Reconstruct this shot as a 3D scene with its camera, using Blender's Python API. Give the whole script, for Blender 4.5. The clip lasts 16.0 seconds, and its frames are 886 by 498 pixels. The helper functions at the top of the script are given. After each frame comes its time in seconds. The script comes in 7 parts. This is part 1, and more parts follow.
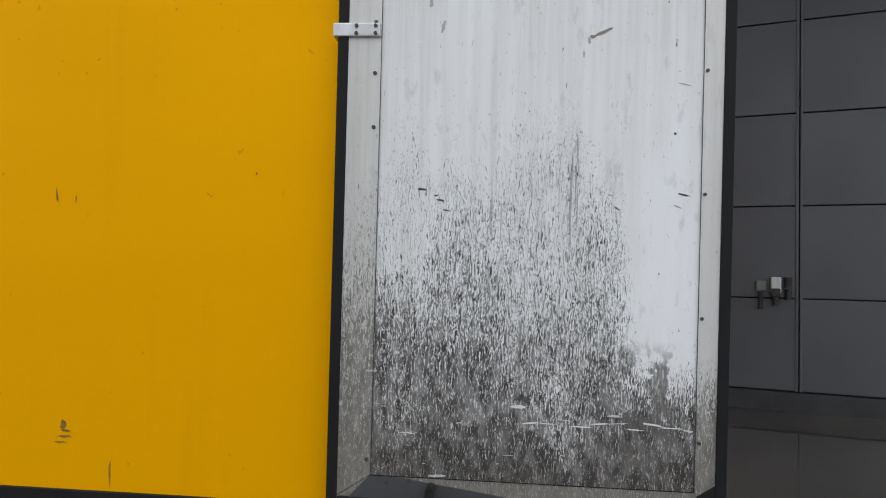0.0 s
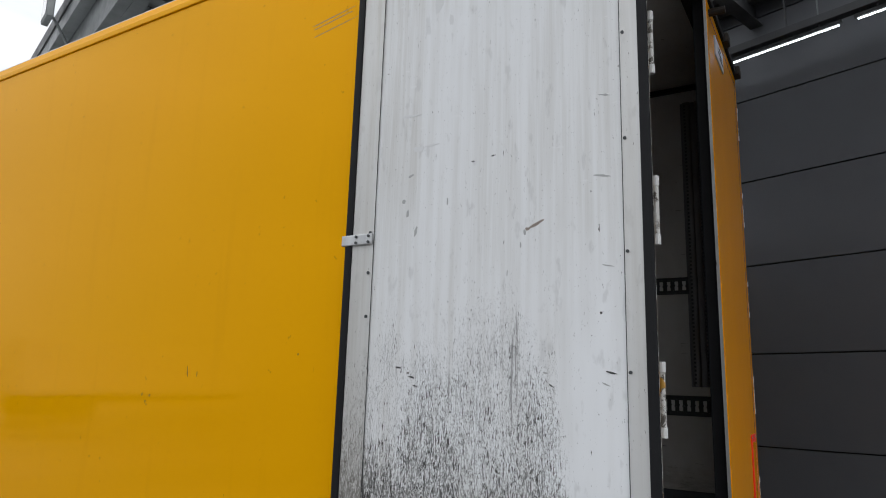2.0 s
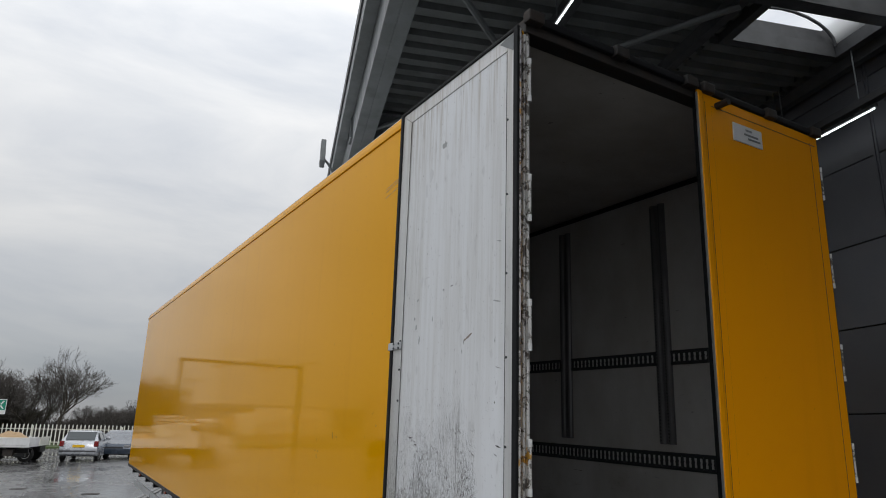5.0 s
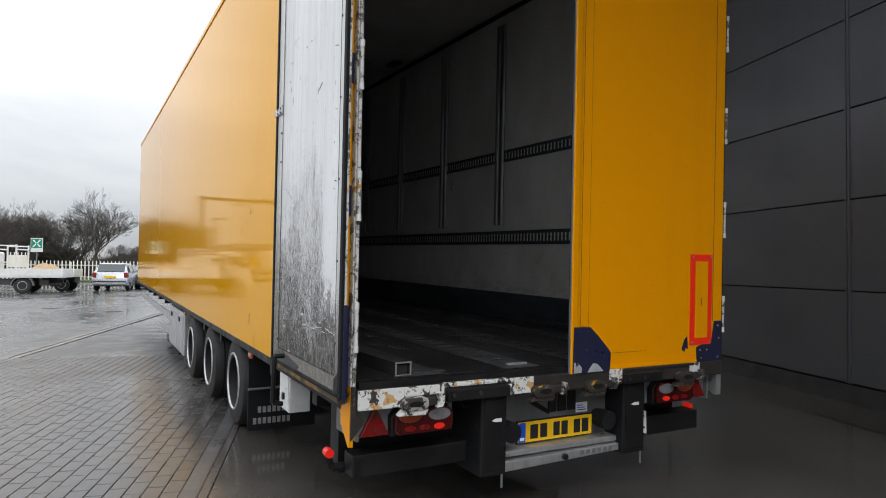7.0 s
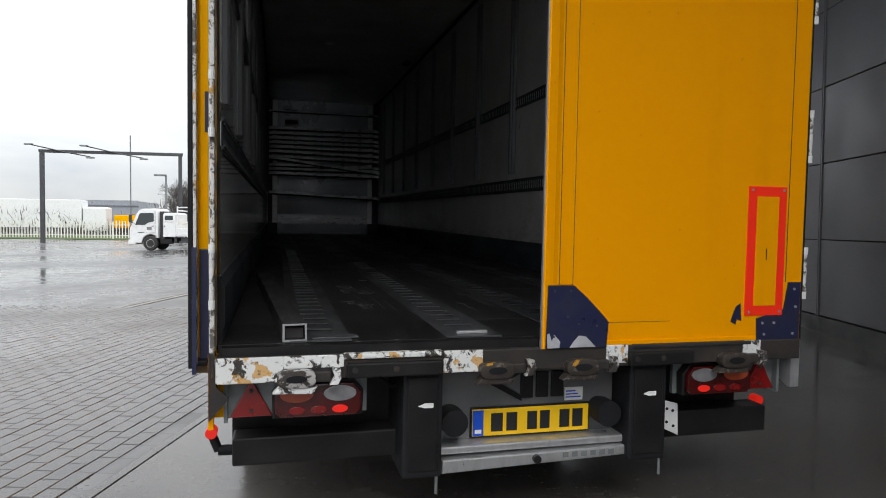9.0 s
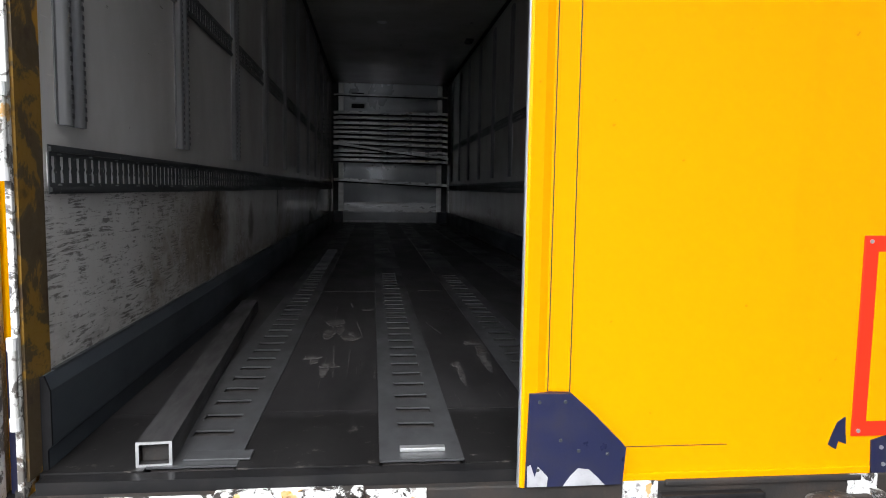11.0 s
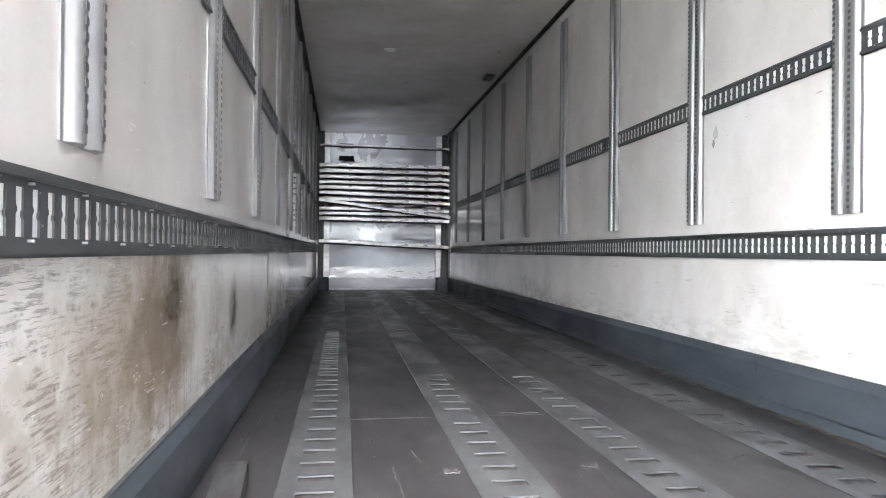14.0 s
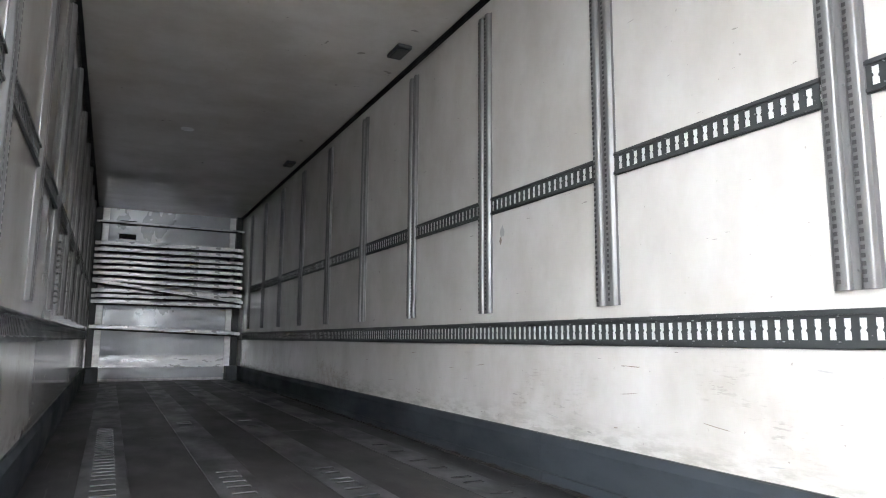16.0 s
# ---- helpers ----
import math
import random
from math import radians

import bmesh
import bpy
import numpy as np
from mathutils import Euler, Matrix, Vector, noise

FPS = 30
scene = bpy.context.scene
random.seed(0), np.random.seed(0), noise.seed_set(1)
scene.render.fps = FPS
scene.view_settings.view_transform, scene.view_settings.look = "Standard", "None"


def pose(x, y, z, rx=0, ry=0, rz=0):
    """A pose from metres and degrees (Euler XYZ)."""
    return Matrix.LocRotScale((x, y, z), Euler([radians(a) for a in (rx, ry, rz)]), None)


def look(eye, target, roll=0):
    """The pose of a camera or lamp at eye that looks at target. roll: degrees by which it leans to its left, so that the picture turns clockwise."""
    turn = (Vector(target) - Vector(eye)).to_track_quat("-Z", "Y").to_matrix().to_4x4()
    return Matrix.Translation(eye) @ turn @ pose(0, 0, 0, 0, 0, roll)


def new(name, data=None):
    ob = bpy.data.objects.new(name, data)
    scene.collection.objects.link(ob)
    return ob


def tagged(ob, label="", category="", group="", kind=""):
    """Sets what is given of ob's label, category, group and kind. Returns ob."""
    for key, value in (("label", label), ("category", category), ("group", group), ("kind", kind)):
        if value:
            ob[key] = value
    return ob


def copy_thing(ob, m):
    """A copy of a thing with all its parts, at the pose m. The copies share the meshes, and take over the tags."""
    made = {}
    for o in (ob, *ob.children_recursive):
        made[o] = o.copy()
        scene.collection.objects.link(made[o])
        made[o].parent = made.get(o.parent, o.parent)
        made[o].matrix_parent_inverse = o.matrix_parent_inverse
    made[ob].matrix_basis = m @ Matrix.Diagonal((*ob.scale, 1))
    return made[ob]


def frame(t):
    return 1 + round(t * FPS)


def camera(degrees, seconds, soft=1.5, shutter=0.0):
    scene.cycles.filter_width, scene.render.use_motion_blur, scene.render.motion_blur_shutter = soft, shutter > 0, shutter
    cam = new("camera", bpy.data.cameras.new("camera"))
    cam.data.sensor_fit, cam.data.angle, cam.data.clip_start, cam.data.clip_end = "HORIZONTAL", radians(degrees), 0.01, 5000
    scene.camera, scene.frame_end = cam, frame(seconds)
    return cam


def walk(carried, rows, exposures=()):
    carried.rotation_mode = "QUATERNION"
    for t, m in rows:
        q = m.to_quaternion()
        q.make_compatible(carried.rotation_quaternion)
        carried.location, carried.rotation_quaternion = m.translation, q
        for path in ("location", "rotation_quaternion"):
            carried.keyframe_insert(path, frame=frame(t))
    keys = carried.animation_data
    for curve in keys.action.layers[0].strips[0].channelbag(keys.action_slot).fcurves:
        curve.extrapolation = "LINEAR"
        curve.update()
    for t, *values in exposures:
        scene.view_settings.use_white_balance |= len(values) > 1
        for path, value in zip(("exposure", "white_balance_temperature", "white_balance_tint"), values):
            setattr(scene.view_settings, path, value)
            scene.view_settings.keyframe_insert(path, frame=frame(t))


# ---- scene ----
# the trailer stands a little nose up on the level yard: trailer coordinates to the world
TR = Matrix.Translation((0, 0, -0.355)) @ Matrix(((1, 0, 0.003, 0), (0, 0.99981, -0.0195, 0), (-0.003, 0.0195, 0.99981, 0), (0, 0, 0, 1)))
cam = camera(67.8, 16.0, 1.0)
PATH = [
    (0, (-3.422, 0.667, 1.888), (-1.429, 0.836, 1.9), 1.5),
    (0.5, (-3.356, 0.317, 1.947), (-1.391, 0.691, 1.964), 1.4),
    (1, (-3.254, 0.031, 1.95), (-1.379, 0.68, 2.2), 1.5),
    (1.5, (-3.294, -0.273, 1.979), (-1.532, 0.594, 2.354), 1.8),
    (2, (-3.412, -0.533, 2.053), (-1.733, 0.483, 2.44), 1.7),
    (2.5, (-3.386, -0.805, 2.077), (-1.905, 0.488, 2.442), 1.0),
    (3, (-3.305, -1.094, 2.051), (-2.041, 0.409, 2.426), 1.6),
    (3.2, (-3.307, -1.227, 2.055), (-2.096, 0.322, 2.421), 1.5),
    (5.3, (-3.008, -2.52, 2.222), (-2.03, -0.847, 2.719), 1.9),
    (5.5, (-2.954, -2.603, 2.179), (-1.965, -0.936, 2.671), 1.7),
    (6, (-2.861, -2.774, 2.041), (-1.819, -1.098, 2.365), 1.8),
    (6.5, (-2.699, -2.822, 1.847), (-1.633, -1.131, 1.917), 1.6),
    (7, (-2.368, -2.909, 1.743), (-1.409, -1.154, 1.762), 1.2),
    (7.5, (-2.092, -2.785, 1.662), (-1.242, -0.975, 1.667), 1.7),
    (8, (-1.772, -2.67, 1.64), (-1.044, -0.807, 1.606), 1.6),
    (8.2, (-1.626, -2.632, 1.63), (-0.934, -0.757, 1.566), 1.3),
    (10.3, (-0.389, -2.079, 1.725), (-0.232, -0.09, 1.585), 1.2),
    (10.5, (-0.373, -1.963, 1.813), (-0.232, 0.025, 1.649), 1.0),
    (11, (-0.381, -1.714, 1.89), (-0.168, 0.267, 1.71), 0.9),
    (11.5, (-0.422, -1.303, 1.892), (-0.186, 0.674, 1.698), 0.9),
    (12, (-0.508, -0.936, 1.868), (-0.264, 1.04, 1.679), 1.2),
    (12.5, (-0.541, -0.62, 1.856), (-0.279, 1.354, 1.674), 0.9),
    (13, (-0.567, -0.241, 1.85), (-0.269, 1.728, 1.667), 0.9),
    (13.5, (-0.675, 0.018, 1.838), (-0.387, 1.991, 1.671), 0.9),
    (14, (-0.783, 0.158, 1.876), (-0.48, 2.134, 1.887), 0.6),
    (14.5, (-0.781, 0.176, 1.886), (-0.437, 2.135, 2.095), 0.5),
    (15, (-0.771, 0.186, 1.892), (-0.222, 2.092, 2.151), 0.2),
    (15.5, (-0.871, 0.105, 1.871), (-0.08, 1.922, 2.138), 0.4),
    (16, (-0.875, 0.089, 1.883), (0.01, 1.861, 2.157), 0.4),
]
walk(cam, [(t, TR @ look(eye, target, roll)) for t, eye, target, roll in PATH],
     exposures=[(0.0, 0.45, 6500, 10), (1.0, 0.4, 6500, 10), (2.0, 0.3, 6500, 10), (2.5, 0.25, 6500, 10), (3.0, 0.0, 6500, 10), (5.5, -0.1, 6500, 10), (6.5, 0.42, 6500, 10), (7.0, 0.63, 6500, 10), (8.0, 0.68, 6500, 10), (10.3, 1.8, 6500, 10), (11.0, 2.45, 6450, 11), (11.5, 2.72, 6400, 12), (12.0, 3.05, 6400, 12), (12.5, 4.9, 6300, 13), (13.0, 5.7, 6230, 13), (13.5, 6.08, 6300, 12), (14.0, 6.38, 6500, 12), (14.5, 6.52, 6600, 12), (15.0, 6.38, 6600, 12), (15.5, 5.85, 6550, 11), (16.0, 5.5, 6500, 11)])

# ---------------------------------------------------------------- light
world = bpy.data.worlds.new("overcast_sky")
scene.world = world
world.use_nodes = True
wn, wl = world.node_tree.nodes, world.node_tree.links
wn.clear()
w_out = wn.new("ShaderNodeOutputWorld")
w_bg = wn.new("ShaderNodeBackground")
w_bg.inputs["Strength"].default_value = 1.0
sky = wn.new("ShaderNodeTexSky")
sky.sky_type = "NISHITA"
sky.sun_disc = False
sky.sun_elevation, sky.sun_rotation = radians(43.6), radians(182.7)
w_tc = wn.new("ShaderNodeTexCoord")
w_sep = wn.new("ShaderNodeSeparateXYZ")
wl.new(w_tc.outputs["Generated"], w_sep.inputs[0])
w_up = wn.new("ShaderNodeMapRange")          # an overcast sky is three times brighter overhead than at the horizon
w_up.inputs[1].default_value, w_up.inputs[2].default_value = 0.0, 1.0
w_up.inputs[3].default_value, w_up.inputs[4].default_value = 0.40, 1.85
wl.new(w_sep.outputs["Z"], w_up.inputs[0])
w_map = wn.new("ShaderNodeMapping")
w_map.inputs["Scale"].default_value = (1.0, 1.0, 3.0)
wl.new(w_tc.outputs["Generated"], w_map.inputs["Vector"])
w_noise = wn.new("ShaderNodeTexNoise")
w_noise.inputs["Scale"].default_value, w_noise.inputs["Detail"].default_value = 2.2, 7.0
w_noise.inputs["Roughness"].default_value, w_noise.inputs["Distortion"].default_value = 0.55, 0.4
wl.new(w_map.outputs[0], w_noise.inputs["Vector"])
w_ramp = wn.new("ShaderNodeValToRGB")
w_ramp.color_ramp.elements[0].position, w_ramp.color_ramp.elements[0].color = 0.35, (0.72, 0.76, 0.82, 1)
w_ramp.color_ramp.elements[1].position, w_ramp.color_ramp.elements[1].color = 0.68, (1.08, 1.08, 1.07, 1)
wl.new(w_noise.outputs["Fac"], w_ramp.inputs[0])
w_mul = wn.new("ShaderNodeVectorMath")
w_mul.operation = "SCALE"
wl.new(w_ramp.outputs[0], w_mul.inputs[0])
wl.new(w_up.outputs[0], w_mul.inputs["Scale"])
w_sky = wn.new("ShaderNodeVectorMath")
w_sky.operation = "SCALE"
w_sky.inputs["Scale"].default_value = 0.1
wl.new(sky.outputs[0], w_sky.inputs[0])
w_mix = wn.new("ShaderNodeMix")
w_mix.data_type = "RGBA"
w_mix.inputs[0].default_value = 0.92
wl.new(w_sky.outputs[0], w_mix.inputs[6])
wl.new(w_mul.outputs[0], w_mix.inputs[7])
wl.new(w_mix.outputs[2], w_bg.inputs["Color"])
wl.new(w_bg.outputs[0], w_out.inputs["Surface"])

sun_data = bpy.data.lights.new("sun", "SUN")
sun_data.energy, sun_data.angle, sun_data.color = 0.6, radians(25), (1.0, 0.97, 0.93)
sun_ob = new("sun", sun_data)
sun_ob.matrix_world = look((-1, -21, 20), (0, 0, 0))

# ---------------------------------------------------------------- materials


def shader(name, colour=(0.5, 0.5, 0.5), rough=0.5, metal=0.0, coat=0.0, spec=0.5):
    m = bpy.data.materials.new(name)
    m.use_nodes = True
    b = m.node_tree.nodes["Principled BSDF"]
    b.inputs["Base Color"].default_value = (*colour, 1)
    b.inputs["Roughness"].default_value = rough
    b.inputs["Metallic"].default_value = metal
    b.inputs["Coat Weight"].default_value = coat
    b.inputs["Coat Roughness"].default_value = 0.05
    b.inputs["Specular IOR Level"].default_value = spec
    return m


class Nodes:
    """A thin hand on one material's node tree."""

    def __init__(self, m):
        self.m, self.t = m, m.node_tree
        self.b = self.t.nodes["Principled BSDF"]
        self.coords = self.t.nodes.new("ShaderNodeTexCoord")

    def link(self, a, b):
        self.t.links.new(a, b)

    def where(self, scale=(1, 1, 1), kind="Object", rot=(0, 0, 0)):
        n = self.t.nodes.new("ShaderNodeMapping")
        n.inputs["Scale"].default_value = scale
        n.inputs["Rotation"].default_value = rot
        self.link(self.coords.outputs[kind], n.inputs["Vector"])
        return n.outputs[0]

    def noise(self, vec, scale, detail=4.0, rough=0.55, distort=0.0):
        n = self.t.nodes.new("ShaderNodeTexNoise")
        n.inputs["Scale"].default_value, n.inputs["Detail"].default_value = scale, detail
        n.inputs["Roughness"].default_value, n.inputs["Distortion"].default_value = rough, distort
        self.link(vec, n.inputs["Vector"])
        return n.outputs["Fac"]

    def span(self, value, a, b, lo=0.0, hi=1.0):
        n = self.t.nodes.new("ShaderNodeMapRange")
        n.inputs[1].default_value, n.inputs[2].default_value = a, b
        n.inputs[3].default_value, n.inputs[4].default_value = lo, hi
        self.link(value, n.inputs[0])
        return n.outputs[0]

    def math(self, op, a, b=None):
        n = self.t.nodes.new("ShaderNodeMath")
        n.operation = op
        for k, v in enumerate((a, b)):
            if v is None:
                continue
            if isinstance(v, (int, float)):
                n.inputs[k].default_value = v
            else:
                self.link(v, n.inputs[k])
        return n.outputs[0]

    def mix(self, fac, a, b):
        n = self.t.nodes.new("ShaderNodeMix")
        n.data_type = "RGBA"
        for k, v in ((0, fac), (6, a), (7, b)):
            if isinstance(v, tuple):
                n.inputs[k].default_value = (*v, 1)
            elif isinstance(v, (int, float)):
                n.inputs[k].default_value = v
            else:
                self.link(v, n.inputs[k])
        return n.outputs[2]

    def axis(self, name, kind="Object"):
        n = self.t.nodes.new("ShaderNodeSeparateXYZ")
        self.link(self.coords.outputs[kind], n.inputs[0])
        return n.outputs[name]

    def random(self):
        return self.t.nodes.new("ShaderNodeObjectInfo").outputs["Random"]

    def island(self):
        return self.t.nodes.new("ShaderNodeNewGeometry").outputs["Random Per Island"]

    def bump(self, height, strength=0.2, distance=0.005):
        n = self.t.nodes.new("ShaderNodeBump")
        n.inputs["Strength"].default_value, n.inputs["Distance"].default_value = strength, distance
        self.link(height, n.inputs["Height"])
        self.link(n.outputs[0], self.b.inputs["Normal"])

    def colour(self, c):
        self.link(c, self.b.inputs["Base Color"])

    def rough(self, r):
        self.link(r, self.b.inputs["Roughness"])


def worn(name, colour, dark, rough=0.5, metal=0.0, scale=6.0, stretch=(1, 1, 1), amount=0.6, bump=0.1, coat=0.0, spec=0.5):
    """A paint or metal with cloudy wear and fine grain."""
    m = shader(name, colour, rough, metal, coat, spec)
    n = Nodes(m)
    v = n.where(stretch)
    big, fine = n.noise(v, scale, 5), n.noise(v, scale * 9, 3)
    f = n.math("MULTIPLY", n.span(big, 0.42, 0.7), amount)
    f = n.math("ADD", f, n.math("MULTIPLY", n.span(fine, 0.55, 0.8), amount * 0.5))
    n.colour(n.mix(f, colour, dark))
    n.rough(n.span(big, 0.3, 0.7, max(rough - 0.12, 0.03), min(rough + 0.15, 1)))
    n.bump(fine, bump, 0.003)
    return m


def make_yellow(name="yellow_gloss_paint", rough=0.045, tones=((0.82, 0.39, 0.0), (0.77, 0.355, 0.0)), spec=0.5, metal=0.0):
    m = shader(name, tones[0], rough, metal, 0.0, spec)
    n = Nodes(m)
    n.b.inputs["Specular Tint"].default_value = (1.0, 0.82, 0.26, 1)
    v = n.where((1, 1, 1))
    big = n.noise(v, 0.7, 3)
    grime = n.span(n.noise(n.where((5, 5, 0.35)), 1.6, 5), 0.56, 0.78)
    c = n.mix(n.math("MULTIPLY", n.span(big, 0.3, 0.7), 0.5), *tones)
    c = n.mix(n.math("MULTIPLY", grime, 0.10), c, (0.45, 0.19, 0.002))
    specks = n.span(n.noise(v, 26, 2), 0.735, 0.76)
    c = n.mix(n.math("MULTIPLY", specks, 0.3), c, (0.2, 0.10, 0.02))
    n.colour(c)
    dull = n.span(n.noise(n.where((1, 0.8, 0.5)), 1.3, 4), 0.45, 0.7, rough, rough + 0.05)
    n.rough(dull)
    wave = n.t.nodes.new("ShaderNodeBump")
    wave.inputs["Strength"].default_value, wave.inputs["Distance"].default_value = 0.035, 0.02
    n.link(n.noise(n.where((0.3, 1.6, 0.8)), 1.5, 2), wave.inputs["Height"])
    n.link(wave.outputs[0], n.b.inputs["Normal"])
    return m


def make_door_white(wash=0.0):
    """Inside of the open door: white laminate, mould and road dirt thicker towards its lower end."""
    m = shader("dirty_white_laminate", (0.72, 0.74, 0.75), 0.42)
    n = Nodes(m)
    z, y = n.axis("Z"), n.axis("Y")
    patch = n.noise(n.where((1, 2.2, 1.2)), 1.9, 4)
    worm = n.noise(n.where((100, 120, 26)), 1.6, 4, 0.62, 0.9)
    fleck = n.noise(n.where((150, 190, 70)), 1.5, 3, 0.6, 0.3)
    drip = n.noise(n.where((34, 34, 1.1)), 2.3, 3, 0.5, 0.12)
    clean = n.math("MULTIPLY", n.span(y, 0.14, 0.24, 0.16, 0.0), n.span(z, 1.38, 1.70))
    soil = n.math("ADD", n.span(z, 1.20, 2.50, 1.0, 0.0), n.span(patch, 0.3, 0.7, 0.18, -0.18))
    soil = n.math("SUBTRACT", soil, n.math("MULTIPLY", clean, 4.0))
    cut = n.span(soil, 0.10, 0.85, 0.69, 0.462)
    spot_a = n.math("GREATER_THAN", worm, cut)
    spot_b = n.math("MULTIPLY", n.math("GREATER_THAN", fleck, n.math("ADD", cut, 0.035)), 0.8)
    run = n.math("MULTIPLY", n.math("GREATER_THAN", drip, 0.68), n.span(soil, 0.18, 0.5))
    curl = n.noise(n.where((100, 118, 8)), 1.7, 4, 0.6, 0.7)
    thread = n.math("LESS_THAN", n.math("ABSOLUTE", n.math("SUBTRACT", curl, 0.5)), n.span(soil, 0.18, 0.9, 0.0, 0.036))
    spot_b = n.math("MAXIMUM", spot_b, thread)
    deep = n.span(n.noise(n.where((14, 18, 9)), 1.7, 3), 0.35, 0.6, 0.75, 1.0)
    d2 = n.math("MULTIPLY", n.math("MAXIMUM", n.math("MAXIMUM", spot_a, spot_b), n.math("MULTIPLY", run, 0.75)), deep)
    haze = n.span(n.noise(n.where((9, 9, 0.9)), 2.0, 4), 0.35, 0.75)
    c = n.mix(n.math("MULTIPLY", haze, 0.25), (0.85, 0.87, 0.895), (0.74, 0.75, 0.76))
    rain = n.span(n.noise(n.where((17, 17, 0.5)), 1.6, 6, 0.66, 0.2), 0.42, 0.68)
    dull = n.math("ADD", n.span(n.noise(n.where((2, 2.6, 0.7)), 1.3, 4), 0.36, 0.62), n.span(y, 0.55, 1.0, 0.0, 0.5))
    c = n.mix(n.math("MULTIPLY", n.math("MULTIPLY", rain, dull), 0.38), c, (0.47, 0.455, 0.42))
    stain = n.math("MULTIPLY", n.span(n.noise(n.where((22, 22, 0.9)), 1.8, 4, 0.6), 0.46, 0.62), n.span(z, 3.45, 3.95))
    c = n.mix(n.math("MULTIPLY", stain, 0.55), c, (0.33, 0.27, 0.20))
    c = n.mix(n.math("MULTIPLY", dull, 0.14), c, (0.56, 0.54, 0.49))
    smudge = n.span(n.noise(n.where((10, 16, 6)), 1.5, 3), 0.62, 0.70)
    c = n.mix(n.math("MULTIPLY", smudge, 0.22), c, (0.34, 0.34, 0.34))
    c = n.mix(n.math("MULTIPLY", n.span(soil, 0.45, 0.95), n.span(patch, 0.35, 0.6, 0.12, 0.42)), c, (0.36, 0.31, 0.255))
    c = n.mix(n.math("MULTIPLY", n.span(n.math("ADD", z, n.span(patch, 0.3, 0.7, -0.1, 0.1)), 1.42, 1.22), 0.6), c, (0.17, 0.14, 0.115))
    c = n.mix(n.math("MULTIPLY", d2, 0.97), c, (0.028, 0.025, 0.022))
    zone = n.math("MULTIPLY", n.math("MULTIPLY", n.span(y, 0.03, 0.09), n.span(y, 0.30, 0.22)), n.math("MULTIPLY", n.span(z, 1.66, 1.58), n.span(z, 1.26, 1.34)))
    patchy = n.span(n.noise(n.where((1, 11, 8)), 1.35, 5, 0.6, 0.3), 0.49, 0.53)
    weave = n.span(n.noise(n.where((60, 70, 16)), 2.0, 3), 0.36, 0.55, 0.45, 1.0)
    c = n.mix(n.math("MULTIPLY", n.math("MULTIPLY", zone, patchy), n.math("MULTIPLY", weave, 0.88)), c, (0.11, 0.102, 0.095))
    scrape = n.math("GREATER_THAN", n.noise(n.where((3, 5, 26)), 2.1, 3, 0.5, 0.2), 0.72)
    c = n.mix(n.math("MULTIPLY", scrape, 0.6), c, (0.82, 0.83, 0.84))
    mark = n.math("GREATER_THAN", n.noise(n.where((2, 16, 20)), 2.6, 2), 0.775)
    c = n.mix(n.math("MULTIPLY", mark, 0.6), c, (0.22, 0.20, 0.18))
    if wash:
        c = n.mix(wash, c, (0.40, 0.38, 0.34))
    n.colour(c)
    n.rough(n.span(d2, 0, 1, 0.33, 0.8))
    n.bump(fleck, 0.12, 0.002)
    return m


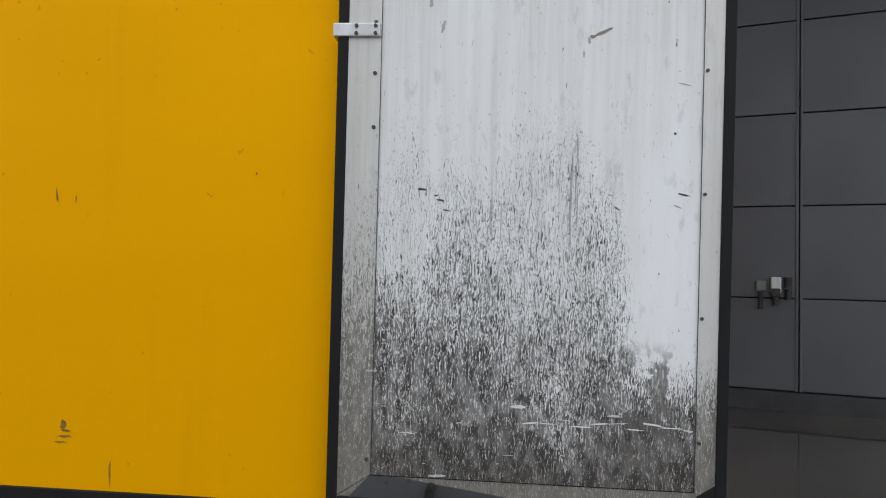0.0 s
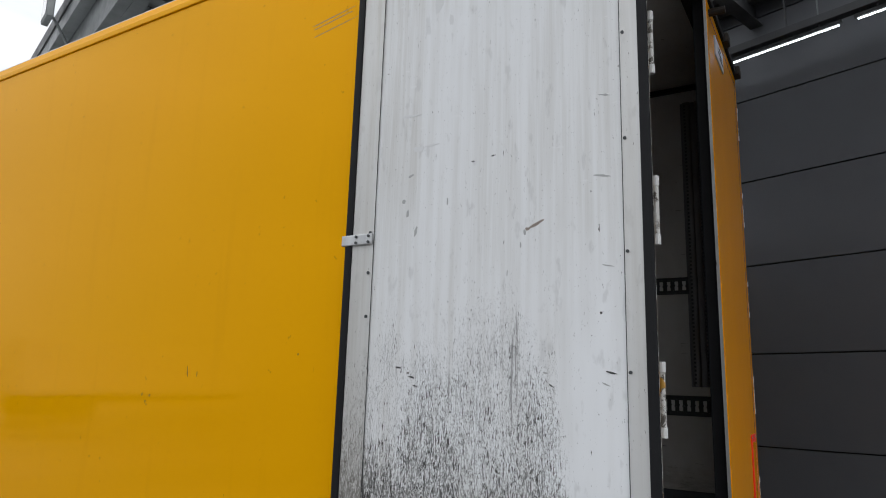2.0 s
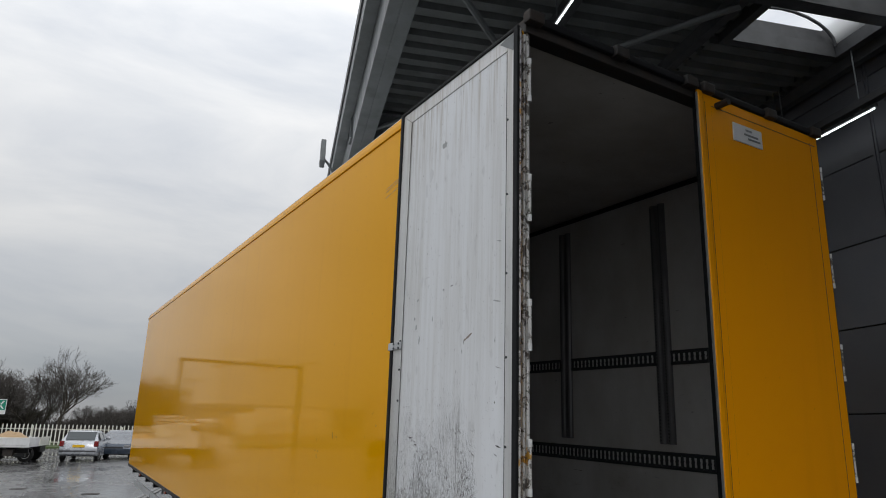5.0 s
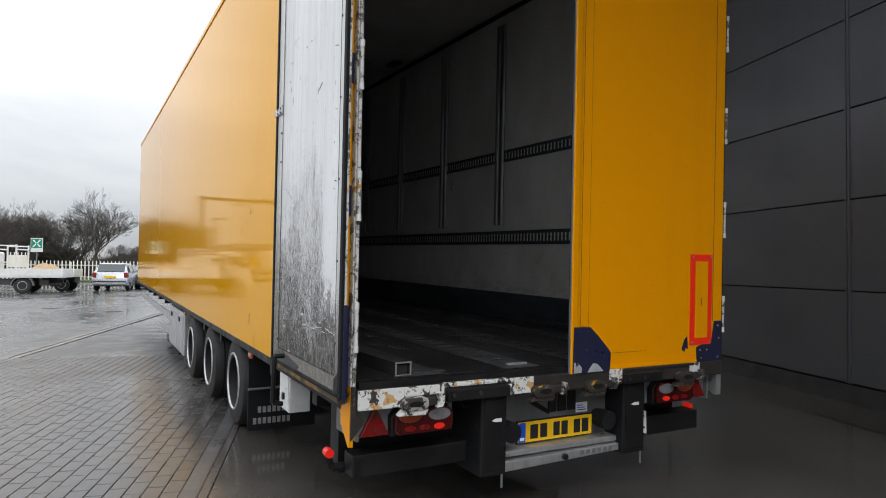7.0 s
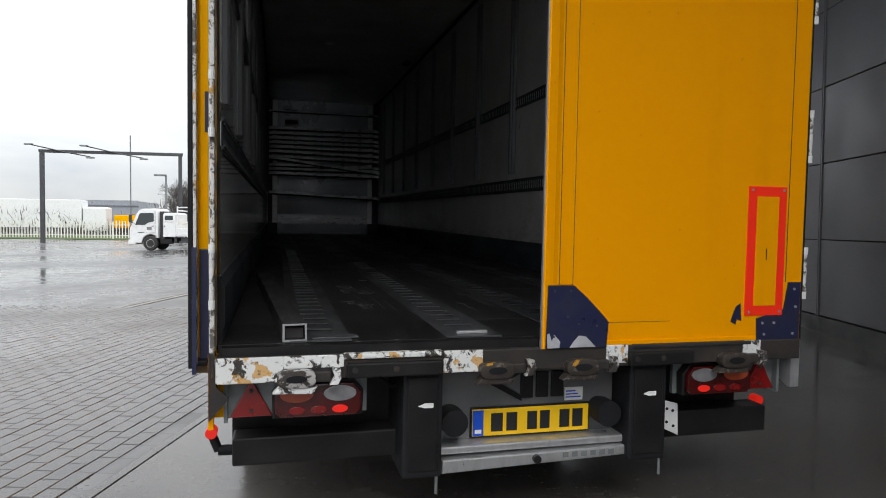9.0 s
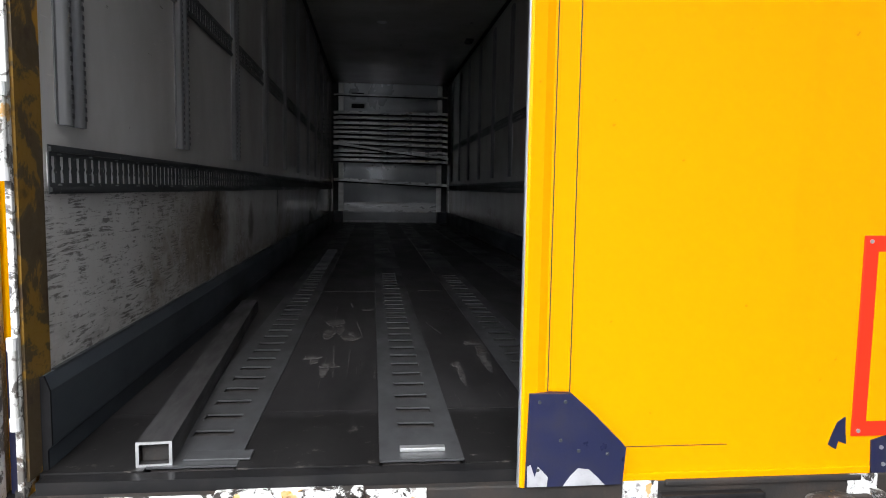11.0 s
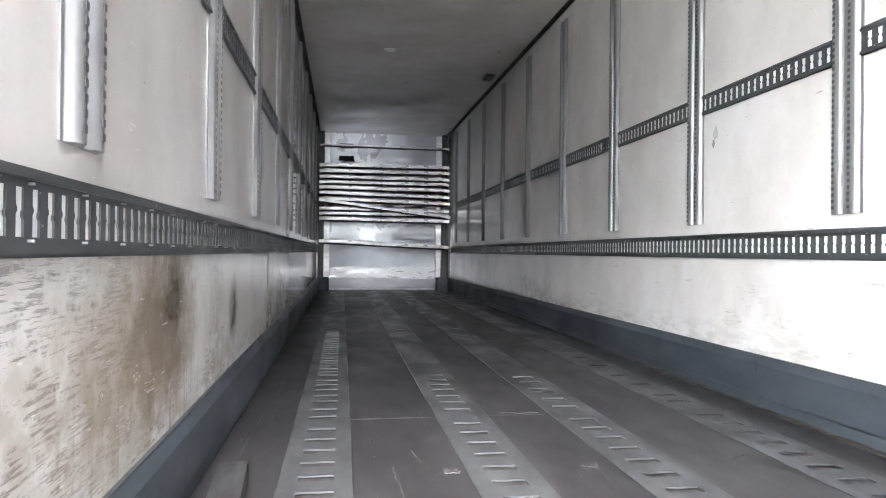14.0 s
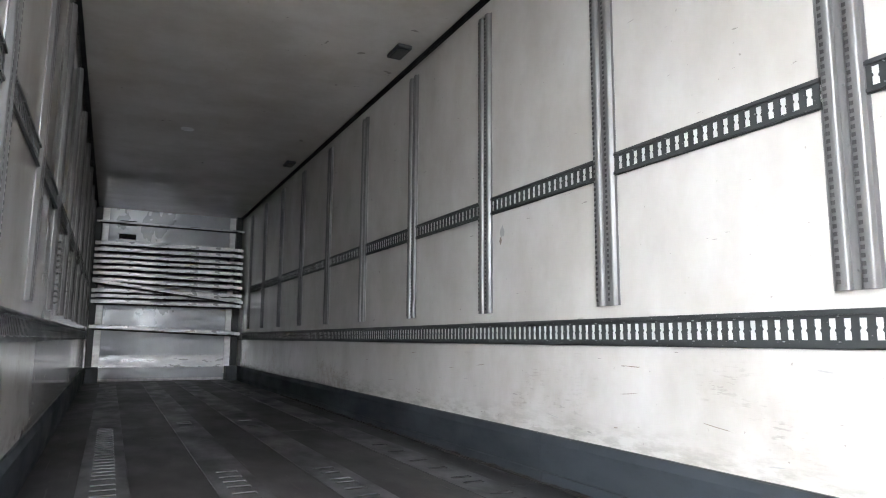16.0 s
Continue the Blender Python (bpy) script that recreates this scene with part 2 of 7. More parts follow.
def make_liner(name, dirt=1.0, base=(0.66, 0.652, 0.636)):
    """Grey-white inner lining with scuffs along the load and soft stains."""
    m = shader(name, base, 0.34)
    n = Nodes(m)
    z = n.axis("Z")
    cloud = n.noise(n.where((1, 1.1, 0.7)), 1.5, 5, 0.62)
    fine = n.noise(n.where((1, 1, 1)), 14, 4)
    c = n.mix(n.span(cloud, 0.34, 0.66), tuple(k * 1.03 for k in base), tuple(k * q for k, q in zip(base, (0.82, 0.81, 0.785))))
    low = n.span(z, 1.55, 1.98, 1.0, 0.0)
    dash = n.span(n.noise(n.where((3, 6.5, 46), "Object", (radians(4), 0, 0)), 2.0, 5, 0.6, 0.15), 0.56, 0.585)
    breaks = n.span(n.noise(n.where((1, 5, 7)), 2.0, 5, 0.7), 0.45, 0.55)
    scuff = n.math("MULTIPLY", dash, breaks)
    big = n.span(n.noise(n.where((1, 0.75, 0.9)), 1.9, 3), 0.44 if dirt > 1.2 else 0.52, 0.60 if dirt > 1.2 else 0.68)
    lowdirt = n.math("MULTIPLY", n.math("MULTIPLY", scuff, big), low)
    c = n.mix(n.math("MULTIPLY", lowdirt, min(0.75 * dirt, 0.92)), c, (0.12, 0.105, 0.085))
    brown = n.math("MULTIPLY", n.math("MULTIPLY", big, n.span(fine, 0.3, 0.6)), low)
    c = n.mix(n.math("MULTIPLY", brown, 0.55 * dirt), c, (0.30, 0.255, 0.195))
    tide = n.math("MULTIPLY", n.span(n.noise(n.where((1, 3.5, 14)), 1.8, 6, 0.65), 0.44, 0.60), n.math("MULTIPLY", n.span(z, 1.54, 1.42), n.span(z, 1.2, 1.3)))
    c = n.mix(n.math("MULTIPLY", tide, 0.38), c, (0.27, 0.25, 0.225))
    spots = n.span(n.noise(n.where((1, 1, 1)), 30, 3), 0.72, 0.75)
    c = n.mix(n.math("MULTIPLY", spots, 0.5), c, (0.2, 0.18, 0.16))
    nick = n.math("GREATER_THAN", n.noise(n.where((3, 3.2, 24)), 2.0, 3), 0.735)
    c = n.mix(n.math("MULTIPLY", nick, 0.55), c, (0.2, 0.19, 0.18))
    if dirt > 1.2:                                    # the scorched stain and the two dark rubs further in
        y = n.axis("Y")
        wob = n.span(n.noise(n.where((1, 5, 5)), 1.6, 6, 0.7), 0.25, 0.75, -0.55, 0.55)
        for yc, zc, ry, rz, tone, most in ((1.82, 1.66, 0.52, 0.27, (0.25, 0.20, 0.14), 0.75), (2.0, 1.70, 0.34, 0.25, (0.15, 0.11, 0.075), 0.65), (2.05, 1.76, 0.14, 0.12, (0.07, 0.06, 0.045), 0.5), (3.06, 1.63, 0.12, 0.14, (0.12, 0.10, 0.085), 0.7), (4.37, 1.76, 0.05, 0.12, (0.12, 0.11, 0.10), 0.7)):
            d = n.math("ADD", n.math("POWER", n.math("DIVIDE", n.math("SUBTRACT", y, yc), ry), 2.0), n.math("POWER", n.math("DIVIDE", n.math("SUBTRACT", z, zc), rz), 2.0))
            c = n.mix(n.math("MULTIPLY", n.span(n.math("ADD", d, wob), 1.25, 0.05), most), c, tone)
        rub = n.span(n.noise(n.where((3, 5.0, 62), "Object", (radians(-3), 0, 0)), 2.1, 6, 0.66, 0.1), 0.505, 0.55)
        rub = n.math("MULTIPLY", n.math("MULTIPLY", rub, breaks), n.math("MULTIPLY", n.span(y, 2.0, 0.8), n.span(z, 1.92, 1.84)))
        c = n.mix(n.math("MULTIPLY", rub, 0.7), c, (0.075, 0.066, 0.058))
        gouge = n.math("GREATER_THAN", n.noise(n.where((3, 3.6, 52), "Object", (radians(-2), 0, 0)), 2.3, 7, 0.72, 0.5), 0.63)
        gouge = n.math("MULTIPLY", gouge, n.math("MULTIPLY", n.span(y, 1.8, 0.9), n.span(z, 1.92, 1.86)))
        c = n.mix(n.math("MULTIPLY", gouge, 0.68), c, (0.055, 0.048, 0.042))
        runs = n.math("MULTIPLY", n.span(n.noise(n.where((20, 22, 0.8)), 2.2, 4, 0.5), 0.60, 0.66), n.math("MULTIPLY", n.span(z, 1.66, 1.5), n.math("MULTIPLY", n.span(y, 0.9, 1.3), n.span(y, 2.7, 2.3))))
        c = n.mix(n.math("MULTIPLY", runs, 0.5), c, (0.26, 0.24, 0.21))
        pale = n.math("GREATER_THAN", n.noise(n.where((3, 5, 40), "Object", (radians(14), 0, 0)), 1.7, 3), 0.71)
        c = n.mix(n.math("MULTIPLY", pale, 0.6), c, (0.72, 0.70, 0.67))
    n.colour(c)
    n.rough(n.math("ADD", n.span(cloud, 0.3, 0.7, 0.05, 0.09), n.math("MULTIPLY", lowdirt, 0.3)))
    n.bump(n.noise(n.where((1, 0.6, 0.6)), 3.0, 0), 0.012, 0.02)
    return m


def make_ply():
    m = shader("worn_dark_floor_board", (0.035, 0.028, 0.026), 0.5)
    n = Nodes(m)
    cloud = n.noise(n.where((1.3, 0.6, 1)), 2.2, 6)
    grain = n.noise(n.where((30, 2.2, 1)), 2.0, 5)
    c = n.mix(n.span(cloud, 0.3, 0.75), (0.0140, 0.0134, 0.0142), (0.031, 0.0298, 0.0315))
    c = n.mix(n.math("MULTIPLY", n.span(grain, 0.45, 0.7), 0.3), c, (0.036, 0.035, 0.036))
    dust = n.span(n.noise(n.where((1, 0.35, 1)), 5.0, 6, 0.7), 0.55, 0.85)
    c = n.mix(n.math("MULTIPLY", dust, 0.4), c, (0.09, 0.088, 0.089))
    scratch = n.math("GREATER_THAN", n.noise(n.where((26, 0.55, 1)), 2.2, 4), 0.695)
    c = n.mix(n.math("MULTIPLY", scratch, 0.5), c, (0.13, 0.12, 0.116))
    scrape = n.math("GREATER_THAN", n.noise(n.where((40, 3.0, 1), "Object", (0, 0, radians(14))), 1.4, 4), 0.72)
    c = n.mix(n.math("MULTIPLY", scrape, 0.45), c, (0.15, 0.14, 0.136))
    crumbs = n.math("GREATER_THAN", n.noise(n.where((1, 1, 1)), 34, 2), 0.765)
    c = n.mix(n.math("MULTIPLY", crumbs, 0.7), c, (0.2, 0.18, 0.16))
    y = n.axis("Y")
    rim = n.span(n.math("ADD", y, n.span(n.noise(n.where((1, 1, 1)), 7.0, 5, 0.7), 0.3, 0.7, -0.05, 0.05)), 0.47, 0.43)
    c = n.mix(n.math("MULTIPLY", rim, 0.8), c, (0.0075, 0.007, 0.0072))
    chips = n.math("MULTIPLY", n.math("GREATER_THAN", n.noise(n.where((1, 1.3, 1)), 15, 5, 0.7), 0.635), n.span(y, 0.50, 0.44))
    c = n.mix(n.math("MULTIPLY", chips, 0.8), c, (0.075, 0.068, 0.064))
    n.colour(c)
    n.rough(n.span(cloud, 0.3, 0.7, 0.34, 0.58))
    n.bump(grain, 0.12, 0.002)
    return m


def make_pavers():
    m = shader("wet_grey_paving_brick", (0.10, 0.10, 0.10), 0.35)
    n = Nodes(m)
    tone = n.math("ADD", n.math("MULTIPLY", n.random(), 0.5), n.math("MULTIPLY", n.island(), 0.5))
    big = n.noise(n.where((1, 1, 1), "Object"), 0.45, 4)
    fine = n.noise(n.where((1, 1, 1), "Object"), 42, 4)
    c = n.mix(tone, (0.028, 0.027, 0.027), (0.080, 0.076, 0.073))
    c = n.mix(n.math("MULTIPLY", n.span(fine, 0.5, 0.75), 0.35), c, (0.14, 0.134, 0.128))
    n.colour(c)
    n.rough(n.math("ADD", n.span(big, 0.38, 0.62, 0.10, 0.30), n.math("MULTIPLY", tone, 0.12)))
    n.bump(fine, 0.25, 0.003)
    return m


def make_yard():
    """The rest of the yard: wet paving with its joints, too far off to be told apart."""
    m = shader("wet_paved_yard", (0.09, 0.09, 0.09), 0.3)
    n = Nodes(m)
    v = n.where((1, 1, 1), "Object", (0, 0, radians(90)))
    br = n.t.nodes.new("ShaderNodeTexBrick")
    for key, val in (("Scale", 1.0), ("Mortar Size", 0.006), ("Brick Width", 0.21), ("Row Height", 0.105), ("Bias", 0.0)):
        br.inputs[key].default_value = val
    br.inputs["Color1"].default_value, br.inputs["Color2"].default_value = (0.07, 0.071, 0.073, 1), (0.12, 0.118, 0.115, 1)
    br.inputs["Mortar"].default_value = (0.03, 0.03, 0.03, 1)
    n.link(v, br.inputs["Vector"])
    big = n.noise(n.where((0.5, 0.25, 1)), 0.5, 5)
    mid = n.noise(n.where((1, 1, 1)), 2.5, 4)
    c = n.mix(n.math("MULTIPLY", n.span(big, 0.35, 0.65), 0.6), br.outputs["Color"], (0.06, 0.061, 0.064))
    n.colour(c)
    n.rough(n.span(n.math("ADD", n.math("MULTIPLY", big, 0.7), n.math("MULTIPLY", mid, 0.3)), 0.4, 0.6, 0.07, 0.42))
    n.bump(mid, 0.15, 0.01)
    return m


def make_slab():
    m = shader("wet_dark_concrete", (0.06, 0.055, 0.05), 0.2)
    n = Nodes(m)
    big = n.noise(n.where((1, 1, 1)), 0.8, 5)
    fine = n.noise(n.where((1, 1, 1)), 25, 4)
    c = n.mix(n.span(big, 0.35, 0.68), (0.045, 0.041, 0.038), (0.085, 0.079, 0.07))
    c = n.mix(n.math("MULTIPLY", n.span(fine, 0.62, 0.7), 0.35), c, (0.14, 0.13, 0.12))
    n.colour(c)
    n.rough(n.span(big, 0.4, 0.6, 0.03, 0.22))
    n.bump(fine, 0.08, 0.003)
    return m


def make_chipped(name, base, under, cover=0.5, scale=9.0, stain=0.66):
    m = shader(name, base, 0.5)
    n = Nodes(m)
    a = n.noise(n.where((1, 1, 1)), scale, 7, 0.7, 0.4)
    b = n.noise(n.where((1, 1, 1)), scale * 0.6, 4)
    c = n.mix(n.span(a, cover - 0.015, cover + 0.015), under, base)
    c = n.mix(n.math("MULTIPLY", n.span(b, stain, stain + 0.02), 0.8), c, (0.55, 0.27, 0.01))
    rust = n.span(n.noise(n.where((1, 1, 1)), scale * 2.3, 5), 0.57, 0.66)
    c = n.mix(n.math("MULTIPLY", rust, 0.75), c, (0.06, 0.035, 0.022))
    n.colour(c)
    n.rough(n.span(a, 0.4, 0.6, 0.7, 0.4))
    n.bump(a, 0.4, 0.004)
    return m


YELLOW = make_yellow("yellow_gloss_paint", 0.045, ((0.90, 0.418, 0.0), (0.86, 0.39, 0.0)), 0.1, 0.12)
# YELLOW again, its hue made deeper to stand for shade at the rear
SHADE_TONED_YELLOW = make_yellow("yellow_paint_shade_toned", 0.22, ((0.86, 0.335, 0.0), (0.83, 0.31, 0.0)), 0.3)
DOOR_WHITE = make_door_white()
LINER = make_liner("scuffed_grey_lining", 0.8)
LINER_L = make_liner("badly_scuffed_grey_lining", 1.3)
CEILING = make_liner("grey_roof_lining", 0.0, (0.71, 0.696, 0.674))
PLY = make_ply()
PAVER, YARD, SLAB = make_pavers(), make_yard(), make_slab()
SILL = make_chipped("chipped_white_sill_paint", (0.70, 0.71, 0.70), (0.03, 0.026, 0.023), 0.45, 17.0, 0.60)
POST_CHIP = make_chipped("chipped_white_post_paint", (0.62, 0.62, 0.60), (0.12, 0.11, 0.10), 0.46, 16.0, 0.62)
OLD_YELLOW = make_chipped("weathered_yellow_frame", (0.26, 0.145, 0.02), (0.10, 0.07, 0.035), 0.52, 5.0)
WORN_KEEPER = make_chipped("rusty_keeper", (0.13, 0.12, 0.11), (0.032, 0.026, 0.022), 0.60, 30.0, 0.62)
KEEPER = make_chipped("chipped_grey_keeper", (0.42, 0.41, 0.40), (0.035, 0.03, 0.027), 0.53, 26.0, 0.62)
RUSTY = worn("rusty_black_steel", (0.030, 0.028, 0.027), (0.060, 0.044, 0.035), 0.65, 0.3, 9, amount=0.8, bump=0.3)
ALU = worn("dull_aluminium", (0.60, 0.61, 0.62), (0.36, 0.36, 0.36), 0.38, 0.75, 5, (3, 3, 1))
ALU_DIRTY = make_door_white(0.4)
ALU_DIRTY.name = "dirty_aluminium_edging"
en = Nodes(ALU_DIRTY)
en.b.inputs["Metallic"].default_value = 0.25
ALU_BAR = worn("bright_aluminium", (0.62, 0.63, 0.64), (0.42, 0.42, 0.43), 0.42, 0.6, 4, (1, 1, 4))
BAR_ACROSS = worn("scuffed_aluminium_bar", (0.38, 0.39, 0.41), (0.22, 0.225, 0.24), 0.32, 0.55, 4, (1.2, 1, 4), amount=0.6, bump=0.04)
BULKHEAD = worn("blue_grey_metal_sheet", (0.31, 0.33, 0.36), (0.23, 0.245, 0.265), 0.34, 0.35, 1.6, (1, 1, 0.6), amount=0.6, bump=0.02)
SLOT_BED = worn("rubbed_slot_bottom", (0.075, 0.071, 0.07), (0.03, 0.026, 0.023), 0.45, 0.3, 16, amount=0.8, bump=0.1)
TRACK = worn("galvanised_track", (0.21, 0.213, 0.218), (0.13, 0.132, 0.136), 0.42, 0.35, 8, (1, 1, 0.3), amount=0.5, bump=0.04)
HOLE = worn("shadowed_steel", (0.075, 0.077, 0.08), (0.05, 0.05, 0.052), 0.5, 0.2, 20)
RAIL = worn("dark_grey_steel_rail", (0.038, 0.043, 0.046), (0.023, 0.026, 0.028), 0.5, 0.1, 6, (1, 0.4, 1), bump=0.1)
rn = Nodes(RAIL)
knock = rn.math("GREATER_THAN", rn.noise(rn.where((3, 3, 5)), 17.0, 4, 0.6, 0.3), 0.685)
rn.colour(rn.mix(rn.math("MULTIPLY", knock, 0.7), (0.050, 0.055, 0.058), (0.34, 0.34, 0.335)))
STRIP = worn("worn_steel_floor_track", (0.080, 0.083, 0.088), (0.046, 0.046, 0.048), 0.40, 0.3, 5, (1, 0.5, 1), amount=0.7, bump=0.08)
BAR_GREY = worn("dull_aluminium_bar", (0.055, 0.054, 0.056), (0.032, 0.031, 0.032), 0.45, 0.25, 6, (3, 0.6, 3), bump=0.1)
KICK = worn("blue_grey_kick_plate", (0.052, 0.063, 0.075), (0.030, 0.037, 0.045), 0.5, 0.1, 3, (1, 0.4, 1), amount=0.8, bump=0.15)
RUBBER = worn("black_rubber", (0.010, 0.0105, 0.012), (0.019, 0.019, 0.021), 0.65, 0, 12, spec=0.2)
TYRE = worn("tyre_rubber", (0.013, 0.013, 0.014), (0.032, 0.030, 0.028), 0.7, 0, 10, bump=0.3)
RIM = worn("dusty_wheel_rim", (0.62, 0.62, 0.63), (0.30, 0.295, 0.29), 0.38, 0.6, 8)
BLACK = worn("black_chassis_paint", (0.010, 0.010, 0.011), (0.022, 0.020, 0.019), 0.45, 0.0, 6, spec=0.25)
NAVY = worn("navy_corner_plate", (0.018, 0.022, 0.065), (0.03, 0.03, 0.05), 0.38, 0.2, 10, bump=0.15)
CHIP = worn("bare_chipped_metal", (0.50, 0.51, 0.54), (0.3, 0.3, 0.32), 0.5, 0.2, 14)
PANEL_GREY = worn("grey_tail_lift_panel", (0.19, 0.192, 0.196), (0.12, 0.12, 0.12), 0.4, 0.5, 3)
RED_BOARD = shader("red_retroreflective_sheet", (1.0, 0.03, 0.008), 0.35)
LAMP_RED = worn("dark_red_lamp_lens", (0.06, 0.003, 0.003), (0.025, 0.002, 0.002), 0.15, 0, 14, coat=0.3)
RED_LENS = worn("red_lamp_lens", (0.22, 0.005, 0.005), (0.09, 0.003, 0.003), 0.2, 0, 12, coat=0.35)
ORANGE_LENS = worn("orange_lamp_lens", (0.36, 0.06, 0.02), (0.2, 0.035, 0.012), 0.2, 0, 12, coat=0.35)
CLEAR_LENS = worn("clear_lamp_lens", (0.26, 0.26, 0.27), (0.13, 0.13, 0.14), 0.1, 0.3, 30, coat=1.0)
PLATE_YELLOW = shader("yellow_number_plate", (0.82, 0.50, 0.01), 0.35)
PLATE_BLUE = shader("blue_plate_band", (0.01, 0.08, 0.55), 0.4)
INK = shader("black_print", (0.015, 0.015, 0.016), 0.5)
WHITE_PAINT = worn("white_paint", (0.74, 0.75, 0.75), (0.5, 0.5, 0.49), 0.35, 0, 6, amount=0.4)
FADED_PRINT = worn("faded_white_print", (0.30, 0.30, 0.30), (0.16, 0.16, 0.16), 0.6, 0, 40)
WHITE_PRINT = shader("white_print", (0.78, 0.78, 0.77), 0.5)
WALL_PANEL = worn("dark_grey_cladding", (0.118, 0.122, 0.136), (0.098, 0.101, 0.113), 0.42, 0.2, 0.8, (1, 1, 1), amount=0.5, bump=0.02)
WALL_GAP = shader("dark_cladding_joint", (0.012, 0.012, 0.013), 0.7)
DECK = worn("grey_steel_roof_deck", (0.17, 0.18, 0.18), (0.11, 0.115, 0.115), 0.5, 0.3, 3)
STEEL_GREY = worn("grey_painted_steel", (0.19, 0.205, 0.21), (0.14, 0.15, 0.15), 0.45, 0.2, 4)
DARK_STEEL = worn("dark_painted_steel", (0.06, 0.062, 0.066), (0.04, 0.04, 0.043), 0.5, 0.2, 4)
CONCRETE = worn("pale_concrete_gutter", (0.21, 0.21, 0.207), (0.12, 0.12, 0.117), 0.5, 0, 3, bump=0.2)
FENCE = worn("cream_fence_paint", (0.70, 0.69, 0.62), (0.55, 0.54, 0.48), 0.5, 0, 0.6, amount=0.5, bump=0.0)
SILVER = worn("silver_car_paint", (0.40, 0.42, 0.45), (0.34, 0.36, 0.39), 0.25, 0.5, 3, coat=0.8, amount=0.2, bump=0.0)
BLUE_CAR = worn("dark_blue_car_paint", (0.03, 0.045, 0.07), (0.02, 0.03, 0.05), 0.22, 0.3, 3, coat=0.8, amount=0.2, bump=0.0)
CAR_GLASS = shader("dark_car_glass", (0.03, 0.04, 0.045), 0.06, 0, 0.5)
PLASTIC = shader("black_plastic", (0.03, 0.03, 0.032), 0.45)
TIMBER = worn("tan_timber_load", (0.42, 0.28, 0.15), (0.28, 0.17, 0.08), 0.7, 0, 5)
SAND = worn("damp_tan_sand", (0.40, 0.28, 0.16), (0.27, 0.18, 0.10), 0.85, 0, 7, bump=0.3)
BARK = worn("wet_bark", (0.055, 0.045, 0.036), (0.03, 0.026, 0.022), 0.85, 0, 6, bump=0.3)
TWIG = shader("bare_twigs", (0.066, 0.058, 0.053), 0.9)
GRASS = worn("grass_verge", (0.06, 0.09, 0.025), (0.035, 0.05, 0.015), 0.9, 0, 4)
GREEN_SIGN = shader("green_sign_sheet", (0.01, 0.25, 0.16), 0.4)
DOME = shader("white_rooflight_sheet", (0.85, 0.86, 0.86), 0.3)
dome_nodes = Nodes(DOME)
dome_glow = DOME.node_tree.nodes.new("ShaderNodeBsdfTranslucent")
dome_glow.inputs["Color"].default_value = (0.85, 0.87, 0.88, 1)
dome_clear = DOME.node_tree.nodes.new("ShaderNodeBsdfTransparent")
dome_clear.inputs["Color"].default_value = (0.8, 0.82, 0.83, 1)
dome_mix = DOME.node_tree.nodes.new("ShaderNodeMixShader")
dome_mix.inputs[0].default_value = 0.25
dome_nodes.link(dome_glow.outputs[0], dome_mix.inputs[1])
dome_nodes.link(dome_clear.outputs[0], dome_mix.inputs[2])
dome_nodes.link(dome_mix.outputs[0], DOME.node_tree.nodes["Material Output"].inputs["Surface"])
TUBE = shader("lit_led_tube", (0.9, 0.95, 1.0), 0.3)
TUBE.node_tree.nodes["Principled BSDF"].inputs["Emission Color"].default_value = (0.9, 0.96, 1.0, 1)
TUBE.node_tree.nodes["Principled BSDF"].inputs["Emission Strength"].default_value = 3.0
LIT_RED = shader("lit_red_lens", (0.45, 0.01, 0.008), 0.2)
LIT_RED.node_tree.nodes["Principled BSDF"].inputs["Emission Color"].default_value = (1.0, 0.03, 0.015, 1)
LIT_RED.node_tree.nodes["Principled BSDF"].inputs["Emission Strength"].default_value = 0.2

# ---------------------------------------------------------------- building helpers


def box(bm, x0, x1, y0, y1, z0, z1, bevel=0.0):
    m = Matrix.Translation(((x0 + x1) / 2, (y0 + y1) / 2, (z0 + z1) / 2)) @ Matrix.Diagonal((abs(x1 - x0), abs(y1 - y0), abs(z1 - z0), 1))
    got = bmesh.ops.create_cube(bm, size=1, matrix=m)
    if bevel:
        edges = list({e for v in got["verts"] for e in v.link_edges})
        bmesh.ops.bevel(bm, geom=edges, offset=bevel, segments=2, affect="EDGES", profile=0.6)
    return bm


def boxes(*rows, bevel=0.0):
    bm = bmesh.new()
    for r in rows:
        box(bm, *r, bevel=bevel)
    return bm


def prism(pts, axis, a, b, bm=None, bevel=0.0):
    """A flat outline drawn in the two other axes, pushed from a to b along the axis."""
    bm = bm or bmesh.new()

    def place(p, h):
        return {"x": (h, p[0], p[1]), "y": (p[0], h, p[1]), "z": (p[0], p[1], h)}[axis]
    lo = [bm.verts.new(place(p, a)) for p in pts]
    hi = [bm.verts.new(place(p, b)) for p in pts]
    fs = [bm.faces.new(lo[::-1]), bm.faces.new(hi)]
    k = len(pts)
    for i in range(k):
        fs.append(bm.faces.new((lo[i], lo[(i + 1) % k], hi[(i + 1) % k], hi[i])))
    bmesh.ops.recalc_face_normals(bm, faces=fs)
    if bevel:
        bmesh.ops.bevel(bm, geom=list({e for f in fs[:2] for e in f.edges}), offset=bevel, segments=2, affect="EDGES", profile=0.6)
    return bm


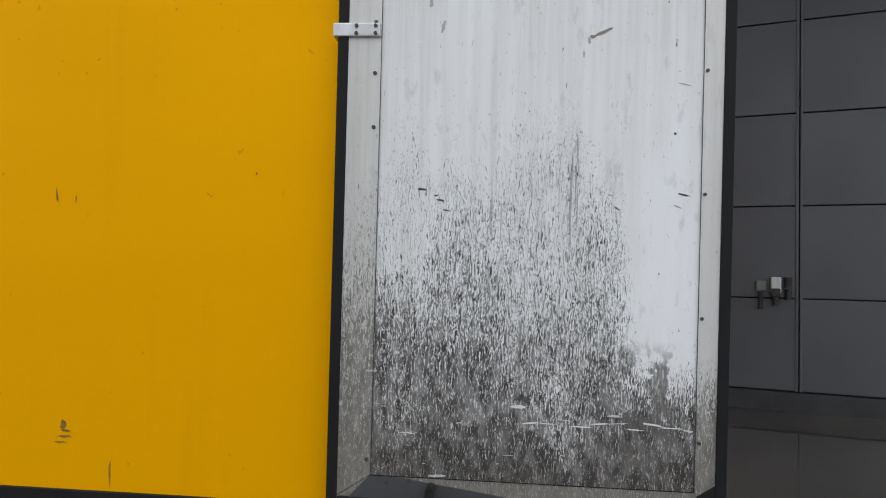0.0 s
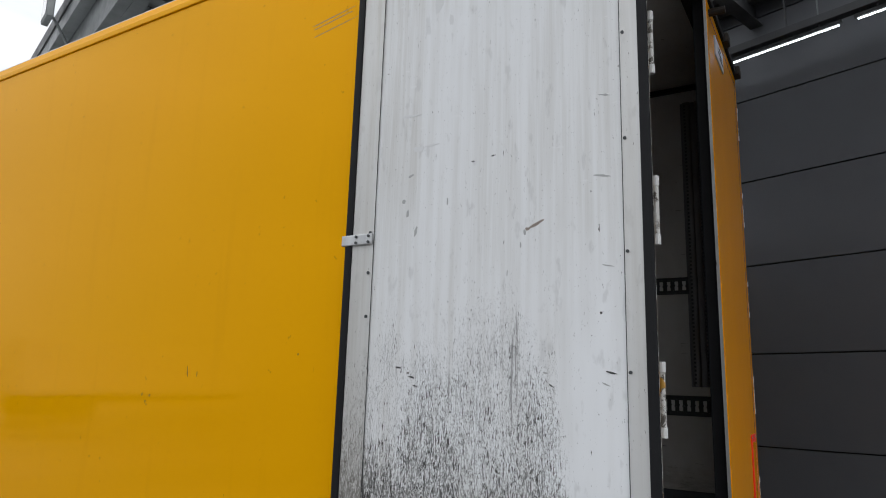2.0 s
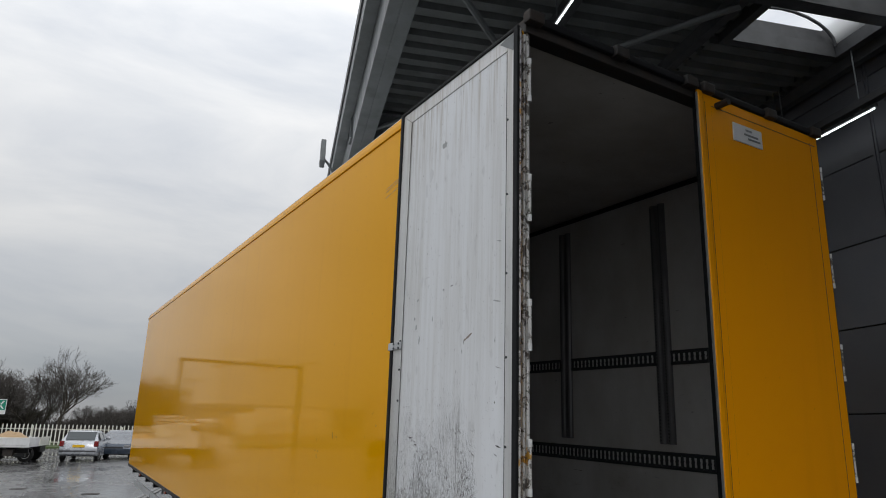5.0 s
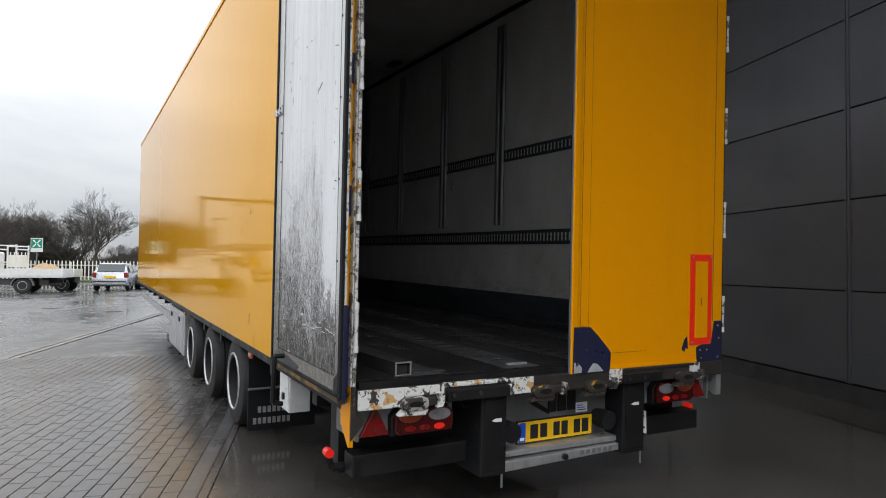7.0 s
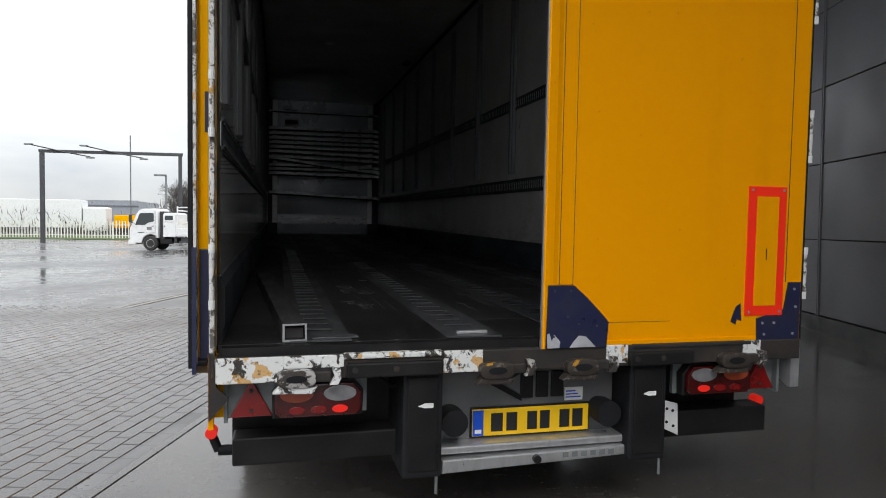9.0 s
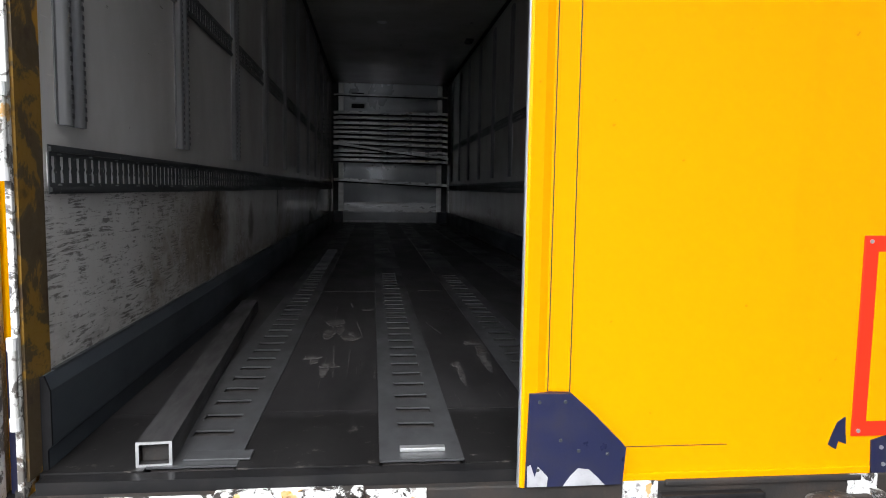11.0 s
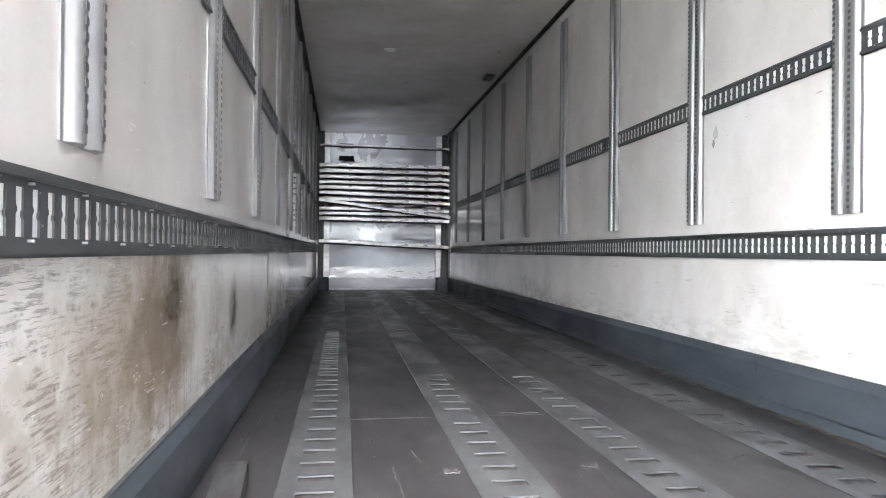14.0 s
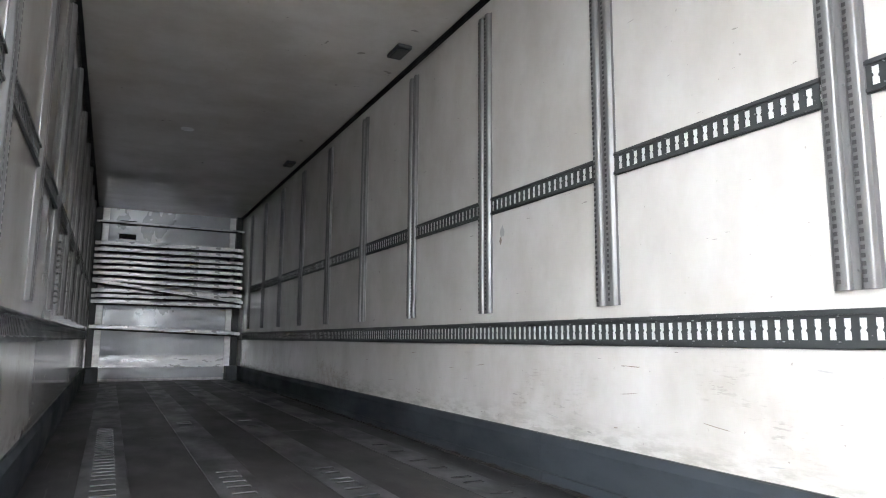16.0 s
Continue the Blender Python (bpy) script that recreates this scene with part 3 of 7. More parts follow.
def tube(bm, p, q, r, sides=10, r2=None):
    p, q = Vector(p), Vector(q)
    d = q - p
    m = Matrix.Translation((p + q) / 2) @ d.to_track_quat("Z", "Y").to_matrix().to_4x4()
    bmesh.ops.create_cone(bm, cap_ends=True, segments=sides, radius1=r, radius2=r if r2 is None else r2, depth=d.length, matrix=m)
    return bm


def tubes(*rows, sides=10):
    bm = bmesh.new()
    for p, q, r in rows:
        tube(bm, p, q, r, sides)
    return bm


def lathe(rings, axis="x", sides=32, at=(0, 0, 0), caps=True):
    """Rings of (along, radius) turned about an axis."""
    bm = bmesh.new()
    loops = []
    for h, r in rings:
        loop = []
        for i in range(sides):
            a = 2 * math.pi * i / sides
            c, s = r * math.cos(a), r * math.sin(a)
            co = {"x": (h, c, s), "y": (c, h, s), "z": (c, s, h)}[axis]
            loop.append(bm.verts.new(Vector(co) + Vector(at)))
        loops.append(loop)
    for a, b in zip(loops, loops[1:]):
        for i in range(sides):
            bm.faces.new((a[i], a[(i + 1) % sides], b[(i + 1) % sides], b[i]))
    if caps:
        bm.faces.new(loops[0][::-1])
        bm.faces.new(loops[-1])
    bmesh.ops.recalc_face_normals(bm, faces=bm.faces)
    return bm


def mesh_of(name, bm, material, smooth=False):
    me = bpy.data.meshes.new(name)
    bm.to_mesh(me)
    bm.free()
    me.materials.append(material)
    if smooth:
        for p in me.polygons:
            p.use_smooth = True
        me.set_sharp_from_angle(angle=radians(38))
    return me


def part(name, bm, material, parent=None, label="", smooth=False, at=None):
    me = bm if isinstance(bm, bpy.types.Mesh) else mesh_of(name, bm, material, smooth)
    ob = new(name, me)
    if parent is not None:
        ob.parent = parent
    if at is not None:
        ob.matrix_basis = at
    if label:
        tagged(ob, label)
    return ob


def thing(name, label, category, m=None, group="", kind=""):
    ob = new(name)
    ob.empty_display_size = 0.2
    ob.matrix_basis = m or Matrix.Identity(4)
    return tagged(ob, label, category, group, kind)


def solo(name, bm, material, label, category, m=None, group="", kind="", smooth=False):
    ob = part(name, bm, material, None, "", smooth)
    ob.matrix_basis = m or Matrix.Identity(4)
    return tagged(ob, label, category, group, kind)


T = Matrix.Translation
# ---------------------------------------------------------------- the yard, the hall and its canopy
YF = T((-0.2, 5.0, 0.0)) @ pose(0, 0, 0, 0, 0, -17.5)      # yard: x to the hall, y along its wall


def fall(s):
    """The yard's height: level by the hall, falling gently away from it."""
    return -0.012 - 0.004 * min(max(s - 2.0, 0.0), 25.0)


bm = bmesh.new()
rs, ss = (-500, -120, -40, -14, -6, 0, 8, 40, 120, 500), (-500, -100, -30, -8, 2, 8, 16, 24, 32, 40, 80, 160, 600)
grid = [[bm.verts.new((r, s, fall(s))) for r in rs] for s in ss]
for a, b in zip(grid, grid[1:]):
    for i in range(len(rs) - 1):
        bm.faces.new((a[i], a[i + 1], b[i + 1], b[i]))
solo("ground", bm, YARD, "wet grey paved yard falling gently away from the hall", "ground", YF, kind="structure")

slab = solo("pavement", boxes((-0.24, 5.6, -12, 24, -0.1, 0.003)), SLAB, "dark wet concrete apron under the canopy", "pavement", YF, kind="structure")
part("edge_strip", boxes((-0.30, -0.25, -12, 24, -0.1, 0.005)), PAVER, slab, "thin dark kerb strip")

gut = bmesh.new()
for (r0, s0), (r1, s1) in (((-3.85, -7.0), (-3.82, 2.0)), ((-3.82, 2.0), (-3.55, 40.0))):
    for w0, w1, up in ((-0.12, -0.02, 0.008), (0.02, 0.12, 0.008)):
        q = [gut.verts.new((r + w, s, fall(s) + up)) for r, s, w in ((r0, s0, w0), (r0, s0, w1), (r1, s1, w1), (r1, s1, w0))]
        gut.faces.new(q)
got = bmesh.ops.extrude_face_region(gut, geom=gut.faces[:])
bmesh.ops.translate(gut, verts=[v for v in got["geom"] if isinstance(v, bmesh.types.BMVert)], vec=(0, 0, -0.05))
bmesh.ops.recalc_face_normals(gut, faces=gut.faces)
gutter = solo("trim", gut, CONCRETE, "pale concrete drain gutter across the yard", "gutter", YF, kind="structure")
slot = bmesh.new()
for (r0, s0), (r1, s1) in (((-3.85, -7.0), (-3.82, 2.0)), ((-3.82, 2.0), (-3.55, 40.0))):
    slot.faces.new([slot.verts.new((r + w, s, fall(s) + 0.004)) for r, s, w in ((r0, s0, -0.02), (r0, s0, 0.02), (r1, s1, 0.02), (r1, s1, -0.02))])
part("drain_slot", slot, WALL_GAP, gutter, "dark drain slot")

RW, BASE, ROW, COL = 5.57, 0.205, 0.914, 3.36
hall = solo("wall_east", boxes((RW + 0.04, RW + 0.3, -16.7, 24, -0.3, 6.62)), WALL_GAP, "hall wall clad in large dark grey panels", "wall", YF, kind="structure")
part("plinth", boxes((RW + 0.0, RW + 0.04, -16.7, 24, -0.3, BASE - 0.012)), DARK_STEEL, hall, "dark plinth")
panel_me = mesh_of("panel", boxes((0, 0.05, 0.012, COL - 0.012, 0.007, ROW - 0.007), bevel=0.004), WALL_PANEL)
for k in range(-4, 5):
    for j in range(7):
        part("panel", panel_me, None, hall, at=T((RW, -2.55 + COL * k, BASE + ROW * j)))
ridge_me = mesh_of("seam_profile", boxes((-0.012, 0.04, -0.032, -0.006, 0, 6.38), (-0.012, 0.04, 0.006, 0.032, 0, 6.38), bevel=0.003), WALL_PANEL)
for k in range(-4, 6):
    part("seam_profile", ridge_me, None, hall, at=T((RW, -2.55 + COL * k, BASE)))

# sockets on the hall wall
sock = thing("wall_socket", "grey socket box with its plug on dark cladding", "socket", YF @ T((RW, -5.57, 1.17)), "wall sockets")
part("case", boxes((-0.06, 0, -0.045, 0.045, 0.02, 0.12), bevel=0.01), STEEL_GREY, sock)
part("plug", tubes(((-0.04, 0.0, -0.16), (-0.04, 0.0, 0.0), 0.022)), PLASTIC, sock, "black plug with hanging cable")
sock = thing("wall_socket", "grey power socket with a dark flap on dark cladding", "socket", YF @ T((RW, -5.70, 1.11)), "wall sockets")
part("case", boxes((-0.08, 0, -0.05, 0.05, 0.06, 0.22), bevel=0.015), ALU, sock)
part("flap", boxes((-0.11, -0.07, -0.04, 0.04, 0.03, 0.11), bevel=0.01), PLASTIC, sock, "dark hinged flap")
part("plug", tubes(((-0.07, 0.0, -0.06), (-0.07, 0.0, 0.06), 0.028)), PLASTIC, sock)
sock = thing("wall_socket", "small black round socket on dark cladding", "socket", YF @ T((RW, -5.81, 1.11)), "wall sockets")
part("case", tubes(((-0.05, 0, 0.12), (-0.05, 0, 0.22), 0.035), ((-0.05, 0, 0.0), (-0.05, 0, 0.1), 0.03), ((0, 0, 0.16), (-0.05, 0, 0.16), 0.02)), PLASTIC, sock)

# canopy: deck on beams, a lattice edge beam and rooflights
ZC = 6.0
canopy = thing("canopy", "steel canopy with ribbed deck and grey edge beam along the hall", "canopy", YF, kind="structure")
SKY_R0, SKY_R1, SKY_S = 3.9, 5.23, ((-6.4, -2.55), (3.0, 6.6))
# unseen end of the canopy, drawn out this far to shade the load space
CE = -8.6
deck = bmesh.new()


def ribs(r0, r1, s0, s1):
    """Trapezoid decking: ribs run across, from the edge to the wall."""
    pitch, s = 0.25, s0
    prof = []
    while s < s1 - 1e-6:
        e = min(s + pitch, s1)
        prof += [(s, ZC + 0.0), (s + (e - s) * 0.5, ZC + 0.0), (s + (e - s) * 0.6, ZC + 0.07), (s + (e - s) * 0.92, ZC + 0.07)]
        s = e
    prof.append((s1, ZC + 0.0))
    lo = [deck.verts.new((r0, a, b)) for a, b in prof]
    hi = [deck.verts.new((r1, a, b)) for a, b in prof]
    for i in range(len(prof) - 1):
        deck.faces.new((lo[i], hi[i], hi[i + 1], lo[i + 1]))


ribs(0.12, SKY_R0 - 0.1, CE, 16)
ribs(SKY_R1 + 0.1, RW, CE, 16)
cuts = [CE] + sorted(v for pair in SKY_S for v in pair) + [16]
for a, b in zip(cuts[::2], cuts[1::2]):
    ribs(SKY_R0 - 0.1, SKY_R1 + 0.1, a, b)
part("deck", deck, DECK, canopy, "ribbed grey steel deck")
roof = bmesh.new()
box(roof, -0.03, SKY_R0 - 0.05, CE, 16, ZC + 0.09, ZC + 0.25)
box(roof, SKY_R1 + 0.05, RW + 0.3, CE, 16, ZC + 0.09, ZC + 0.25)
for a, b in zip(cuts[::2], cuts[1::2]):
    box(roof, SKY_R0 - 0.05, SKY_R1 + 0.05, a + (0.0 if a == CE else 0.05), b - (0.0 if b == 16 else 0.05), ZC + 0.09, ZC + 0.25)
part("roof_slab", roof, DARK_STEEL, canopy)
part("edge_beam", boxes((0.13, 0.25, CE, 16, ZC - 0.55, ZC + 0.3), (-0.01, 0.13, CE, 16, ZC - 0.12, ZC + 0.34), (0.25, 0.39, CE, 16, ZC - 0.55, ZC - 0.50), bevel=0.008), STEEL_GREY, canopy, "grey steel edge beam")
for s in (-7.05, -3.6, 0.4, 4.4, 8.4, 12.4):
    bm = boxes((0.1, RW, s - 0.07, s + 0.07, ZC - 0.42, ZC - 0.405), (0.1, RW, s - 0.07, s + 0.07, ZC - 0.02, ZC - 0.005), (0.1, RW, s - 0.006, s + 0.006, ZC - 0.41, ZC - 0.01))
    # the two rafters before s = -2 get a darker colour than the rest
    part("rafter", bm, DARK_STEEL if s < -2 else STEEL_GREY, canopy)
    part("gusset", boxes((0.1, 0.3, s - 0.12, s + 0.12, ZC - 0.46, ZC - 0.43), (0.1, 0.28, s - 0.10, s - 0.085, ZC - 0.46, ZC - 0.2), (0.1, 0.28, s + 0.085, s + 0.10, ZC - 0.46, ZC - 0.2)), STEEL_GREY, canopy)
    part("brace", tubes(((0.22, s, ZC - 0.34), (3.5, max(s - 3.6, CE), ZC - 0.2), 0.035), sides=8), STEEL_GREY, canopy)
    part("brace", tubes(((0.22, s, ZC - 0.34), (3.0, s + 3.6, ZC - 0.2), 0.035), sides=8), STEEL_GREY, canopy)
for r in (1.95, 3.5, 5.42):
    part("purlin", boxes((r - 0.05, r + 0.05, CE, 16, ZC - 0.2, ZC - 0.05)), DARK_STEEL, canopy)
for a, b in SKY_S:
    light = part("rooflight", boxes((SKY_R0 - 0.1, SKY_R0, a - 0.1, b + 0.1, ZC - 0.10, ZC + 0.06), (SKY_R1, SKY_R1 + 0.1, a - 0.1, b + 0.1, ZC - 0.10, ZC + 0.06),
                                     (SKY_R0, SKY_R1, a - 0.1, a, ZC - 0.10, ZC + 0.06), (SKY_R0, SKY_R1, b, b + 0.1, ZC - 0.10, ZC + 0.06)), DARK_STEEL, canopy, "dark rooflight kerb")
    bm = bmesh.new()
    n, arc = 12, []
    for i in range(n + 1):
        f = math.pi * i / n
        arc.append((SKY_R0 + (SKY_R1 - SKY_R0) * (1 - math.cos(f)) / 2, ZC + 0.05 + 0.36 * math.sin(f)))
    lo, hi = [bm.verts.new((r, a, z)) for r, z in arc], [bm.verts.new((r, b, z)) for r, z in arc]
    for i in range(n):
        bm.faces.new((lo[i], lo[i + 1], hi[i + 1], hi[i]))
    dome = part("dome_sheet", bm, DOME, light, "white translucent barrel sheet", smooth=True)
    dome.visible_shadow = False
    for s in (a + 0.02, a + (b - a) / 3, a + 2 * (b - a) / 3, b - 0.02):
        bm = bmesh.new()
        for (r0, z0), (r1, z1) in zip(arc, arc[1:]):
            tube(bm, (r0, s, z0 - 0.02), (r1, s, z1 - 0.02), 0.018, 6)
        part("arch_bar", bm, DARK_STEEL, light)



def led_tube(r, s0, s1, z):
    ob = thing("tube_lamp", "lit white LED tube lamp hung under the canopy", "lamp", YF @ T((r, s0, z)), "canopy lamps")
    L = s1 - s0
    part("housing", boxes((-0.018, 0.018, 0, L, 0.012, 0.05), bevel=0.006), DARK_STEEL, ob)
    part("tube", tubes(((0, 0.03, 0.0), (0, L - 0.03, 0.0), 0.009)), TUBE, ob, "glowing white tube")
    for y in (0.2, L - 0.2):
        part("hanger", tubes(((0, y, 0.06), (0, y, ZC - z), 0.008), sides=6), STEEL_GREY, ob)
    return ob


for s0 in (-6.1, -4.5, -2.9, -1.3, 0.3):
    led_tube(5.28, s0, s0 + 1.5, 5.12)
for s0 in (-5.8, -4.2):
    led_tube(1.72, s0, s0 + 1.5, 5.5)
lamp_rail = solo("lamp_rail", boxes((5.23, 5.33, -7.1, 2.2, 5.20, 5.28)), DARK_STEEL, "dark steel lamp rail along the hall wall", "rail", YF)
for s in (-6.8, -4.0, -1.5, 1.8):
    part("hanger", tubes(((5.28, s, 5.26), (5.28, s, ZC), 0.01), sides=6), DARK_STEEL, lamp_rail)

flood = thing("floodlight", "grey floodlight on a bracket at the canopy edge", "lamp", YF @ T((0.06, 2.3, ZC - 0.2)))
part("bracket", tubes(((0, 0, -0.1), (-0.15, 0, 0.15), 0.02), ((-0.15, 0, 0.15), (-0.25, 0, 0.25), 0.02), sides=8), STEEL_GREY, flood)
part("head", boxes((-0.28, -0.20, -0.16, 0.16, 0.12, 0.5), bevel=0.015), STEEL_GREY, flood)
part("lens", boxes((-0.287, -0.282, -0.13, 0.13, 0.15, 0.47)), CLEAR_LENS, flood, "clear glass front")

# ---------------------------------------------------------------- the semi-trailer (in its own coordinates, rear sill at y = 0)
XO, XI, Y1, F, TOP = 1.277, 1.235, 13.55, 1.14, 4.16
EAVE = 4.125
XL = 1.255                     # the near side wall, out from the middle
trailer = thing("semi_trailer", "yellow box semi-trailer with its rear door open, parked by the hall", "trailer", TR)


def tpart(name, bm, material, label="", parent=None, smooth=False, at=None):
    return part(name, bm, material, parent or trailer, label, smooth, at)


for sx, xo in ((-1, XL), (1, XO)):
    x0, x1 = sorted((sx * xo, sx * (XI + 0.004)))
    side = tpart("side_wall", boxes((x0, x1, 0.06, Y1, 1.035, EAVE - 0.02)), YELLOW, "glossy yellow side wall")
    xa, xb = sorted((sx * XI, sx * (XI + 0.004)))
    tpart("side_lining", boxes((xa, xb, 0.118, 12.96, F, TOP)), LINER_L if sx < 0 else LINER, "scuffed grey-white side lining")
    xa, xb = sorted((sx * (xo + 0.010), sx * (XI + 0.006)))
    part("top_rail", boxes((xa, xb, 0.0, Y1 + 0.01, EAVE - 0.04, EAVE), bevel=0.006), YELLOW, side, "yellow roof rail")
    part("roof_curve", prism([(sx * (xo - 0.002), EAVE - 0.005), (sx * (XI + 0.01), TOP + 0.015), (sx * (XI + 0.006), TOP + 0.015), (sx * (XI + 0.006), EAVE - 0.005)], "y", 0.0, Y1), YELLOW, side, "yellow roof edge")
    xa, xb = sorted((sx * (xo + 0.006), sx * (xo - 0.02)))
    part("bottom_rail", boxes((xa, xb, 0.0, Y1, 0.99, 1.04), bevel=0.004), BLACK, side, "black lower rail")
tpart("roof", boxes((-XI, XI, 0.0, Y1, TOP + 0.004, TOP + 0.03)), WHITE_PAINT, "white roof skin")
tpart("roof_lining", boxes((-XI, XI, 0.05, 12.96, TOP - 0.004, TOP + 0.002)), CEILING, "grey roof lining")
front = tpart("front_wall", boxes((-XL + 0.004, XO - 0.004, 13.0, Y1 - 0.004, 0.99, TOP)), YELLOW, "yellow front bulkhead")
part("front_lining", boxes((-XI, XI, 12.94, 12.99, F, TOP)), BULKHEAD, front, "blue-grey metal bulkhead lining")

# floor: boards between slotted steel tracks
STRIPS = (-0.858, -0.240, 0.285, 0.893)
HALF = 0.118
floor = tpart("floor", boxes((-XI, XI, 0.02, 13.0, F - 0.12, F - 0.026)), RUSTY, "dark worn load floor")
edges = [-XI] + [v for c in STRIPS for v in (c - HALF, c + HALF)] + [XI]
rows_y = (0.03, 0.48, 3.08, 5.6, 8.1, 10.6, 12.94)
for xa, xb in zip(edges[::2], edges[1::2]):
    for ya, yb in zip(rows_y, rows_y[1:]):
        part("floor_board", boxes((xa + 0.001, xb - 0.001, ya + 0.002, yb - 0.002, F - 0.025, F + random.uniform(-0.001, 0.001))), PLY, floor)
SLOT_W, SLOT_L = 0.058, 0.025
close_run = [0.31 + 0.1455 * k for k in range(19)]
SLOTS = ([y - 0.02 for y in close_run] + [3.12, 3.26, 3.43, 3.56, 3.70, 3.83, 3.96] + [4.12 + 0.105 * k for k in range(22)] + [9.43, 10.5],
         [y + 0.012 for y in close_run] + [3.20, 3.34, 3.49, 3.65, 3.78, 3.91, 4.06, 6.16, 6.42, 6.53, 9.40],
         [y + 0.028 for y in close_run] + [3.20, 3.37, 3.53, 3.62, 3.80, 3.95, 5.95, 6.05, 6.45, 9.5, 10.5],
         [y + 0.033 for y in close_run] + [3.25, 3.39, 3.68, 3.95, 4.30, 4.62, 6.3, 9.55])
for c, ys in zip(STRIPS, SLOTS):
    bm = bmesh.new()
    box(bm, c - HALF, c - SLOT_W, 0.05, 12.94, F - 0.003, F + 0.003)
    box(bm, c + SLOT_W, c + HALF, 0.05, 12.94, F - 0.003, F + 0.003)
    last = 0.05
    for y in ys + [12.94]:
        end = y - SLOT_L if y < 12.9 else y
        if end > last:
            box(bm, c - SLOT_W, c + SLOT_W, last, end, F - 0.003, F + 0.003)
        last = y + SLOT_L
    track = part("floor_track", bm, STRIP, floor, "worn steel floor track with slots")
    part("slot_bed", boxes((c - HALF + 0.01, c + HALF - 0.01, 0.06, 12.93, F - 0.024, F - 0.010)), SLOT_BED, track, "rubbed metal under the slots")

# kick plates, wall tracks and slotted rails
POST_L = [0.275, 1.375, 2.53] + [2.53 + 1.15 * k for k in range(1, 9)]
POST_R = [0.25, 1.36] + [2.545 + 1.153 * k for k in range(9)]


def post_mesh(far):
    """A wide upright: two tall rounded ribs with a flat channel between them and thin outer flanges; far is the y side away from the doors."""
    out = [(0.0, -0.083), (-0.004, -0.083), (-0.004, -0.070)]
    for c in (-0.042, 0.042):
        out += [(-0.006, c - 0.026), (-0.018, c - 0.023), (-0.024, c - 0.016), (-0.025, c), (-0.024, c + 0.016), (-0.018, c + 0.023), (-0.006, c + 0.026)]
        if c < 0:
            out += [(-0.005, -0.012), (-0.005, 0.012)]
    out += [(-0.004, 0.070), (-0.004, 0.083), (0.0, 0.083)]
    bm = prism(out, "z", 0, 1.98)
    holes = bmesh.new()
    for c in (-0.042 + far * 0.009, 0.042 + far * 0.009):
        z = 0.02
        while z < 1.96:
            box(holes, -0.0262, -0.0235, c - 0.0065, c + 0.0065, z, z + 0.014)
            z += 0.026
    screws = bmesh.new()
    for k in range(10):
        tube(screws, (-0.009, 0.0, 0.06 + 0.205 * k), (-0.004, 0.0, 0.06 + 0.205 * k), 0.005, 6)
    return mesh_of("wall_track", bm, TRACK, True), mesh_of("track_holes", holes, HOLE), mesh_of("track_screws", screws, STEEL_GREY)


def rail_bm(length, height, pitch=0.05):
    """A slotted rail along +y, proud towards -x: two flanges, lips and toothed bars between the slots."""
    bm = bmesh.new()
    slot = height * 0.54
    z0, z1 = (height - slot) / 2, (height + slot) / 2
    box(bm, -0.008, -0.0045, 0, length, 0, z0)
    box(bm, -0.008, -0.0045, 0, length, z1, height)
    box(bm, -0.015, -0.008, 0, length, 0.006, 0.018)
    box(bm, -0.015, -0.008, 0, length, height - 0.018, height - 0.006)
    n = max(int(length / pitch), 1)
    zm = (z0 + z1) / 2
    for i in range(n + 1):
        y = (length - n * pitch) / 2 + i * pitch
        a, b = 0.0132, 0.0172
        pts = [(y - a, z0), (y + a, z0), (y + a, zm - 0.011), (y + b, zm - 0.006), (y + b, zm - 0.001), (y + a, zm + 0.003), (y + a, z1), (y - a, z1), (y - a, zm + 0.011), (y - b, zm + 0.006), (y - b, zm + 0.001), (y - a, zm - 0.003)]
        pts = [(min(max(p, 0.001), length - 0.001), q) for p, q in pts]
        lo = [bm.verts.new((-0.0045, p, q)) for p, q in pts]
        hi = [bm.verts.new((-0.008, p, q)) for p, q in pts]
        bm.faces.new(hi)
        for k in range(12):
            bm.faces.new((lo[k], lo[(k + 1) % 12], hi[(k + 1) % 12], hi[k]))
    bmesh.ops.recalc_face_normals(bm, faces=bm.faces)
    return bm


def screws_bm(length, height, pitch=0.2):
    bm = bmesh.new()
    y = 0.1
    while y < length:
        for z in (0.024, height - 0.024):
            tube(bm, (-0.0175, y, z), (-0.008, y, z), 0.0024, 6)
        y += pitch
    return bm


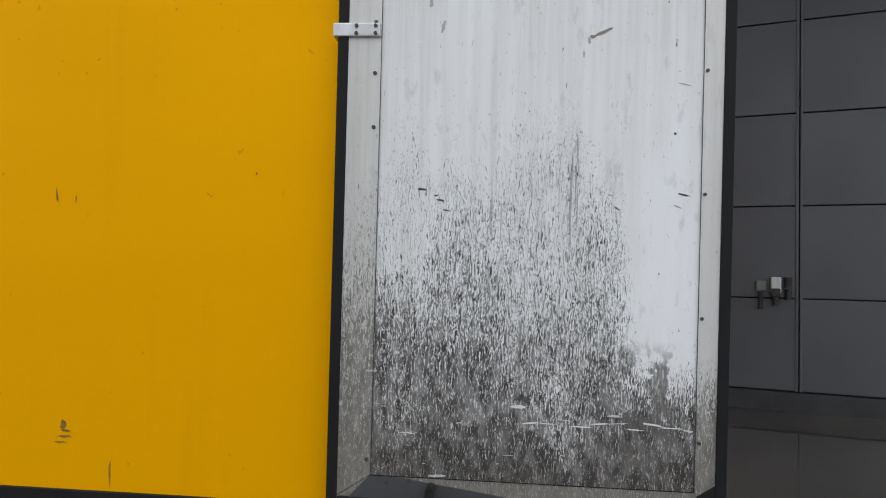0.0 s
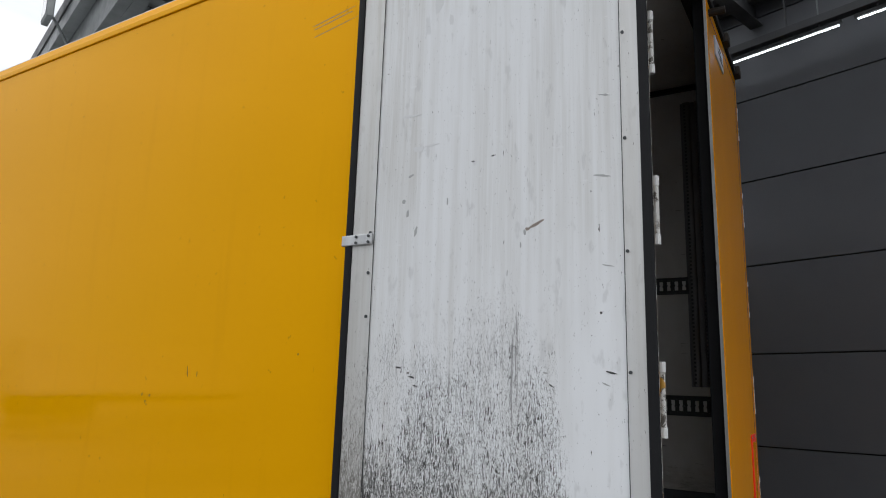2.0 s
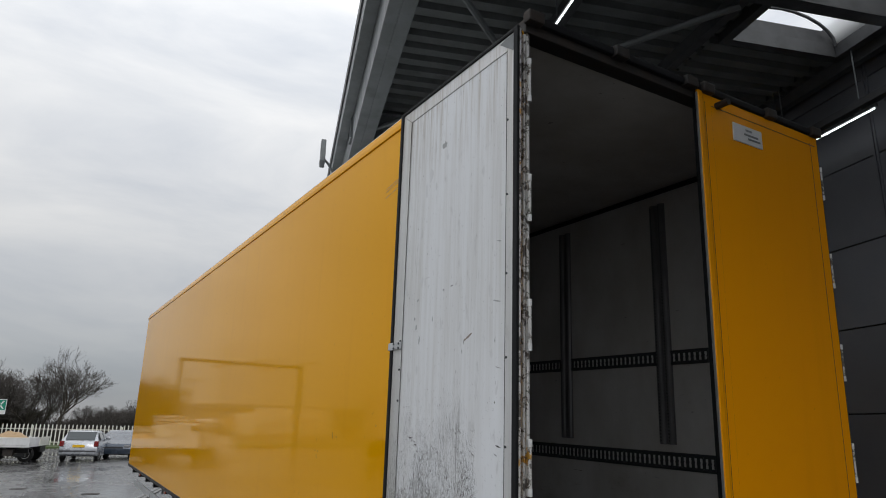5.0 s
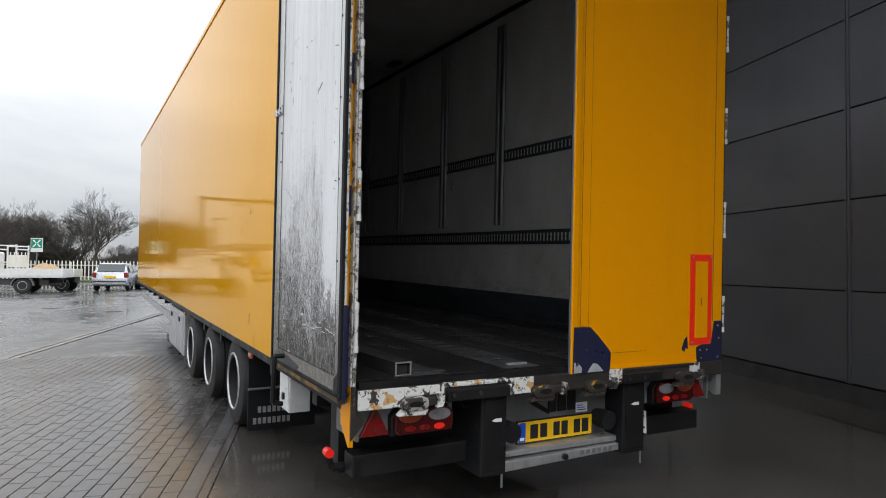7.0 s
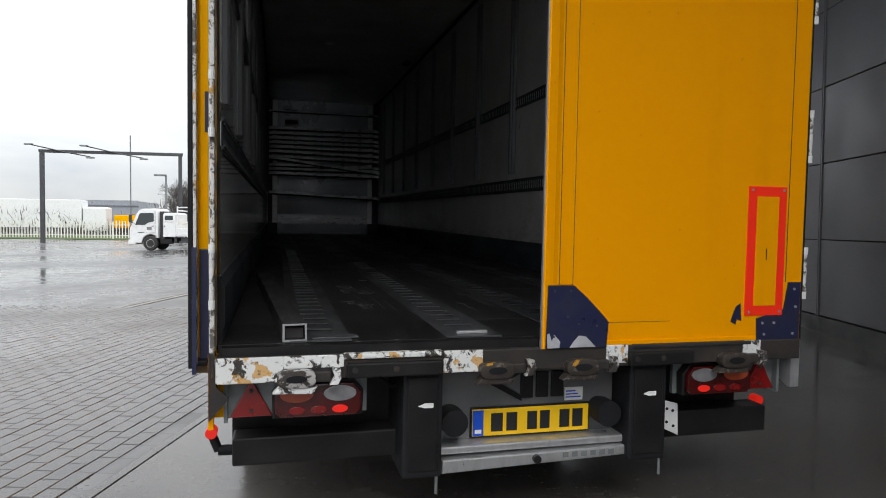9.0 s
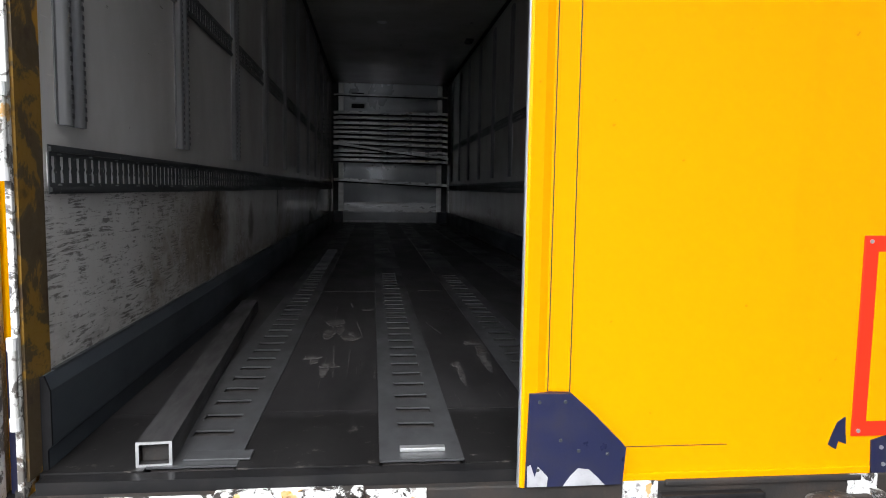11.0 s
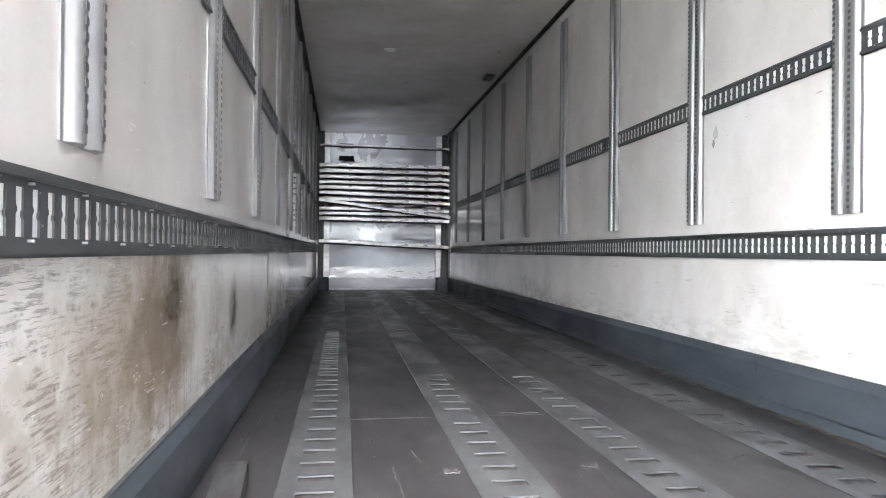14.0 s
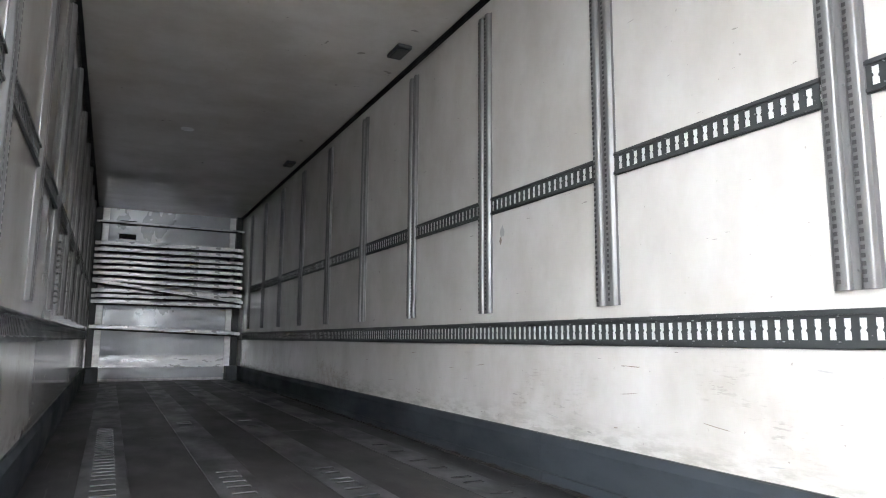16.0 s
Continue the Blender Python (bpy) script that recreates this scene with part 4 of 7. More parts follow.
for sx, posts in ((-1, POST_L), (1, POST_R)):
    post_me, holes_me, screws_me = post_mesh(sx)
    turn = Matrix.Identity(4) if sx > 0 else pose(0, 0, 0, 0, 0, 180)

    def on_wall(y, z, length=0.0):
        return T((sx * XI, y + (length if sx < 0 else 0), z)) @ turn
    out = [(0.0, 1.39), (-0.010, 1.392), (-0.024, 1.352), (-0.024, 1.206), (-0.014, 1.194), (-0.014, F - 0.002), (0.0, F - 0.002)]
    for ya, yb in zip((0.06, 3.10, 6.40, 9.70), (3.098, 6.398, 9.698, 12.93)):
        tpart("kick_plate", prism([(sx * (XI + d), z) for d, z in out], "y", ya, yb, bevel=0.0), KICK, "blue-grey steel kick plate along the floor")
    # black cap added over the end face, which catches too much light
    tpart("kick_end", prism([(sx * (XI + d * 1.04), z) for d, z in out], "y", 0.052, 0.0595), RUBBER, "added black cap that darkens the kick plate end")
    tpart("kick_plate_cap", boxes((*sorted((sx * XI, sx * (XI - 0.011))), 0.12, 12.93, 1.388, 1.396)), RAIL, "dark cap strip")
    tpart("corner_block", boxes((*sorted((sx * (XI - 0.026), sx * 1.02)), 12.55, 12.80, F, 1.395), bevel=0.004), KICK, "dark steel corner block")
    tpart("roof_cove", boxes((*sorted((sx * XI, sx * (XI - 0.035))), 0.06, 12.93, TOP - 0.04, TOP - 0.005), bevel=0.006), RUBBER, "dark corner cove")
    for y in posts:
        p = tpart("wall_track", post_me, None, at=on_wall(y, 2.05))
        tagged(part("perforation", holes_me, None, p), kind="stuff")
        tagged(part("screw_strip", screws_me, None, p), kind="stuff")
    L = 12.75
    r = tpart("slotted_rail", rail_bm(L, 0.13), RAIL, "dark grey slotted lashing rail", at=on_wall(0.13, 1.862, L))
    tagged(part("screw_strip", screws_bm(L, 0.13), STEEL_GREY, r), kind="stuff")
    part("slot_backing", boxes((-0.004, -0.001, 0, L, 0.02, 0.11)), WHITE_PAINT, r, "white backing behind the slots")
    for a, b in zip(posts, posts[1:]):
        L = b - a - 0.15
        r = tpart("slotted_rail", rail_bm(L, 0.115), RAIL, "dark grey slotted lashing rail", at=on_wall(a + 0.075, 2.665, L))
        tagged(part("screw_strip", screws_bm(L, 0.115), STEEL_GREY, r), kind="stuff")
        part("slot_backing", boxes((-0.004, -0.001, 0, L, 0.02, 0.095)), WHITE_PAINT, r, "white backing behind the slots")
    tpart("end_post", boxes((*sorted((sx * 1.235, sx * 1.13)), 12.80, 12.93, F, TOP)), RAIL, "dark corner post")
    tpart("end_post_face", boxes((*sorted((sx * 1.125, sx * 1.02)), 12.90, 12.94, F + 0.12, TOP - 0.02), bevel=0.006), ALU_BAR, "bright aluminium upright")
    tpart("corner_strip", boxes((*sorted((sx * 1.225, sx * 1.235)), 12.30, 12.62, F + 0.26, 2.40)), ALU_BAR, "bright wall edging")
tpart("bulkhead_plate", boxes((-1.02, 1.02, 12.925, 12.94, F + 0.235, F + 0.45), bevel=0.003), BAR_ACROSS, "scuffed aluminium plate")
tpart("bulkhead_plate", boxes((-1.03, 1.03, 12.918, 12.936, F + 0.04, F + 0.232), bevel=0.003), BULKHEAD, "blue-grey lower plate")
tpart("bulkhead_edging", boxes((-1.02, 1.02, 12.915, 12.93, F, F + 0.045)), CHIP, "chipped foot strip")
for x, y in ((1.06, 8.45), (1.02, 4.68)):
    d = tpart("roof_lamp", boxes((x - 0.06, x + 0.06, y - 0.12, y + 0.12, TOP - 0.035, TOP - 0.004), bevel=0.01), RAIL, "small dark roof lamp")
    part("lens", boxes((x - 0.045, x + 0.045, y - 0.1, y + 0.1, TOP - 0.04, TOP - 0.034)), CAR_GLASS, d)
tpart("repair_patch", tubes(((-0.27, 7.58, TOP - 0.01), (-0.27, 7.58, TOP - 0.004), 0.07), sides=9), WHITE_PAINT, "small white repair patch")
for z in (3.86, 3.62):
    tpart("bulkhead_vent", boxes((-0.85, -0.58, 12.925, 12.945, z, z + 0.09), bevel=0.01), RUBBER, "dark slot in the bulkhead")

# rear frame
for sx in (-1, 1):
    post = tpart("rear_post", boxes((*sorted((sx * 1.2455, -1.262 if sx < 0 else 1.284)), -0.015, 0.075, 1.0, EAVE - 0.025), bevel=0.006), POST_CHIP, "chipped white rear corner post")
    if sx < 0:
        part("hinge_strip", boxes((-1.256, -1.240, -0.032, -0.016, 1.03, EAVE - 0.035), bevel=0.004), POST_CHIP, post, "chipped white hinge strip")
    part("inner_face", boxes((*sorted((sx * 1.2345, sx * 1.245)), -0.013 if sx < 0 else 0.035, 0.115, F, TOP - 0.03)), OLD_YELLOW, post, "weathered yellow inner face")
head = tpart("rear_header", boxes((-1.255, 1.277, -0.02, 0.08, TOP - 0.05, TOP + 0.03), bevel=0.008), RUSTY, "dark weathered rear header")
part("header_seal", boxes((-1.245, 1.265, -0.05, -0.018, TOP + 0.0, TOP + 0.045), bevel=0.012), RUBBER, head, "torn black rubber seal")
for x in (-1.22, -0.62, -0.05, 0.1, 0.72, 1.22):
    part("lock_keeper", boxes((x - 0.05, x + 0.05, -0.075, -0.015, TOP - 0.01, TOP + 0.055), bevel=0.012), RUSTY, head)
sill = tpart("rear_sill", boxes((-1.238, 1.262, -0.045, 0.05, 1.015, 1.105), bevel=0.006), RUSTY, "dark rusty rear sill with chipped white paint")
part("threshold", boxes((-1.22, 1.22, -0.02, 0.028, 1.104, F - 0.002)), BLACK, sill, "black worn threshold")
for x0, x1, z0 in ((-1.236, -1.0, 1.012), (-1.0, -0.78, 1.06), (-0.395, -0.235, 1.02), (0.30, 0.40, 1.03), (0.96, 1.05, 1.03)):
    part("painted_plate", boxes((x0, x1, -0.050, -0.044, z0, 1.107), bevel=0.004), SILL, sill, "chipped white plate")
part("sill_lip", boxes((-0.78, -0.40, -0.056, -0.02, 1.088, 1.109), bevel=0.006), SILL, sill, "chipped white sill lip")
part("sill_lip", boxes((0.42, 1.0, -0.052, -0.02, 1.088, 1.107), bevel=0.006), RUSTY, sill, "dark sill lip")
for x0, x1 in ((-0.77, -0.40), (0.40, 0.70)):
    b = part("buffer_beam", boxes((x0, x1, -0.075, -0.045, 1.02, 1.075), bevel=0.006), BLACK, sill, "black steel beam")
    for x in (x0 + 0.03, (x0 + x1) / 2):
        part("bolt", tubes(((x, -0.082, 1.05), (x, -0.074, 1.05), 0.012), sides=6), RUSTY, b)
for x, mat in ((-0.953, KEEPER), (-0.185, WORN_KEEPER), (0.18, WORN_KEEPER), (0.90, WORN_KEEPER)):
    oval = [(x + 0.07 * math.copysign(abs(math.cos(a)) ** 0.6, math.cos(a)), 1.028 + 0.033 * math.copysign(abs(math.sin(a)) ** 0.6, math.sin(a))) for a in [2 * math.pi * k / 24 for k in range(24)]]
    k = part("lock_keeper", prism(oval, "y", -0.09, -0.045, bevel=0.008), mat, sill, "rusty chipped lock keeper", smooth=True)
    slot_oval = [(x + 0.038 * math.cos(a), 1.03 + 0.014 * math.sin(a)) for a in [2 * math.pi * k2 / 16 for k2 in range(16)]]
    part("keeper_slot", prism(slot_oval, "y", -0.094, -0.088), RUBBER, k, "dark slot")
    part("keeper_foot", prism([(x - 0.085, 0.975), (x + 0.06, 0.97), (x + 0.075, 0.995), (x - 0.06, 1.0)], "y", -0.08, -0.03, bevel=0.006), SILL if mat is KEEPER else WORN_KEEPER, k, "bent chipped foot")
    part("link_plate", boxes((x + 0.06, x + 0.125, -0.07, -0.046, 1.01, 1.05), bevel=0.006), RUSTY, k, "dark link plate")
    part("cam", prism([(x + 0.12, 1.0), (x + 0.15, 1.0), (x + 0.165, 1.03), (x + 0.158, 1.062), (x + 0.125, 1.066), (x + 0.138, 1.03)], "y", -0.08, -0.046, bevel=0.004), SILL if mat is KEEPER else KEEPER, k, "chipped white cam")
part("corner_guard", prism([(-0.02, 1.12), (0.03, 1.12), (0.10, 1.0), (0.10, 0.93), (0.0, 0.84), (-0.02, 0.84)], "x", -1.264, -1.246), SHADE_TONED_YELLOW, sill, "chipped yellow corner guard")
part("corner_guard", prism([(-0.02, 1.12), (0.03, 1.12), (0.10, 1.0), (0.10, 0.93), (0.0, 0.88), (-0.02, 0.88)], "x", 1.238, 1.284), ALU, sill, "bare steel corner guard")
part("guard_flange", prism([(-1.262, 1.125), (-1.243, 1.12), (-1.236, 1.0), (-1.192, 0.955), (-1.215, 0.925), (-1.262, 0.872)], "y", -0.032, -0.022), RUSTY, sill, "bent dark corner flange")
tpart("corner_fairing", prism([(0.03, 1.1), (0.22, 1.1), (0.17, 1.03), (0.07, 0.88), (0.03, 0.87)], "x", -1.255, -1.2), YELLOW, "yellow painted corner fairing")


def hinge(parent, x, y, z):
    h = part("hinge", tubes(((x, y, z - 0.085), (x, y, z + 0.085), 0.0095)), POST_CHIP, parent, "white painted hinge", smooth=True)
    for dz in (-0.1, 0.1):
        part("hinge_pin", tubes(((x, y, z + dz - 0.016), (x, y, z + dz + 0.016), 0.0118)), WHITE_PAINT, h)
    part("hinge_leaf", boxes((x - 0.006, x + 0.006, y + 0.004, y + 0.045, z - 0.075, z + 0.075), bevel=0.003), POST_CHIP, h)


HINGES = (1.40, 2.01, 2.62, 3.22, 3.83)

# right door, shut
rd = tpart("right_door", boxes((0.076, 1.262, -0.035, 0.03, 1.10, TOP - 0.005), bevel=0.004), SHADE_TONED_YELLOW, "shut yellow rear door")
part("meeting_profile", prism([(0.012, -0.036), (0.012, -0.047), (0.02, -0.052), (0.055, -0.048), (0.075, -0.04), (0.085, -0.036)], "z", 1.10, TOP - 0.005), SHADE_TONED_YELLOW, rd, "yellow meeting profile")
part("meeting_seal", boxes((0.056, 0.075, -0.0345, 0.03, 1.1, TOP - 0.02), bevel=0.006), RUBBER, rd, "black rubber meeting seal")
part("edge_strip", boxes((0.008, 0.0125, -0.048, -0.034, 1.1, TOP - 0.02)), ALU, rd, "pale worn edge strip")
part("cover_strip", boxes((0.078, 0.144, -0.039, -0.034, 1.36, TOP - 0.01)), SHADE_TONED_YELLOW, rd)
part("seam", boxes((0.145, 0.148, -0.0365, -0.034, 1.33, TOP - 0.06)), INK, rd, "dark panel seam")
part("seam", boxes((0.084, 0.0865, -0.0405, -0.0385, 1.36, TOP - 0.06)), INK, rd, "dark panel seam")
part("seam", boxes((1.175, 1.178, -0.0365, -0.034, 1.36, TOP - 0.06)), INK, rd, "dark panel seam")
part("seam", boxes((0.10, 1.23, -0.0365, -0.034, TOP - 0.075, TOP - 0.071)), INK, rd, "dark panel seam")
part("seam", boxes((0.31, 0.60, -0.0362, -0.034, 1.198, 1.2)), INK, rd, "dark panel seam")
part("bottom_profile", boxes((0.30, 1.03, -0.043, -0.034, 1.10, 1.125), bevel=0.003), SHADE_TONED_YELLOW, rd)
pl = part("corner_plate", prism([(0.026, 1.103), (0.295, 1.103), (0.302, 1.205), (0.285, 1.225), (0.205, 1.305), (0.147, 1.356), (0.032, 1.358)], "y", -0.057, -0.034), NAVY, rd, "navy steel corner plate with chips")
part("chip", prism([(0.032, 1.104), (0.085, 1.104), (0.088, 1.13), (0.06, 1.16), (0.052, 1.13), (0.04, 1.165), (0.031, 1.16)], "y", -0.0585, -0.0565), CHIP, pl, "bare pale chip")
part("chip", prism([(0.13, 1.104), (0.245, 1.104), (0.225, 1.125), (0.2, 1.148), (0.17, 1.152), (0.15, 1.132)], "y", -0.0585, -0.0565), CHIP, pl, "bare pale chip")
for x, z in ((0.06, 1.335), (0.13, 1.335), (0.12, 1.23), (0.17, 1.2), (0.25, 1.19), (0.06, 1.15)):
    part("rivet", tubes(((x, -0.059, z), (x, -0.055, z), 0.005), sides=8), RAIL, pl)
pl = part("corner_plate", prism([(1.035, 1.103), (1.255, 1.103), (1.255, 1.36), (1.19, 1.36), (1.17, 1.24), (1.03, 1.20)], "y", -0.040, -0.034), NAVY, rd, "navy steel corner plate")
for x, z in ((1.07, 1.13), (1.12, 1.18), (1.22, 1.13), (1.23, 1.25), (1.22, 1.33), (1.06, 1.18)):
    part("rivet", tubes(((x, -0.044, z), (x, -0.038, z), 0.006), sides=8), ALU, pl)
part("paint_chip", prism([(0.90, 1.19), (0.925, 1.175), (0.93, 1.2), (0.955, 1.19), (0.95, 1.235), (0.948, 1.27), (0.925, 1.255), (0.912, 1.225)], "y", -0.0375, -0.0345), NAVY, rd, "dark chipped spot")
brd = part("marker_board", boxes((0.967, 1.162, -0.0405, -0.0345, 1.214, 1.782), bevel=0.002), RED_BOARD, rd, "red framed reflective board")
part("board_field", boxes((1.008, 1.121, -0.0425, -0.0400, 1.258, 1.738)), SHADE_TONED_YELLOW, brd, "yellow board centre")
part("board_mark", boxes((1.062, 1.066, -0.044, -0.042, 1.46, 1.51)), INK, brd, "short dark mark")
for x in (0.985, 1.145):
    for z in (1.23, 1.766):
        part("rivet", tubes(((x, -0.044, z), (x, -0.039, z), 0.006), sides=8), ALU, brd)
lab = part("label_plate", boxes((0.338, 0.625, -0.043, -0.034, 3.915, 4.035), bevel=0.004), WHITE_PAINT, rd, "white metal label plate")
for x0, x1, z in ((0.46, 0.52, 4.0), (0.44, 0.58, 3.97), (0.48, 0.60, 3.945)):
    part("label_print", boxes((x0, x1, -0.045, -0.0425, z, z + 0.012)), STEEL_GREY, lab)
part("door_stop", tubes(((0.2, -0.12, 4.1), (0.2, -0.035, 4.1), 0.022)), RUSTY, rd, "short dark buffer")
part("door_seal", boxes((1.262, 1.275, -0.03, 0.03, 1.1, TOP)), RUBBER, rd)
for z in HINGES:
    hinge(rd, 1.284, -0.026, z)

# left door, folded back flat on the side wall, its inner face outward
XD = -1.375
YA, YB, ZA, ZB = -0.085, 1.12, 1.12, 4.07
LD_AT = T((0.059, 0.0405, -0.0805)) @ Matrix.Diagonal((1.0, 1.04, 1.03, 1.0))
ld = tpart("left_door", boxes((XD + 0.006, -1.318, YA + 0.086, YB - 0.02, ZA + 0.015, ZB - 0.015)), YELLOW, "yellow rear door folded back", at=LD_AT)
part("door_lining", boxes((XD, XD + 0.005, 0.0055, 0.9825, 1.2115, ZB - 0.0985)), DOOR_WHITE, ld, "dirty white door lining")
part("edging", prism([(YB - 0.028, ZA + 0.02), (YB - 0.028, ZB - 0.02), (0.983, ZB - 0.1), (0.983, 1.213)], "x", XD - 0.004, XD + 0.006), ALU_DIRTY, ld, "dirty aluminium edging")
part("edging", prism([(YA + 0.028, ZA + 0.02), (YA + 0.028, ZB - 0.02), (0.005, ZB - 0.1), (0.005, 1.213)], "x", XD - 0.004, XD + 0.006), ALU_DIRTY, ld, "dirty aluminium edging")
part("edging", prism([(YB - 0.03, ZA + 0.018), (0.983, 1.211), (0.005, 1.211), (YA + 0.03, ZA + 0.018)], "x", XD - 0.004, XD + 0.006), ALU_DIRTY, ld, "dirty aluminium edging")
part("edging", prism([(YB - 0.03, ZB - 0.018), (0.983, ZB - 0.098), (0.005, ZB - 0.098), (YA + 0.03, ZB - 0.018)], "x", XD - 0.004, XD + 0.006), ALU_DIRTY, ld, "dirty aluminium edging")
for y in (0.9815, 0.0065):
    part("joint", boxes((XD - 0.0055, XD - 0.0035, y - 0.001, y + 0.001, 1.215, ZB - 0.1)), RAIL, ld, "dark joint line")
part("joint", boxes((XD - 0.0055, XD - 0.0035, 0.006, 0.982, 1.2105, 1.2125)), RUBBER, ld, "dark joint line")
for y0, y1, z0, z1 in ((YB - 0.034, YB, ZA, ZB), (YA + 0.033, YB - 0.035, ZA, ZA + 0.022), (YA + 0.033, YB - 0.035, ZB - 0.022, ZB)):
    part("rubber_seal", boxes((XD - 0.012, XD + 0.05, y0, y1, z0, z1), bevel=0.008), RUBBER, ld, "black rubber edge seal")
part("rubber_seal", boxes((XD - 0.012, XD + 0.004, YA, YA + 0.032, ZA, ZB), bevel=0.004), RUBBER, ld, "black rubber edge seal")
part("edge_profile", boxes((XD + 0.005, XD + 0.016, YA + 0.002, YA + 0.05, ZA + 0.01, ZB - 0.01), bevel=0.002), POST_CHIP, ld, "pale chipped edge profile")
for i in range(8):
    z = 1.36 + 0.3737 * i
    if z < ZB - 0.1:
        part("rivet", tubes(((XD - 0.009, -0.004, z), (XD - 0.003, -0.004, z), 0.0055), sides=8), RAIL, ld)
for y, z in ((1.0, 2.47), (1.0, 2.63), (1.0, 2.3), (0.995, 1.26), (0.93, 1.19), (0.86, 1.2)):
    part("rivet", tubes(((XD - 0.009, y, z), (XD - 0.003, y, z), 0.0065), sides=8), RAIL, ld)
clip = part("door_clip", boxes((XD - 0.016, XD - 0.002, 0.985, 1.128, 2.583, 2.626), bevel=0.004), ALU, ld, "bare metal hold-back clip")
part("clip_lip", boxes((XD - 0.016, XD + 0.06, 1.118, 1.134, 2.583, 2.626), bevel=0.004), ALU, clip)
for y in (1.0, 1.06):
    for z in (2.592, 2.616):
        part("rivet", tubes(((XD - 0.021, y, z), (XD - 0.014, y, z), 0.006), sides=8), RAIL, clip)
part("corner_guard", prism([(0.985, 1.21), (0.90, 1.21), (0.56, 1.165), (0.62, 1.135), (1.0, 1.135), (1.05, 1.14)], "x", XD - 0.0075, XD - 0.0035), STRIP, ld, "worn dark guard plate")
part("lower_skin", boxes((XD + 0.002, -1.320, YA + 0.06, YB - 0.12, ZA - 0.03, ZA - 0.001), bevel=0.004), OLD_YELLOW, ld, "chipped yellow lower edge")
hd = bmesh.new()
for p, q in (((XD - 0.02, 0.79, 1.19), (XD - 0.075, 0.79, 1.19)), ((XD - 0.075, 0.79, 1.19), (XD - 0.078, 0.80, 0.93)), ((XD - 0.078, 0.80, 0.93), (XD - 0.02, 0.80, 0.92))):
    tube(hd, p, q, 0.014, 10)
part("door_handle", hd, BLACK, ld, "bent black hold-open handle", smooth=True)
part("hinge_edge", boxes((XD + 0.019, -1.322, YA + 0.074, YA + 0.085, ZA + 0.02, ZB - 0.02), bevel=0.002), YELLOW, ld, "yellow door edge")
for x0, x1, dz in ((XD + 0.001, XD + 0.017, 0.42), (XD + 0.019, -1.320, 0.41)):
    part("edge_plate", boxes((x0, x1, YA - 0.004 if x0 < XD + 0.01 else YA + 0.064, YA + (0.0 if x0 < XD + 0.01 else 0.073), ZA - 0.02, ZA + dz), bevel=0.002), NAVY, ld, "navy lower edge plate")
for z in HINGES:
    part("hinge_pocket", boxes((-1.337, -1.321, YA + 0.070, YA + 0.0745, z - 0.07, z + 0.07)), NAVY, ld, "dark pocket behind the hinge")
part("corner_guard", prism([(0.005, ZA + 0.02), (-0.06, ZA + 0.02), (-0.06, ZA + 0.12), (0.0, ZA + 0.08)], "x", XD - 0.009, XD - 0.0045), BLACK, ld, "black corner plate")
part("corner_guard", prism([(0.005, ZB - 0.03), (-0.06, ZB - 0.03), (-0.06, ZB - 0.13), (0.06, ZB - 0.04)], "x", XD - 0.009, XD - 0.0045), STEEL_GREY, ld, "grey corner plate")
for z in HINGES:
    hinge(trailer, -1.249, -0.042, z)


# marks that stand on the doors, the side and the floor


def blot(name, material, parent, label, axis, level, thick, pts):
    part(name, prism(pts, axis, level - thick, level), material, parent, label)


def smear(cy, cz, ly, lz, lean, seed, n=11, least=0.55):
    """An uneven flat outline round a point, longer one way than the other."""
    rng = random.Random(seed)
    c, sn = math.cos(radians(lean)), math.sin(radians(lean))
    out = []
    for k in range(n):
        a, f = 2 * math.pi * k / n, rng.uniform(least, 1.1)
        u, v = ly * f * math.cos(a), lz * f * math.sin(a)
        out.append((cy + u * c - v * sn, cz + u * sn + v * c))
    return out


def worn_patch(cx, cy, lx, ly, seed):
    """A ragged blotch: a squarish outline broken by three waves of different length."""
    rng = random.Random(seed)
    ph = [rng.uniform(0, 6.28) for _ in range(4)]
    out = []
    for k in range(34):
        a = 2 * math.pi * k / 34
        f = 0.80 + 0.16 * math.sin(3 * a + ph[0]) + 0.10 * math.sin(7 * a + ph[1]) + 0.10 * math.sin(12 * a + ph[2]) + rng.uniform(-0.06, 0.06)
        f /= max(abs(math.cos(a)), abs(math.sin(a))) ** 0.6
        out.append((cx + lx * f * math.cos(a), cy + ly * f * math.sin(a)))
    return out


BROWN_RUB = shader("brown_rub_mark", (0.26, 0.22, 0.19), 0.7)
GREY_RUB = shader("grey_rub_mark", (0.40, 0.41, 0.41), 0.7)
DARK_RUB = shader("dark_rub_mark", (0.05, 0.05, 0.05), 0.7)
OLIVE_RUB = worn("dark_olive_rub_mark", (0.14, 0.085, 0.02), (0.34, 0.18, 0.01), 0.6, 0, 60, amount=1.0)
PALE_RUB = shader("white_filler_smear", (0.70, 0.71, 0.72), 0.5)
BARE = worn("bare_pale_floor_patch", (0.078, 0.074, 0.073), (0.030, 0.028, 0.028), 0.6, 0, 26, amount=1.3)
k = 0
